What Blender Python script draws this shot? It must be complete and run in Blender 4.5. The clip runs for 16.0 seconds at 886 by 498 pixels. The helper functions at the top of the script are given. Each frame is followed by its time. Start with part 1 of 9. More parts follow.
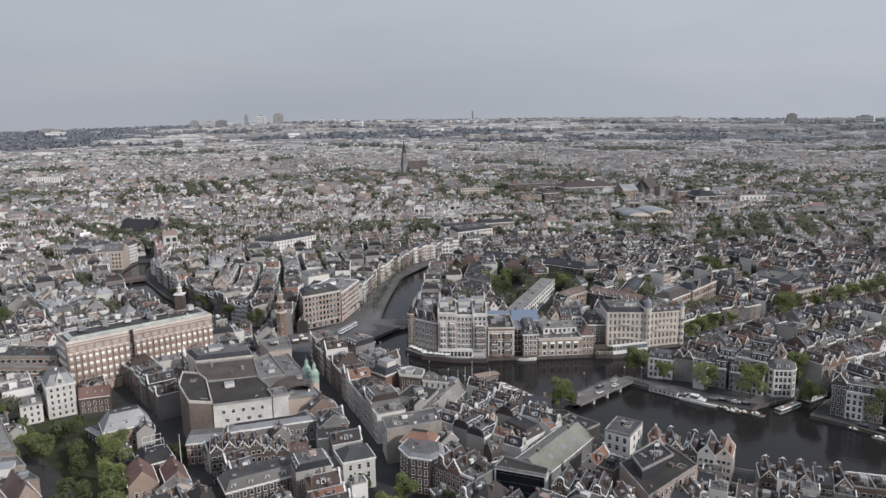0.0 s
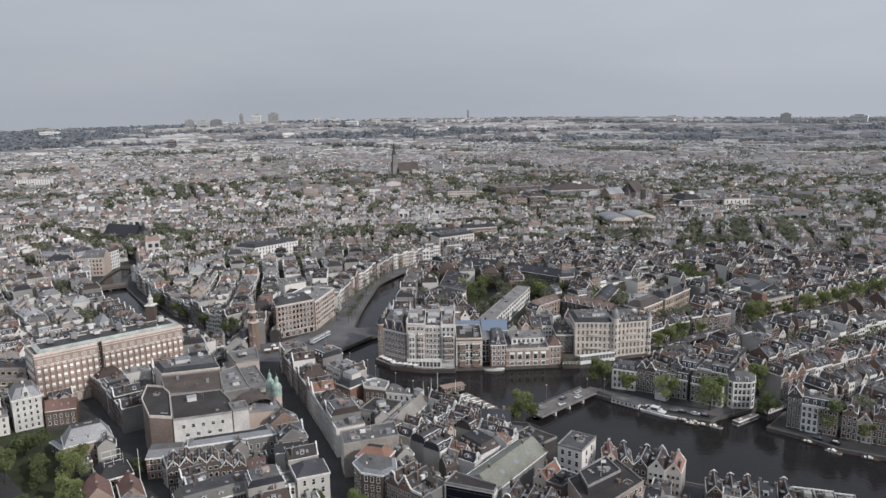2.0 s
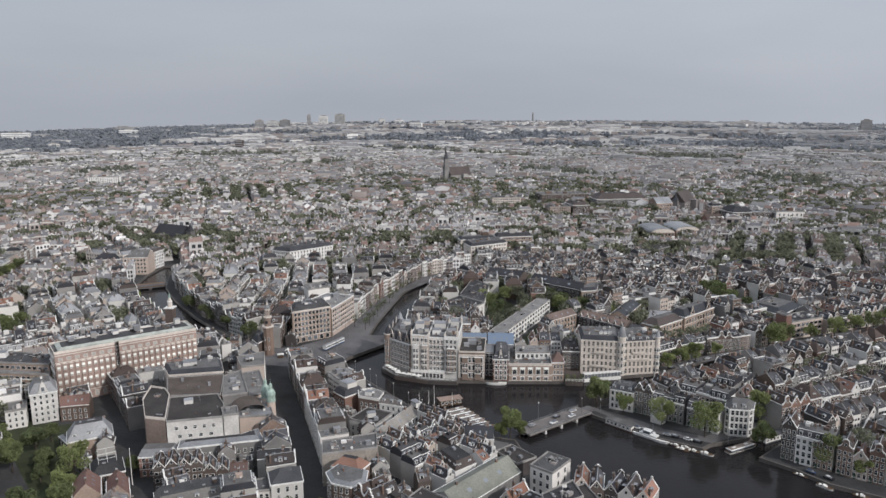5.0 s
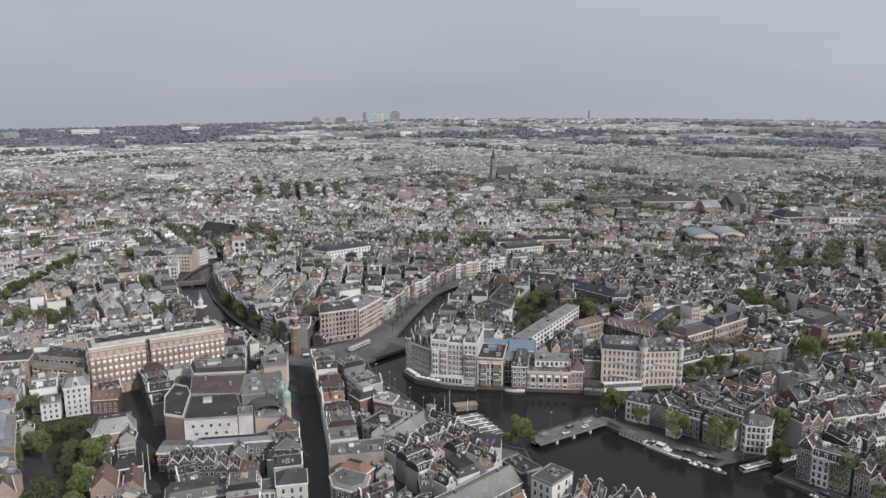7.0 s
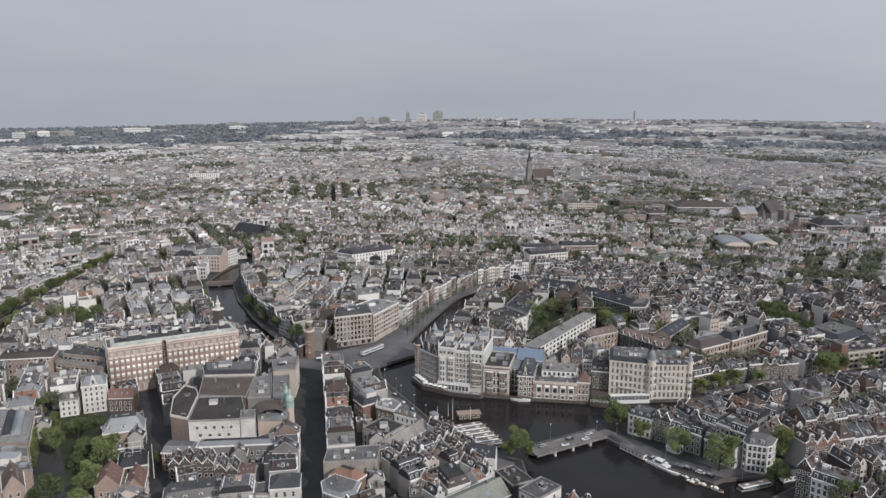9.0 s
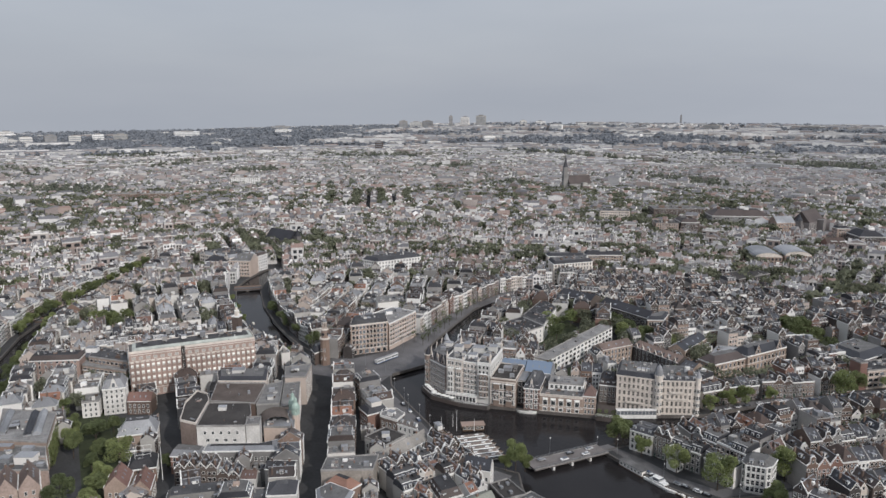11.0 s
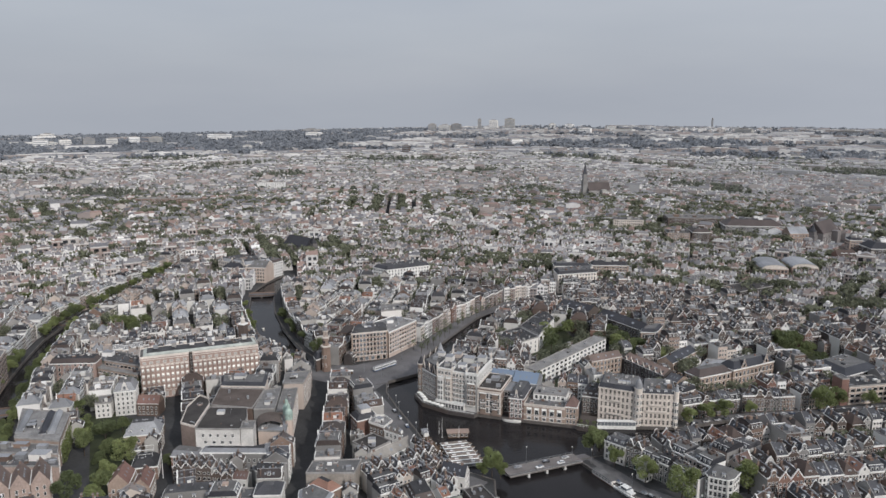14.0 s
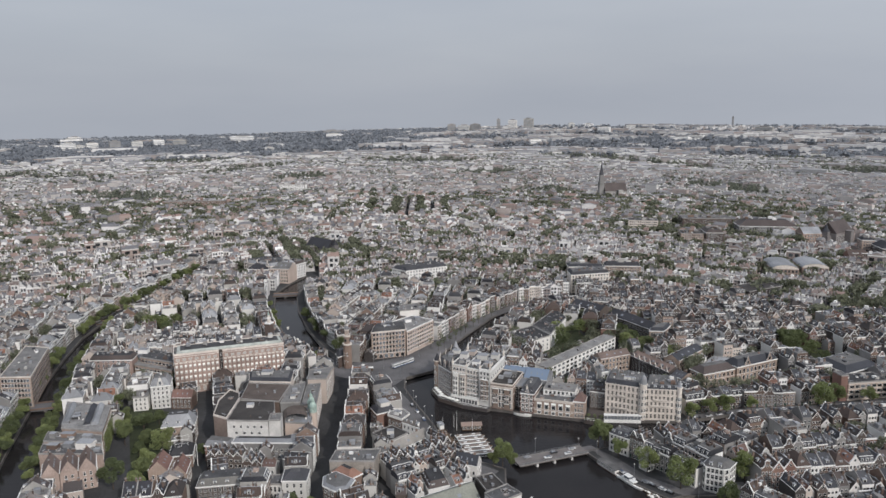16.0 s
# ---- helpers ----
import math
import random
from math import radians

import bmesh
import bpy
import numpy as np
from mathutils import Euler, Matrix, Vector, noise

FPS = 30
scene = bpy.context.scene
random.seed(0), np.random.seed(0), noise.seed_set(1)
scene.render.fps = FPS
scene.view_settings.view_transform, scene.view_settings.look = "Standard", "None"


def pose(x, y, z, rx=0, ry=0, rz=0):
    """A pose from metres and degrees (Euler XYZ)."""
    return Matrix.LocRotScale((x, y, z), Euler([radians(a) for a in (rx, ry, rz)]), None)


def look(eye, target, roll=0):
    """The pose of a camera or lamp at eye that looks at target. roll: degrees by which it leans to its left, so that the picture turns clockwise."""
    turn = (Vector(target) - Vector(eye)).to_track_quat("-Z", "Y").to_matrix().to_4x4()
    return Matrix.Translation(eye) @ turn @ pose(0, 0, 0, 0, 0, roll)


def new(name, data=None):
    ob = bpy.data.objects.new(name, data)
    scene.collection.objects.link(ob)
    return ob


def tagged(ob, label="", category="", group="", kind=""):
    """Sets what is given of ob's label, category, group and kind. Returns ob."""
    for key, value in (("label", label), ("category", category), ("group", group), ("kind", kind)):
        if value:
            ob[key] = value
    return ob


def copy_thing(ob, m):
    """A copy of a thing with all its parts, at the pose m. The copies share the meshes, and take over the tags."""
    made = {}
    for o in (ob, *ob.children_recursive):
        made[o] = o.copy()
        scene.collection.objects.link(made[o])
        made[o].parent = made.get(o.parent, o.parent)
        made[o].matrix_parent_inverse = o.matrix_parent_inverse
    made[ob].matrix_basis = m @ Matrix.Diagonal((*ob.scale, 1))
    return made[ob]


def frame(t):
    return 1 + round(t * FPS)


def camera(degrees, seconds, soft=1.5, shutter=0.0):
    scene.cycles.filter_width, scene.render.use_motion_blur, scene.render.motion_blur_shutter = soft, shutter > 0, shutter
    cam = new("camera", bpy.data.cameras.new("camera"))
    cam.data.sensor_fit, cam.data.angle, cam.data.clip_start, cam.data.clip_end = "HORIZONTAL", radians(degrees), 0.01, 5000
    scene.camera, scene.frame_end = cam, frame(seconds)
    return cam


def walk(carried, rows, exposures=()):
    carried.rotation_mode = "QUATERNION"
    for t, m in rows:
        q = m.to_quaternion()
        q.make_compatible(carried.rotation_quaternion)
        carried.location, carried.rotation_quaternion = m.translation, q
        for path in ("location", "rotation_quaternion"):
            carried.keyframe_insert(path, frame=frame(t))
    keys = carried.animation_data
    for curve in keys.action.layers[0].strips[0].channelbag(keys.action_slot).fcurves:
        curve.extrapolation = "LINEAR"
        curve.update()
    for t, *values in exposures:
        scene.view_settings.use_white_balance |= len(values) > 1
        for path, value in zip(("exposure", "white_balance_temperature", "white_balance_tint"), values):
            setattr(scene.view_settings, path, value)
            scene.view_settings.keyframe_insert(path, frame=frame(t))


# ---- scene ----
cam = camera(62.9, 16.0, soft=1.5)
PATH = [
    (0, (1.975, -0.55, 140.109), (1.965, 1.415, 139.734), -0.8),
    (0.5, (5.3, -0.862, 142.482), (5.292, 1.102, 142.103), -1.0),
    (1, (9.239, -2.042, 144.681), (9.235, -0.078, 144.301), -0.9),
    (1.5, (13.711, -2.269, 146.463), (13.711, -0.305, 146.082), -0.8),
    (2, (19.282, -2.789, 148.278), (19.277, -0.825, 147.897), -0.8),
    (2.5, (25.289, -3.47, 149.793), (25.268, -1.507, 149.413), -0.7),
    (3, (31.752, -3.995, 150.963), (31.704, -2.032, 150.585), -0.6),
    (3.5, (37.318, -4.253, 152.248), (37.241, -2.29, 151.871), -0.5),
    (4, (42.855, -4.685, 153.309), (42.746, -2.724, 152.933), -0.4),
    (6.5, (71.012, -3.762, 160.375), (70.704, -1.823, 159.992), -0.2),
    (7, (75.345, -3.523, 161.72), (75.005, -1.59, 161.335), -0.2),
    (7.5, (80.677, -3.311, 163.257), (80.304, -1.385, 162.871), -0.2),
    (8, (86.327, -2.463, 164.557), (85.922, -0.544, 164.17), -0.1),
    (8.5, (91.86, -1.627, 166.069), (91.426, 0.287, 165.681), -0.1),
    (9, (96.607, -1.411, 167.691), (96.147, 0.496, 167.304), -0.0),
    (9.5, (102.218, -0.807, 169.297), (101.725, 1.092, 168.911), -0.0),
    (10, (107.631, -0.461, 170.679), (107.105, 1.43, 170.297), 0.0),
    (12.5, (135.031, -0.96, 181.883), (134.4, 0.899, 181.5), 0.0),
    (13, (139.854, -4.779, 183.74), (139.214, -2.922, 183.361), 0.1),
    (13.5, (144.607, -7.407, 185.241), (143.956, -5.554, 184.864), 0.0),
    (14, (148.95, -11.221, 187.469), (148.286, -9.373, 187.091), -0.0),
    (14.5, (152.461, -16.134, 189.679), (151.787, -14.29, 189.301), -0.0),
    (15, (156.219, -21.647, 191.319), (155.529, -19.808, 190.942), -0.3),
    (15.5, (159.127, -27.988, 193.207), (158.423, -26.154, 192.831), -0.5),
    (16, (161.126, -33.562, 195.014), (160.41, -31.734, 194.634), -0.5),
]
walk(cam, [(t, look(eye, target, roll)) for t, eye, target, roll in PATH])

# ---- world and light ----
SUN_AZ = math.atan2(0.80, -0.60)
SUN_EL = radians(33)
world = bpy.data.worlds.new("overcast_sky")
scene.world = world
world.use_nodes = True
wn, wl = world.node_tree.nodes, world.node_tree.links
wn.clear()
w_out = wn.new("ShaderNodeOutputWorld")
w_bg = wn.new("ShaderNodeBackground")
w_sky = wn.new("ShaderNodeTexSky")
w_sky.sky_type, w_sky.sun_disc = "NISHITA", False
w_sky.sun_elevation, w_sky.sun_rotation = SUN_EL, SUN_AZ
w_sky.air_density, w_sky.dust_density = 1.2, 4.0
w_dim = wn.new("ShaderNodeMix")
w_dim.data_type, w_dim.blend_type = "RGBA", "MULTIPLY"
w_dim.inputs[0].default_value = 1.0
w_dim.inputs[7].default_value = (0.09, 0.09, 0.09, 1)
w_co = wn.new("ShaderNodeTexCoord")
w_map = wn.new("ShaderNodeMapping")
w_map.inputs["Scale"].default_value = (1.0, 1.0, 5.0)
w_noise = wn.new("ShaderNodeTexNoise")
w_noise.inputs["Scale"].default_value = 2.2
w_noise.inputs["Detail"].default_value = 6
w_ramp = wn.new("ShaderNodeValToRGB")
w_ramp.color_ramp.elements[0].position, w_ramp.color_ramp.elements[0].color = 0.30, (0.485, 0.525, 0.605, 1)
w_ramp.color_ramp.elements[1].position, w_ramp.color_ramp.elements[1].color = 0.75, (0.555, 0.59, 0.66, 1)
w_mix = wn.new("ShaderNodeMix")
w_mix.data_type = "RGBA"
w_mix.inputs[0].default_value = 0.86
wl.new(w_co.outputs["Generated"], w_map.inputs["Vector"])
wl.new(w_map.outputs[0], w_noise.inputs["Vector"])
wl.new(w_noise.outputs["Fac"], w_ramp.inputs["Fac"])
wl.new(w_sky.outputs[0], w_dim.inputs[6])
wl.new(w_dim.outputs[2], w_mix.inputs[6])
wl.new(w_ramp.outputs[0], w_mix.inputs[7])
w_sep = wn.new("ShaderNodeSeparateXYZ")
w_fall = wn.new("ShaderNodeMapRange")
w_fall.inputs[1].default_value, w_fall.inputs[2].default_value = 0.0, 0.30
w_fall.inputs[3].default_value, w_fall.inputs[4].default_value = 0.86, 1.0
w_mul = wn.new("ShaderNodeVectorMath")
w_mul.operation = "SCALE"
wl.new(w_co.outputs["Generated"], w_sep.inputs[0])
wl.new(w_sep.outputs[2], w_fall.inputs[0])
wl.new(w_mix.outputs[2], w_mul.inputs[0])
wl.new(w_fall.outputs[0], w_mul.inputs["Scale"])
w_top = wn.new("ShaderNodeMapRange")
w_top.inputs[1].default_value, w_top.inputs[2].default_value = 0.3, 1.0
w_top.inputs[3].default_value, w_top.inputs[4].default_value = 1.0, 1.45
w_mul2 = wn.new("ShaderNodeVectorMath")
w_mul2.operation = "SCALE"
wl.new(w_sep.outputs[2], w_top.inputs[0])
wl.new(w_mul.outputs[0], w_mul2.inputs[0])
w_side = wn.new("ShaderNodeMapRange")
w_side.inputs[1].default_value, w_side.inputs[2].default_value = -0.1, 0.5
w_side.inputs[3].default_value, w_side.inputs[4].default_value = 1.0, 1.14
w_both = wn.new("ShaderNodeMath")
w_both.operation = "MULTIPLY"
wl.new(w_sep.outputs[0], w_side.inputs[0])
wl.new(w_top.outputs[0], w_both.inputs[0])
wl.new(w_side.outputs[0], w_both.inputs[1])
wl.new(w_both.outputs[0], w_mul2.inputs["Scale"])
wl.new(w_mul2.outputs[0], w_bg.inputs["Color"])
w_bg.inputs["Strength"].default_value = 1.0
wl.new(w_bg.outputs[0], w_out.inputs["Surface"])

sun_data = bpy.data.lights.new("sun", "SUN")
sun_data.energy, sun_data.angle, sun_data.color = 2.5, radians(1.2), (1.0, 0.96, 0.93)
sun = new("sun", sun_data)
sun.matrix_world = look((0.8 * 400, -0.6 * 400 + 300, 400 * math.tan(SUN_EL)), (0, 300, 0))

# ---- materials ----
MATS = {}


def mat(name, colours, rough=0.8, by="object", big=0.06, fine=1.2, vary=(0.72, 1.18), spec=0.3, metal=0.0, bump=0.0, bump_scale=2.0, grain=(0.84, 1.14)):
    """A weathered surface: one of several base colours, picked by chance, with stains and grain."""
    m = bpy.data.materials.new(name)
    m.use_nodes = True
    n, l = m.node_tree.nodes, m.node_tree.links
    bs = n["Principled BSDF"]
    bs.inputs["Roughness"].default_value = rough
    bs.inputs["Specular IOR Level"].default_value = spec
    bs.inputs["Metallic"].default_value = metal
    geo = n.new("ShaderNodeNewGeometry")
    ramp = n.new("ShaderNodeValToRGB")
    ramp.color_ramp.interpolation = "CONSTANT"
    el = ramp.color_ramp.elements
    while len(el) < len(colours):
        el.new(0.5)
    for i, c in enumerate(colours):
        grey = sum(c) / 3
        c = tuple(grey + (q - grey) * 1.0 for q in c)
        el[i].position, el[i].color = i / len(colours), (*c, 1)
    if len(colours) == 1:
        el[1].color = el[0].color
    if by == "object":
        info, tone, add, frc = n.new("ShaderNodeObjectInfo"), n.new("ShaderNodeAttribute"), n.new("ShaderNodeMath"), n.new("ShaderNodeMath")
        tone.attribute_name, frc.operation = "tone", "FRACT"
        l.new(info.outputs["Random"], add.inputs[0])
        l.new(tone.outputs["Fac"], add.inputs[1])
        l.new(add.outputs[0], frc.inputs[0])
        l.new(frc.outputs[0], ramp.inputs["Fac"])
    else:
        l.new(geo.outputs["Random Per Island"], ramp.inputs["Fac"])
    col = ramp.outputs[0]
    for scale, lo, hi, det in ((big, *vary, 3), (fine, *grain, 4)):
        nz = n.new("ShaderNodeTexNoise")
        nz.inputs["Scale"].default_value, nz.inputs["Detail"].default_value = scale, det
        l.new(geo.outputs["Position"], nz.inputs["Vector"])
        mr = n.new("ShaderNodeMapRange")
        mr.inputs[1].default_value, mr.inputs[2].default_value = 0.3, 0.7
        mr.inputs[3].default_value, mr.inputs[4].default_value = lo, hi
        l.new(nz.outputs["Fac"], mr.inputs[0])
        mx = n.new("ShaderNodeVectorMath")
        mx.operation = "SCALE"
        l.new(col, mx.inputs[0])
        l.new(mr.outputs[0], mx.inputs["Scale"])
        col = mx.outputs[0]
    l.new(col, bs.inputs["Base Color"])
    if bump:
        nz = n.new("ShaderNodeTexNoise")
        nz.inputs["Scale"].default_value, nz.inputs["Detail"].default_value = bump_scale, 5
        l.new(geo.outputs["Position"], nz.inputs["Vector"])
        bp = n.new("ShaderNodeBump")
        bp.inputs["Strength"].default_value, bp.inputs["Distance"].default_value = bump, 0.2
        l.new(nz.outputs["Fac"], bp.inputs["Height"])
        l.new(bp.outputs[0], bs.inputs["Normal"])
    MATS[name] = m
    return m


BRICK_BROWN = mat("brown_brick", [(0.175, 0.12, 0.095), (0.13, 0.094, 0.078), (0.215, 0.155, 0.125), (0.105, 0.08, 0.07)], 0.85)
BRICK_RED = mat("red_brick", [(0.215, 0.125, 0.10), (0.185, 0.11, 0.092), (0.25, 0.155, 0.125)], 0.85)
BRICK_DARK = mat("dark_brick", [(0.085, 0.072, 0.066), (0.11, 0.09, 0.08), (0.07, 0.062, 0.06)], 0.8)
BRICK_SAND = mat("sand_brick", [(0.315, 0.238, 0.197), (0.275, 0.208, 0.174), (0.355, 0.278, 0.234)], 0.85)
LBROWN = mat("light_brown_brick", [(0.33, 0.255, 0.21)], 0.85)
PLASTER_WHITE = mat("white_plaster", [(0.70, 0.68, 0.65), (0.58, 0.57, 0.545), (0.77, 0.76, 0.74)], 0.7, vary=(0.86, 1.05), grain=(0.95, 1.04))
PLASTER_CREAM = mat("cream_plaster", [(0.53, 0.455, 0.395), (0.488, 0.402, 0.348), (0.583, 0.517, 0.46), (0.445, 0.383, 0.34)], 0.75, vary=(0.85, 1.08), grain=(0.94, 1.05))
PLASTER_GREY = mat("grey_plaster", [(0.29, 0.28, 0.27), (0.22, 0.215, 0.21), (0.36, 0.35, 0.33)], 0.8, grain=(0.93, 1.06))
STONE_CREAM = mat("cream_stone", [(0.63, 0.575, 0.52)], 0.8, vary=(0.84, 1.1), fine=0.7)
SLATE = mat("slate_roof", [(0.046, 0.047, 0.054), (0.066, 0.067, 0.075), (0.034, 0.034, 0.040), (0.080, 0.064, 0.060), (0.042, 0.044, 0.052)], 0.6, spec=0.3, fine=2.0)
TILE_RED = mat("red_tile_roof", [(0.235, 0.125, 0.09), (0.17, 0.10, 0.08), (0.27, 0.155, 0.118), (0.15, 0.10, 0.088)], 0.8, fine=2.0)
TILE_BROWN = mat("brown_tile_roof", [(0.078, 0.058, 0.051), (0.066, 0.057, 0.055), (0.054, 0.046, 0.045)], 0.8, fine=2.0)
TILE_PALE = mat("weathered_pale_tiles", [(0.27, 0.235, 0.21), (0.235, 0.205, 0.19)], 0.8, fine=2.0)
BITUMEN = mat("bitumen_roof", [(0.066, 0.066, 0.069), (0.095, 0.095, 0.098), (0.042, 0.042, 0.045), (0.128, 0.126, 0.125)], 0.9, big=0.15)
BITUMEN_DARK = mat("black_felt_roof", [(0.045, 0.041, 0.039)], 0.9, big=0.12, vary=(0.75, 1.3))
GRAVEL = mat("gravel_roof", [(0.17, 0.166, 0.162), (0.22, 0.215, 0.21), (0.135, 0.132, 0.13)], 0.95, big=0.15)
ZINC = mat("zinc_sheet", [(0.27, 0.277, 0.29), (0.21, 0.216, 0.228)], 0.5, spec=0.5)
WHITE_WOOD = mat("white_painted_wood", [(0.78, 0.775, 0.75)], 0.55, vary=(0.88, 1.04))
DARK_GREEN = mat("dark_green_paint", [(0.03, 0.06, 0.045)], 0.5)
DARK_WOOD = mat("dark_wood", [(0.10, 0.065, 0.04)], 0.7)
COPPER = mat("green_copper", [(0.31, 0.40, 0.355)], 0.7, vary=(0.75, 1.2), big=0.4)
ASPHALT = mat("street_paving", [(0.05, 0.05, 0.051)], 0.85, big=0.04, fine=0.6, vary=(0.6, 1.3))
BRICK_PAVING = mat("brick_paving", [(0.122, 0.118, 0.12)], 0.9, big=0.05, vary=(0.7, 1.25))
QUAY = mat("quay_stone", [(0.115, 0.105, 0.097)], 0.85, big=0.2)
CONCRETE = mat("concrete", [(0.29, 0.28, 0.27)], 0.85, big=0.2)
BARK = mat("bark", [(0.07, 0.055, 0.045)], 0.9)
LEAF = mat("linden_leaves", [(0.196, 0.229, 0.099), (0.228, 0.261, 0.113), (0.172, 0.201, 0.092)], 0.75, fine=0.9, vary=(0.7, 1.35), big=0.25)
LEAF_DARK = mat("dark_leaves", [(0.115, 0.138, 0.068), (0.135, 0.160, 0.076)], 0.8, fine=0.9, vary=(0.7, 1.35), big=0.25)


def leafy(m, share=0.4):
    """Lets part of the light pass through the leaves."""
    n, l = m.node_tree.nodes, m.node_tree.links
    bs, out = n["Principled BSDF"], n["Material Output"]
    tr, mx = n.new("ShaderNodeBsdfTranslucent"), n.new("ShaderNodeMixShader")
    l.new(bs.inputs["Base Color"].links[0].from_socket, tr.inputs["Color"])
    mx.inputs[0].default_value = share
    l.new(bs.outputs[0], mx.inputs[1])
    l.new(tr.outputs[0], mx.inputs[2])
    l.new(mx.outputs[0], out.inputs["Surface"])


leafy(LEAF)
leafy(LEAF_DARK)
RUBBER = mat("black_rubber", [(0.02, 0.02, 0.02)], 0.9)
STEEL = mat("grey_steel", [(0.30, 0.31, 0.32)], 0.45, metal=0.6)
BOAT_WHITE = mat("white_hull_paint", [(0.72, 0.72, 0.70)], 0.4, vary=(0.9, 1.03))
BOAT_ROOF = mat("brown_cabin_roof", [(0.24, 0.195, 0.165), (0.20, 0.165, 0.14)], 0.6)
BOAT_DARK = mat("dark_hull", [(0.05, 0.05, 0.06), (0.09, 0.06, 0.05)], 0.5)
CAR_PAINT = mat("car_paint", [(0.03, 0.03, 0.035), (0.35, 0.36, 0.37), (0.65, 0.65, 0.64), (0.12, 0.13, 0.15), (0.30, 0.30, 0.31), (0.70, 0.70, 0.70), (0.05, 0.07, 0.12)], 0.25, spec=0.6)
CANVAS = mat("white_canvas", [(0.75, 0.74, 0.70)], 0.9)
HULL_BLUE = mat("blue_stripe", [(0.06, 0.12, 0.24)], 0.4)


def glass_mat(name, colour, rough, steps=(0.5, 1.4, 0.8, 4.0, 1.1, 2.2)):
    m = bpy.data.materials.new(name)
    m.use_nodes = True
    n, l = m.node_tree.nodes, m.node_tree.links
    bs = n["Principled BSDF"]
    bs.inputs["Roughness"].default_value = rough
    bs.inputs["Specular IOR Level"].default_value = 0.6
    info = n.new("ShaderNodeNewGeometry")
    ramp = n.new("ShaderNodeValToRGB")
    ramp.color_ramp.interpolation = "CONSTANT"
    el = ramp.color_ramp.elements
    for k in range(4):
        el.new(0.5)
    for k, f in enumerate(steps):
        el[k].position, el[k].color = k / 6, (*[min(0.6, c * f) for c in colour], 1)
    l.new(info.outputs["Random Per Island"], ramp.inputs["Fac"])
    l.new(ramp.outputs[0], bs.inputs["Base Color"])
    return m


GLASS = glass_mat("window_glass", (0.035, 0.038, 0.042), 0.12)
GLASS_PALE = glass_mat("blinded_window_glass", (0.46, 0.44, 0.41), 0.35, (0.35, 1.15, 0.9, 1.3, 0.6, 1.1))
GLASS_WHITE = glass_mat("white_blind_glass", (0.62, 0.60, 0.565), 0.35, (0.75, 1.1, 0.9, 1.15, 0.6, 1.05))
GLASS_DARK = mat("tinted_dark_glass", [(0.012, 0.014, 0.02)], 0.35, spec=0.12)
GLASS_MID = glass_mat("curtained_window_glass", (0.17, 0.16, 0.15), 0.25, (0.5, 1.3, 0.9, 1.6, 0.7, 1.1))
GLASS_GREY = glass_mat("grey_skylight_glass", (0.20, 0.215, 0.235), 0.25, (0.8, 1.1, 0.9, 1.2, 0.7, 1.0))
GLASS_BLUE = glass_mat("blue_roof_glass", (0.15, 0.20, 0.275), 0.3, (0.9, 1.0, 1.1, 0.95, 1.05, 1.0))

water_mat = bpy.data.materials.new("canal_water")
water_mat.use_nodes = True
n, l = water_mat.node_tree.nodes, water_mat.node_tree.links
bs = n["Principled BSDF"]
bs.inputs["Roughness"].default_value = 0.09
bs.inputs["IOR"].default_value = 1.33
bs.inputs["Specular IOR Level"].default_value = 0.2
geo = n.new("ShaderNodeNewGeometry")
nz = n.new("ShaderNodeTexNoise")
nz.inputs["Scale"].default_value, nz.inputs["Detail"].default_value = 0.03, 4
l.new(geo.outputs["Position"], nz.inputs["Vector"])
rp = n.new("ShaderNodeValToRGB")
rp.color_ramp.elements[0].position, rp.color_ramp.elements[0].color = 0.35, (0.0165, 0.0153, 0.0160, 1)
rp.color_ramp.elements[1].position, rp.color_ramp.elements[1].color = 0.7, (0.0220, 0.0202, 0.0208, 1)
l.new(nz.outputs["Fac"], rp.inputs["Fac"])
l.new(rp.outputs[0], bs.inputs["Base Color"])
nz2 = n.new("ShaderNodeTexNoise")
nz2.inputs["Scale"].default_value, nz2.inputs["Detail"].default_value = 0.55, 4
l.new(geo.outputs["Position"], nz2.inputs["Vector"])
bp = n.new("ShaderNodeBump")
bp.inputs["Strength"].default_value, bp.inputs["Distance"].default_value = 0.3, 0.25
l.new(nz2.outputs["Fac"], bp.inputs["Height"])
l.new(bp.outputs[0], bs.inputs["Normal"])
WATER = water_mat

# Outermost districts: paler colours set close together, which paints in the haze.
HAZED_FLATS = mat("hazed_flats", [(0.44, 0.435, 0.435), (0.50, 0.495, 0.495), (0.36, 0.345, 0.34), (0.64, 0.635, 0.63), (0.33, 0.305, 0.295), (0.30, 0.27, 0.26)], 0.85, by="island", vary=(0.85, 1.1), big=0.02)
HAZED_GRAVEL = mat("hazed_gravel_roofs", [(0.225, 0.225, 0.234), (0.270, 0.270, 0.279), (0.198, 0.198, 0.207), (0.333, 0.333, 0.338), (0.252, 0.207, 0.194), (0.189, 0.189, 0.198)], 0.9, by="island", vary=(0.85, 1.1), big=0.02)
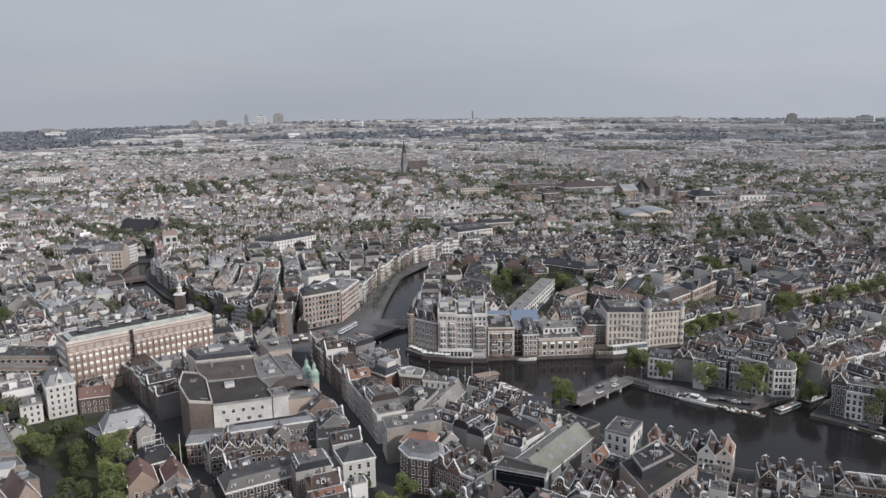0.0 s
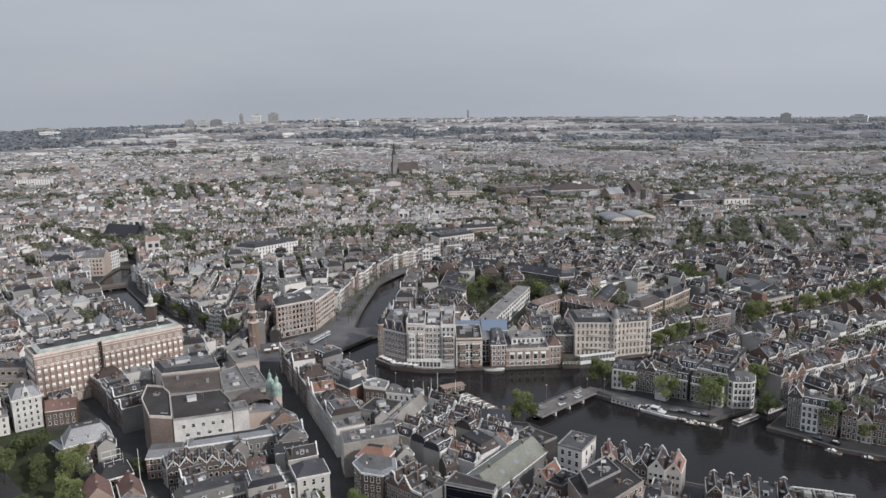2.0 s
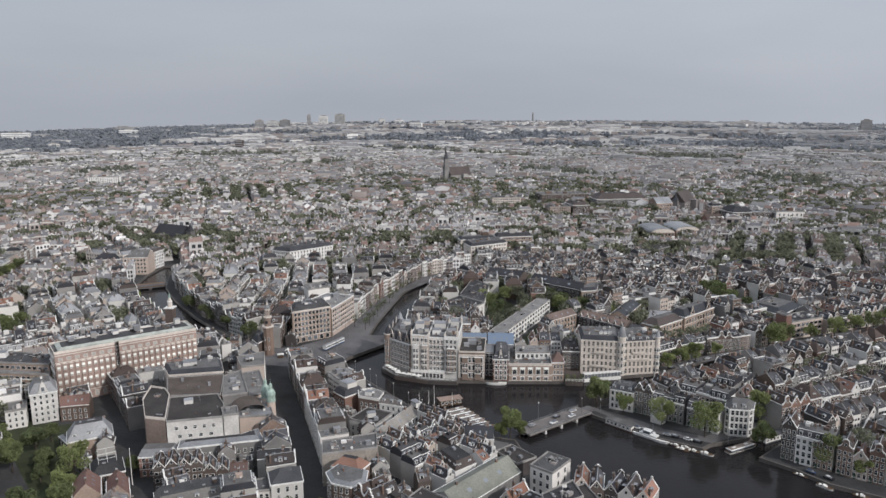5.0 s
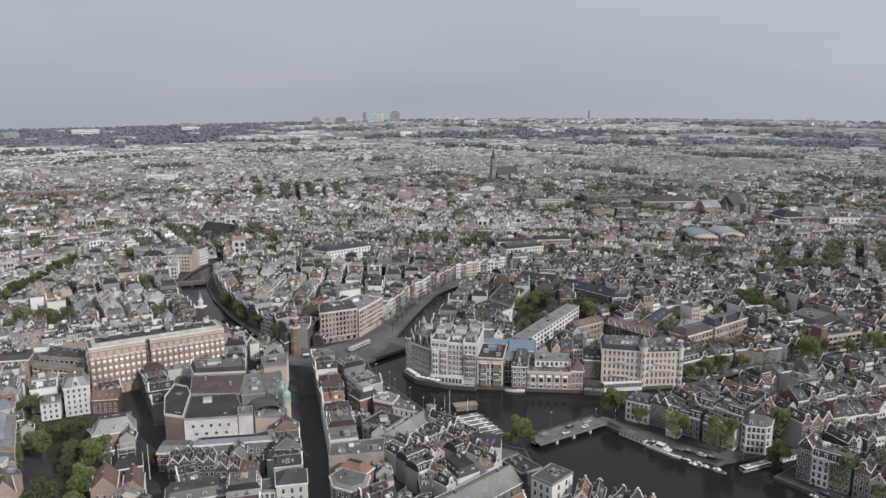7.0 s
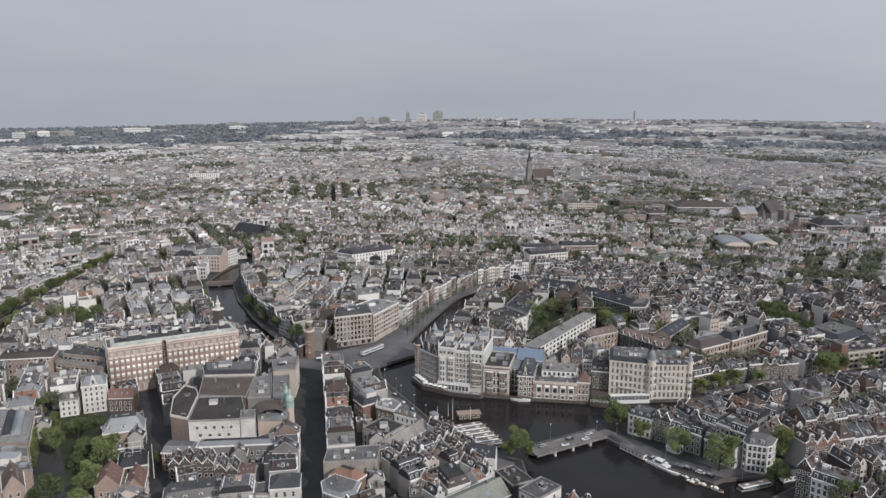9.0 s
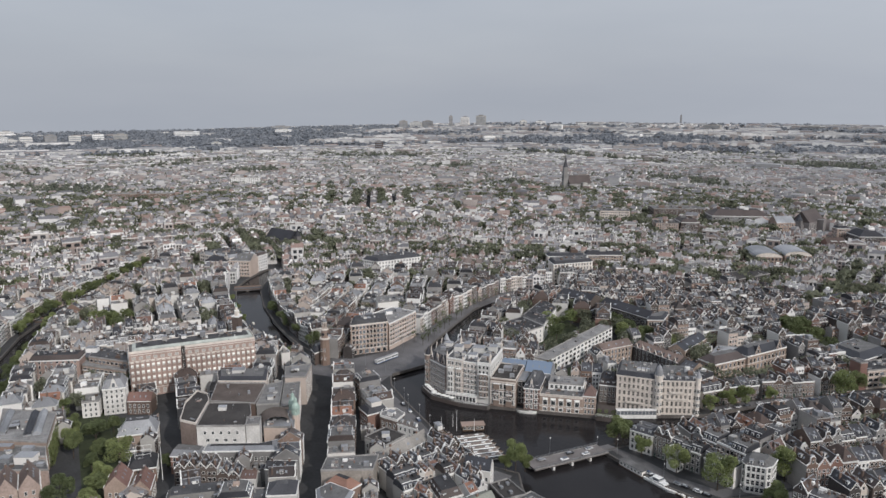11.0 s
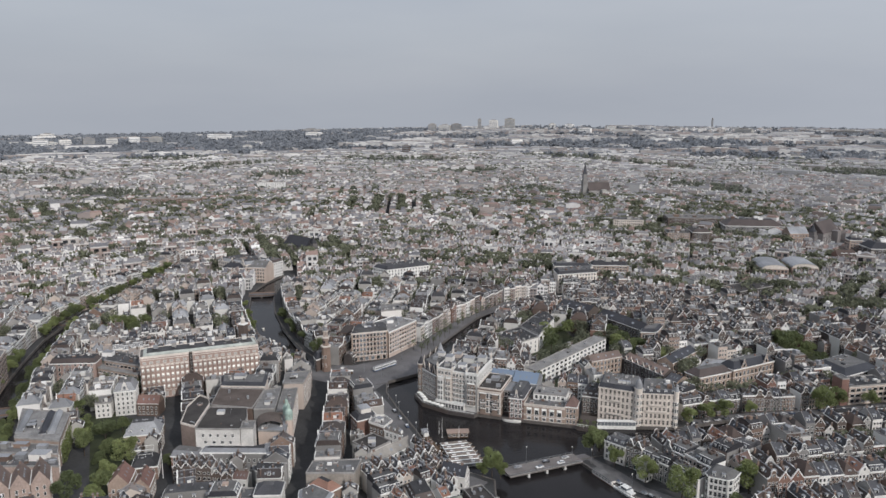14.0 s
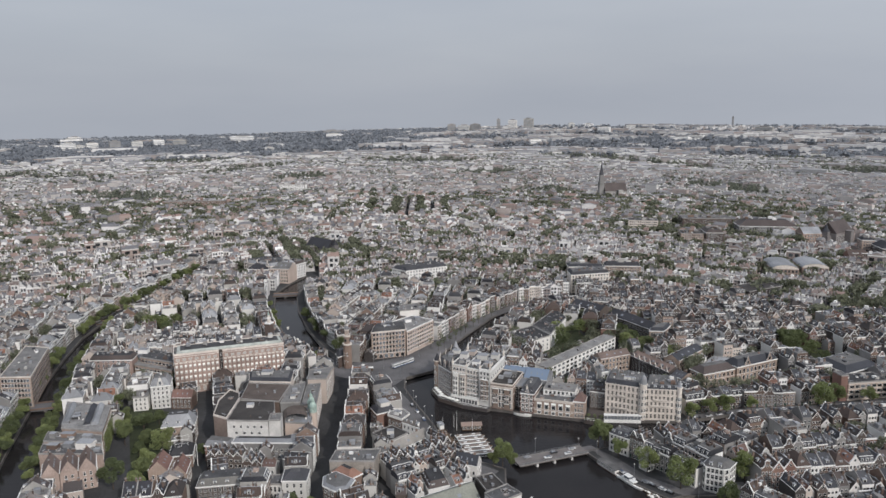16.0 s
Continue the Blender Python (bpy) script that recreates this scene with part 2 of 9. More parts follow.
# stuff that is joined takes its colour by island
# Haze in the colour: walls and roofs narrowed to similar pale greys.
HAZED_WALL = mat("hazed_walls", [(0.391, 0.349, 0.326), (0.502, 0.493, 0.488), (0.335, 0.298, 0.284), (0.446, 0.423, 0.409), (0.391, 0.335, 0.312), (0.558, 0.549, 0.549), (0.363, 0.330, 0.321), (0.484, 0.474, 0.470), (0.419, 0.386, 0.372), (0.632, 0.623, 0.623), (0.326, 0.293, 0.284), (0.446, 0.437, 0.437)], 0.85, by="island", vary=(0.8, 1.18), big=0.008)
HAZED_ROOF = mat("hazed_roofs", [(0.193, 0.190, 0.197), (0.209, 0.205, 0.209), (0.176, 0.175, 0.184), (0.226, 0.184, 0.172), (0.234, 0.230, 0.231), (0.193, 0.191, 0.198), (0.271, 0.267, 0.269), (0.209, 0.182, 0.174), (0.246, 0.243, 0.244), (0.184, 0.184, 0.194), (0.238, 0.184, 0.168), (0.287, 0.283, 0.285)], 0.85, by="island", vary=(0.8, 1.18), big=0.008)
MID_WALL = mat("city_walls", [(0.309, 0.252, 0.227), (0.597, 0.587, 0.577), (0.247, 0.206, 0.191), (0.453, 0.422, 0.397), (0.340, 0.273, 0.247), (0.680, 0.670, 0.664), (0.278, 0.242, 0.232), (0.556, 0.541, 0.530), (0.391, 0.345, 0.324), (0.762, 0.752, 0.747)], 0.85, by="island", vary=(0.75, 1.2), big=0.011)
# Roof tones lifted to stand in for haze over the middle distance.
MID_ROOF = mat("city_roofs", [(0.162, 0.160, 0.168), (0.192, 0.187, 0.192), (0.138, 0.137, 0.146), (0.239, 0.173, 0.153), (0.228, 0.222, 0.225), (0.162, 0.161, 0.170), (0.311, 0.306, 0.309), (0.197, 0.162, 0.149), (0.263, 0.259, 0.261), (0.252, 0.180, 0.156)], 0.8, by="island", vary=(0.75, 1.2), big=0.011)
FAR_TRIM = mat("far_white_trim", [(0.72, 0.71, 0.685), (0.6, 0.59, 0.57)], 0.7, by="island")
# Haze painted into the foliage: leaf colours raised and greyed with distance.
HAZED_LEAF = mat("hazed_leaves", [(0.167, 0.177, 0.124), (0.190, 0.202, 0.138), (0.144, 0.152, 0.110), (0.207, 0.218, 0.147)], 0.85, by="island", vary=(0.75, 1.3), big=0.03)
HAZED_MID_LEAF = mat("hazed_mid_leaves", [(0.179, 0.193, 0.151), (0.202, 0.215, 0.166), (0.159, 0.170, 0.137)], 0.9, by="island", vary=(0.8, 1.2), big=0.01)
HAZED_BELT_LEAF = mat("hazed_park_leaves", [(0.30, 0.318, 0.345), (0.32, 0.338, 0.362), (0.28, 0.298, 0.325)], 0.9, by="island", vary=(0.9, 1.1), big=0.006)


for m in (HAZED_LEAF, HAZED_MID_LEAF, HAZED_BELT_LEAF):
    leafy(m, 0.5)


# ---- mesh helpers ----
class Build:
    """Collects faces with materials for one mesh."""

    def __init__(self):
        self.v, self.f, self.k, self.mats = [], [], [], []

    def slot(self, m):
        if m not in self.mats:
            self.mats.append(m)
        return self.mats.index(m)

    def add(self, verts, faces, m):
        o, s = len(self.v), self.slot(m)
        self.v += [tuple(p) for p in verts]
        self.f += [tuple(o + i for i in fc) for fc in faces]
        self.k += [s] * len(faces)
        return self

    def box(self, x0, y0, z0, x1, y1, z1, m, bottom=False):
        v = [(x0, y0, z0), (x1, y0, z0), (x1, y1, z0), (x0, y1, z0), (x0, y0, z1), (x1, y0, z1), (x1, y1, z1), (x0, y1, z1)]
        f = [(0, 1, 5, 4), (1, 2, 6, 5), (2, 3, 7, 6), (3, 0, 4, 7), (4, 5, 6, 7)]
        if bottom:
            f.append((3, 2, 1, 0))
        return self.add(v, f, m)

    def prism(self, poly, z0, z1, m, top=None, cap=True):
        """An upright prism over a counter-clockwise polygon."""
        c = len(poly)
        v = [(x, y, z0) for x, y in poly] + [(x, y, z1) for x, y in poly]
        self.add(v, [(i, (i + 1) % c, c + (i + 1) % c, c + i) for i in range(c)], m)
        if cap:
            self.add([(x, y, z1) for x, y in poly], [tuple(range(c))], top or m)
        return self

    def loft(self, poly_a, za, poly_b, zb, m, top=None):
        c = len(poly_a)
        v = [(x, y, za) for x, y in poly_a] + [(x, y, zb) for x, y in poly_b]
        self.add(v, [(i, (i + 1) % c, c + (i + 1) % c, c + i) for i in range(c)], m)
        if top:
            self.add([(x, y, zb) for x, y in poly_b], [tuple(range(c))], top)
        return self

    def cone(self, cx, cy, r0, z0, r1, z1, m, seg=10, cap=True):
        a = [(cx + r0 * math.cos(2 * math.pi * i / seg), cy + r0 * math.sin(2 * math.pi * i / seg)) for i in range(seg)]
        b = [(cx + r1 * math.cos(2 * math.pi * i / seg), cy + r1 * math.sin(2 * math.pi * i / seg)) for i in range(seg)]
        return self.loft(a, z0, b, z1, m, m if cap else None)

    def mesh(self, name):
        me = bpy.data.meshes.new(name)
        me.from_pydata(self.v, [], self.f)
        for m in self.mats:
            me.materials.append(m)
        if len(self.mats) > 1:
            me.polygons.foreach_set("material_index", self.k)
        me.update()
        return me


def part(name, b, parent=None, label=""):
    """Links a Build (or a finished mesh) as one object under a thing or part."""
    ob = new(name, b.mesh(name) if isinstance(b, Build) else b)
    ob.parent = parent
    if label:
        ob["label"] = label
    return ob


def thing(name, label, category, group="", kind=""):
    return tagged(new(name), label, category, group, kind)


def inset(poly, d):
    """A counter-clockwise polygon moved in by d."""
    out, c = [], len(poly)
    for i in range(c):
        p, q, r = (Vector(poly[(i + j) % c]) for j in (-1, 0, 1))
        a, b = (q - p).normalized(), (r - q).normalized()
        na, nb = Vector((-a.y, a.x)), Vector((-b.y, b.x))
        s = na + nb
        k = d * 2 / max(0.4, s.length_squared)
        out.append((q.x + s.x * k, q.y + s.y * k))
    return out


def ccw(poly):
    a = sum(p[0] * q[1] - q[0] * p[1] for p, q in zip(poly, poly[1:] + poly[:1]))
    return list(poly) if a > 0 else list(poly)[::-1]


def in_poly(x, y, poly):
    r, c = False, len(poly)
    for i in range(c):
        (x1, y1), (x2, y2) = poly[i], poly[(i + 1) % c]
        if (y1 > y) != (y2 > y) and x < (x2 - x1) * (y - y1) / (y2 - y1) + x1:
            r = not r
    return r


def edge_gap(x, y, poly, closed=True):
    best = 1e9
    for i in range(len(poly) - (0 if closed else 1)):
        (x1, y1), (x2, y2) = poly[i], poly[(i + 1) % len(poly)]
        dx, dy = x2 - x1, y2 - y1
        k = max(0, min(1, ((x - x1) * dx + (y - y1) * dy) / (dx * dx + dy * dy + 1e-9)))
        best = min(best, math.hypot(x - x1 - k * dx, y - y1 - k * dy))
    return best


def beside(line, off):
    """The line moved sideways, to its left for a positive distance."""
    out = []
    for i, (x, y) in enumerate(line):
        a, b = Vector(line[max(0, i - 1)]), Vector(line[min(len(line) - 1, i + 1)])
        d = (b - a).normalized()
        out.append((x - d.y * off, y + d.x * off))
    return out


def band(line, half):
    """A polygon of a given half width round an open line."""
    left, right = [], []
    for i, (x, y) in enumerate(line):
        a, b = Vector(line[max(0, i - 1)]), Vector(line[min(len(line) - 1, i + 1)])
        d = (b - a).normalized()
        left.append((x - d.y * half, y + d.x * half))
        right.append((x + d.y * half, y - d.x * half))
    return ccw(left + right[::-1])


def leaf_cloud(rng, lobes, count, size):
    v, f = [], []
    for _ in range(count):
        cx, cy, cz, r = rng.choice(lobes)
        d = Vector((rng.gauss(0, 1), rng.gauss(0, 1), rng.gauss(0, 1))).normalized() * r * rng.uniform(0.45, 1.05) ** 0.6
        p = Vector((cx, cy, cz)) + Vector((d.x, d.y, d.z * 0.85))
        a = Vector((rng.gauss(0, 1), rng.gauss(0, 1), rng.gauss(0, 0.7))).normalized()
        b_ = a.cross(Vector((rng.gauss(0, 1), rng.gauss(0, 1), rng.gauss(0, 1)))).normalized()
        s = size * rng.uniform(0.6, 1.3)
        o = len(v)
        v += [p - a * s, p + b_ * s * 0.6, p + a * s, p - b_ * s * 0.6]
        f.append((o, o + 1, o + 2, o + 3))
    return v, f


# ---- plan ----
CENTRE = (80.0, 0.0)
SOUTH_QUAY = [(-50, 428), (-43, 411), (-26, 390), (-3, 364), (15, 342), (34, 327), (58, 322), (62.5, 308), (69.5, 294), (72.5, 281), (82, 275), (98, 272.3), (112, 266), (118, 263), (132, 258), (169, 250), (240, 212), (340, 150)]
HOTEL_QUAY = [(365, 190), (240, 263), (190, 291), (180, 303), (168, 313), (184, 330), (318, 404), (314, 410), (186, 340), (150, 325), (145, 320), (125, 330), (105, 348), (94, 358)]
BRANCH_QUAY = [(104, 366), (125, 380), (158, 402), (192, 429), (227, 445), (287, 480), (400, 542), (390, 559), (276, 498), (216, 463), (181, 447), (147, 420), (119, 411), (98, 404)]
NORTH_QUAY = [(97, 400.2), (79, 399.9), (54, 397.8), (25, 396.8), (24.2, 393.6), (7, 394), (-13, 400), (-23.5, 412), (-24, 440), (-22, 470), (-22, 520), (-20, 560), (-17, 600), (-8, 632), (8, 655), (24, 672),
             (15, 688), (-11, 664), (-29, 638), (-38, 602), (-42, 552), (-44, 509), (-44, 470)]
BASIN = ccw(SOUTH_QUAY + HOTEL_QUAY + BRANCH_QUAY + NORTH_QUAY)
SINGEL = ccw([(-128, 444), (-160, 453), (-190, 482), (-225, 524), (-257, 565), (-286, 610), (-296, 652), (-299, 690), (-279, 690), (-274, 650), (-254, 601), (-223, 555), (-191, 517), (-166, 490), (-138, 465), (-120, 453)])
SIDE_LINE = [(-150, 170), (-182, 209), (-209, 240), (-243, 281), (-285, 332), (-320, 380), (-349, 424), (-367, 462), (-380, 502), (-392, 547), (-405, 592), (-426, 671), (-440, 720)]
SIDE_CANAL = band(SIDE_LINE, 9)
WATERS = [BASIN, SINGEL, SIDE_CANAL]
STREETS = [
    band([(-6, 215), (-25, 260), (-52, 325), (-80, 385), (-95, 420)], 6.2),
    band([(-56, 208), (-78, 238), (-111, 280), (-153, 334), (-186, 374)], 4.4),
    ccw([(-104, 415), (-82, 412), (-52, 412), (-46, 475), (-70, 472), (-88, 450), (-118, 440)]),
    ccw([(-70, 472), (-60, 524), (-54, 580), (-40, 625), (-28, 663), (-2, 692), (30, 705), (40, 690), (18, 690), (-11, 664), (-38, 602), (-44, 509), (-44, 472)]),
]
STREETS += [
    band([(-54, 408), (-33, 386), (-10, 360), (8, 338), (26, 322), (54, 314)], 4.5),
    band([(-110, 440), (-147, 474), (-184, 512), (-219, 560), (-262, 630)], 3.5),
    band([(150, 430), (186, 452), (222, 470), (282, 504), (400, 566)], 4.0),
    band([(60, 330), (98, 363), (112, 352), (130, 337), (150, 330), (186, 352), (320, 426)], 3.6),
]
GARDENS = [ccw([(-205, 305), (-178, 290), (-150, 262), (-128, 240), (-112, 232), (-118, 246), (-150, 285), (-190, 325)]),
           ccw([(-118.2, 246.6), (-116, 256), (-124, 268), (-141, 277.5), (-149.4, 284)]), ccw([(-150.4, 285.6), (-148, 291), (-149, 302), (-162, 322), (-176, 318), (-188, 323.5)]),
           ccw([(22, 505), (50, 500), (62, 560), (45, 590), (36, 580)]), ccw([(86, 545), (110, 535), (118, 556), (92, 572)]),
           ccw([(-330, 440), (-285, 440), (-285, 480), (-325, 480)]), ccw([(205, 555), (245, 545), (255, 590), (215, 600)]), ccw([(52, 453), (87, 543), (97, 539), (64, 449)]), ccw([(-28, 205), (8, 205), (-8, 243), (-20, 243)])]


def rise(x, y):
    """The far land climbs gently towards the edge, most of all in the middle of the view; the lower sides stand in for
    haze that hides the land.
    """
    x, y = np.asarray(x, dtype=float), np.asarray(y, dtype=float)
    k = np.clip((np.hypot(x - CENTRE[0], y - CENTRE[1]) - 2500) / 2350, 0, 1)
    az = np.degrees(np.arctan2(x - CENTRE[0], y - CENTRE[1]))
    return np.interp(az, (-50, -36, -24, -12, 6, 26), (30, 38, 58, 73, 74, 55)) * k * k * (3 - 2 * k)


def make_ground():
    bm = bmesh.new()
    rings, seg = [1500, 2000, 2500, 2900, 3300, 3700, 4100, 4500, 4850], 96

    def loop(pts):
        vs = [bm.verts.new((*p, 0)) for p in pts]
        return [bm.edges.new((vs[i], vs[(i + 1) % len(vs)])) for i in range(len(vs))], vs
    outer = [(CENTRE[0] + 1500 * math.cos(2 * math.pi * i / seg), CENTRE[1] + 1500 * math.sin(2 * math.pi * i / seg)) for i in range(seg)]
    es, last = loop(outer)
    holes = []
    for poly in WATERS:
        e, vs = loop(poly)
        es += e
        holes.append(vs)
    bmesh.ops.triangle_fill(bm, use_beauty=True, use_dissolve=False, edges=es)
    for f in list(bm.faces):
        c = f.calc_center_median()
        if any(in_poly(c.x, c.y, w) for w in WATERS):
            bm.faces.remove(f)
    for r in rings[1:]:
        cur = []
        for i in range(seg):
            x, y = CENTRE[0] + r * math.cos(2 * math.pi * i / seg), CENTRE[1] + r * math.sin(2 * math.pi * i / seg)
            cur.append(bm.verts.new((x, y, float(rise(x, y)))))
        for i in range(seg):
            bm.faces.new((last[i], cur[i], cur[(i + 1) % seg], last[(i + 1) % seg]))
        last = cur
    bmesh.ops.recalc_face_normals(bm, faces=bm.faces)
    if sum(f.normal.z for f in bm.faces) < 0:
        bmesh.ops.reverse_faces(bm, faces=bm.faces)
    me = bpy.data.meshes.new("ground")
    bm.to_mesh(me)
    bm.free()
    me.materials.append(ASPHALT)
    tagged(new("ground", me), "grey paved city ground and streets", "ground", kind="structure")


make_ground()
b = Build().add([(-900, 80, -1.5), (900, 80, -1.5), (900, 900, -1.5), (-900, 900, -1.5)], [(0, 1, 2, 3)], WATER)
tagged(part("water", b), "dark brown river and canal water", "water", kind="structure")
for poly, nm in ((BASIN, "river"), (SINGEL, "canal"), (SIDE_CANAL, "side canal")):
    b = Build()
    c = len(poly)
    b.add([(x, y, -3) for x, y in poly] + [(x, y, 0.02) for x, y in poly], [((i + 1) % c, i, c + i, c + (i + 1) % c) for i in range(c)], QUAY)
    wide = inset(poly, -0.9)
    b.add([(x, y, 0.25) for x, y in poly] + [(x, y, 0.25) for x, y in wide] + [(x, y, 0) for x, y in wide] + [(x, y, 0) for x, y in poly],
          [(i, (i + 1) % c, c + (i + 1) % c, c + i) for i in range(c)] + [(c + i, c + (i + 1) % c, 2 * c + (i + 1) % c, 2 * c + i) for i in range(c)]
          + [(3 * c + i, 3 * c + (i + 1) % c, (i + 1) % c, i) for i in range(c)], QUAY)
    tagged(part("quay_wall", b), "weathered stone quay wall along the " + nm, "quay wall", kind="structure")
for i, poly in enumerate(STREETS):
    z = 0.03 + 0.012 * i
    b = Build().add([(x, y, z) for x, y in poly], [tuple(range(len(poly)))], BRICK_PAVING if i in (2, 3, 4, 6, 7) else ASPHALT)
    tagged(part("road", b), "worn brick-paved city street", "road", kind="structure")
# Green ground darkened, so the shade of trees and walls is in its colour.
SHADED_GRASS = mat("garden_ground", [(0.04, 0.048, 0.024)], 0.95, big=0.2)
for poly in GARDENS:
    b = Build().add([(x, y, 0.05) for x, y in poly], [tuple(range(len(poly)))], SHADED_GRASS)
    tagged(part("garden_ground", b), "green garden ground between houses, darkened for shade", "garden", kind="structure")

# ---- windows ----
WINS = {}


def win(w, h, frame_mat=None, glass=None, t=0.12):
    """A sash window with frame, sill, middle bars and a pane; its back lies in the facade, -y is out. t: width of the surround."""
    key = (w, h, frame_mat, glass, t)
    if key not in WINS:
        fm, b = frame_mat or WHITE_WOOD, Build()
        b.box(-w / 2 - t, -0.10, 0, -w / 2, 0, h, fm).box(w / 2, -0.10, 0, w / 2 + t, 0, h, fm)
        head = t + (0.14 if t > 0.24 else 0)
        b.box(-w / 2 - head, -0.10 - head + t, h, w / 2 + head, 0, h + head, fm, True).box(-w / 2 - t, -0.22, -0.14, w / 2 + t, 0, 0, fm)
        b.box(-w / 2, -0.06, h * 0.55, w / 2, 0, h * 0.55 + 0.08, fm)
        b.add([(-w / 2, -0.03, 0), (w / 2, -0.03, 0), (w / 2, -0.03, h), (-w / 2, -0.03, h)], [(0, 1, 2, 3)], glass or GLASS)
        WINS[key] = b.mesh("window")
    return WINS[key]


def awning(w, h, share):
    """A white canvas awning over the upper share of a window."""
    key = ("awning", w, h, share)
    if key not in WINS:
        z, e = h * (1 - share), w / 2 + 0.12
        WINS[key] = Build().add([(-e, -0.72, z), (e, -0.72, z), (e, -0.12, h + 0.1), (-e, -0.12, h + 0.1), (-e, -0.72, z - 0.22), (e, -0.72, z - 0.22), (-e, -0.12, z), (e, -0.12, z)],
                                [(0, 1, 2, 3), (4, 5, 1, 0), (0, 3, 6), (1, 7, 2)], CANVAS).mesh("awning")
    return WINS[key]


def flat_win(b, x, z, w, h, y, out, frame_mat=None):
    """A window in a joined facade: frame and pane as thin slabs. out: -1 towards -y, 1 towards +y."""
    fm, t = frame_mat or WHITE_WOOD, 0.13
    for e, d, m in ((t, 0.05, fm), (0, 0.09, GLASS)):
        yy = y + out * d
        v = [(x - w / 2 - e, yy, z - e), (x + w / 2 + e, yy, z - e), (x + w / 2 + e, yy, z + h + e), (x - w / 2 - e, yy, z + h + e)]
        b.add(v if out < 0 else v[::-1], [(0, 1, 2, 3)], m)


# ---- town houses ----
GABLES = {
    "step": [(-1, 0), (-1, 0.2), (-0.8, 0.2), (-0.8, 0.42), (-0.58, 0.42), (-0.58, 0.64), (-0.36, 0.64), (-0.36, 0.85), (-0.17, 0.85), (-0.17, 1.08),
             (0.17, 1.08), (0.17, 0.85), (0.36, 0.85), (0.36, 0.64), (0.58, 0.64), (0.58, 0.42), (0.8, 0.42), (0.8, 0.2), (1, 0.2), (1, 0)],
    "bell": [(-1, 0), (-1, 0.12), (-0.8, 0.2), (-0.62, 0.42), (-0.5, 0.72), (-0.36, 0.92), (-0.15, 1.05), (0.15, 1.05), (0.36, 0.92), (0.5, 0.72), (0.62, 0.42), (0.8, 0.2), (1, 0.12), (1, 0)],
    "neck": [(-1, 0), (-1, 0.14), (-0.72, 0.22), (-0.5, 0.4), (-0.42, 0.6), (-0.42, 0.98), (-0.2, 1.12), (0.2, 1.12), (0.42, 0.98), (0.42, 0.6), (0.5, 0.4), (0.72, 0.22), (1, 0.14), (1, 0)],
    "spout": [(-1, 0), (-1, 0.1), (-0.16, 0.95), (-0.16, 1.1), (0.16, 1.1), (0.16, 0.95), (1, 0.1), (1, 0)],
}
SPECS = [  # width, depth, storeys, roof, wall, roof cover, gable, words
    (6.0, 12, 4, "front", BRICK_BROWN, TILE_BROWN, "neck", "brown brick canal house with a neck gable"),
    (5.5, 13, 4, "front", BRICK_DARK, SLATE, "bell", "dark brick canal house with a bell gable"),
    (6.5, 12, 4, "front", BRICK_RED, TILE_BROWN, "step", "red brick canal house with a stepped gable"),
    (6.0, 11, 4, "front", PLASTER_WHITE, TILE_RED, "spout", "white plastered house with a pointed gable and red tiles"),
    (7.0, 12, 4, "side", BRICK_BROWN, SLATE, "", "brown brick town house with a straight cornice"),
    (8.0, 12, 4, "mansard", BRICK_BROWN, SLATE, "", "brown brick town house with a slate mansard roof"),
    (7.5, 13, 4, "flat", PLASTER_CREAM, BITUMEN, "", "cream plastered house with a flat roof"),
    (8.5, 13, 5, "flat", BRICK_BROWN, GRAVEL, "", "tall brown brick house with a flat gravel roof"),
    (7.0, 12, 4, "mansard", PLASTER_WHITE, SLATE, "", "white town house with a slate mansard and dormers"),
    (6.5, 12, 4, "side", PLASTER_WHITE, SLATE, "", "white town house under dark roof tiles"),
    (6.0, 12, 5, "front", BRICK_DARK, TILE_BROWN, "spout", "narrow dark brick house with a pointed gable"),
    (7.0, 12, 4, "flat", BRICK_RED, BITUMEN, "", "red brick house with a flat bitumen roof"),
    (9.0, 13, 5, "mansard", BRICK_SAND, SLATE, "", "sand-coloured brick building with a slate mansard"),
    (5.5, 12, 4, "side", PLASTER_GREY, SLATE, "", "grey plastered town house with a slate roof"),
    (6.5, 13, 4, "flat", PLASTER_WHITE, GRAVEL, "", "white house with a flat gravel roof"),
    (8.0, 13, 4, "hip", BRICK_BROWN, TILE_BROWN, "", "brown brick house with a hipped tile roof"),
    (6.0, 11, 3, "front", PLASTER_CREAM, TILE_RED, "spout", "cream house with a pointed gable and red tiles"),
    (6.5, 12, 3, "front", PLASTER_WHITE, TILE_BROWN, "bell", "white house with a bell gable"),
    (5.5, 11, 4, "front", PLASTER_GREY, SLATE, "neck", "grey house with a white neck gable"),
]


def chimney(out, x, y, z, h, m=None, s=0.45):
    b = out["chimney_%d" % len(out)] = Build()
    b.box(x - s, y - s * 0.7, z, x + s, y + s * 0.7, z + h, m or BRICK_BROWN)
    b.box(x - s - 0.1, y - s * 0.7 - 0.1, z + h, x + s + 0.1, y + s * 0.7 + 0.1, z + h + 0.2, CONCRETE, True)
    for k in (-0.5, 0.5):
        b.cone(x + k * s, y, 0.16, z + h + 0.2, 0.13, z + h + 0.75, BRICK_BROWN, 6)


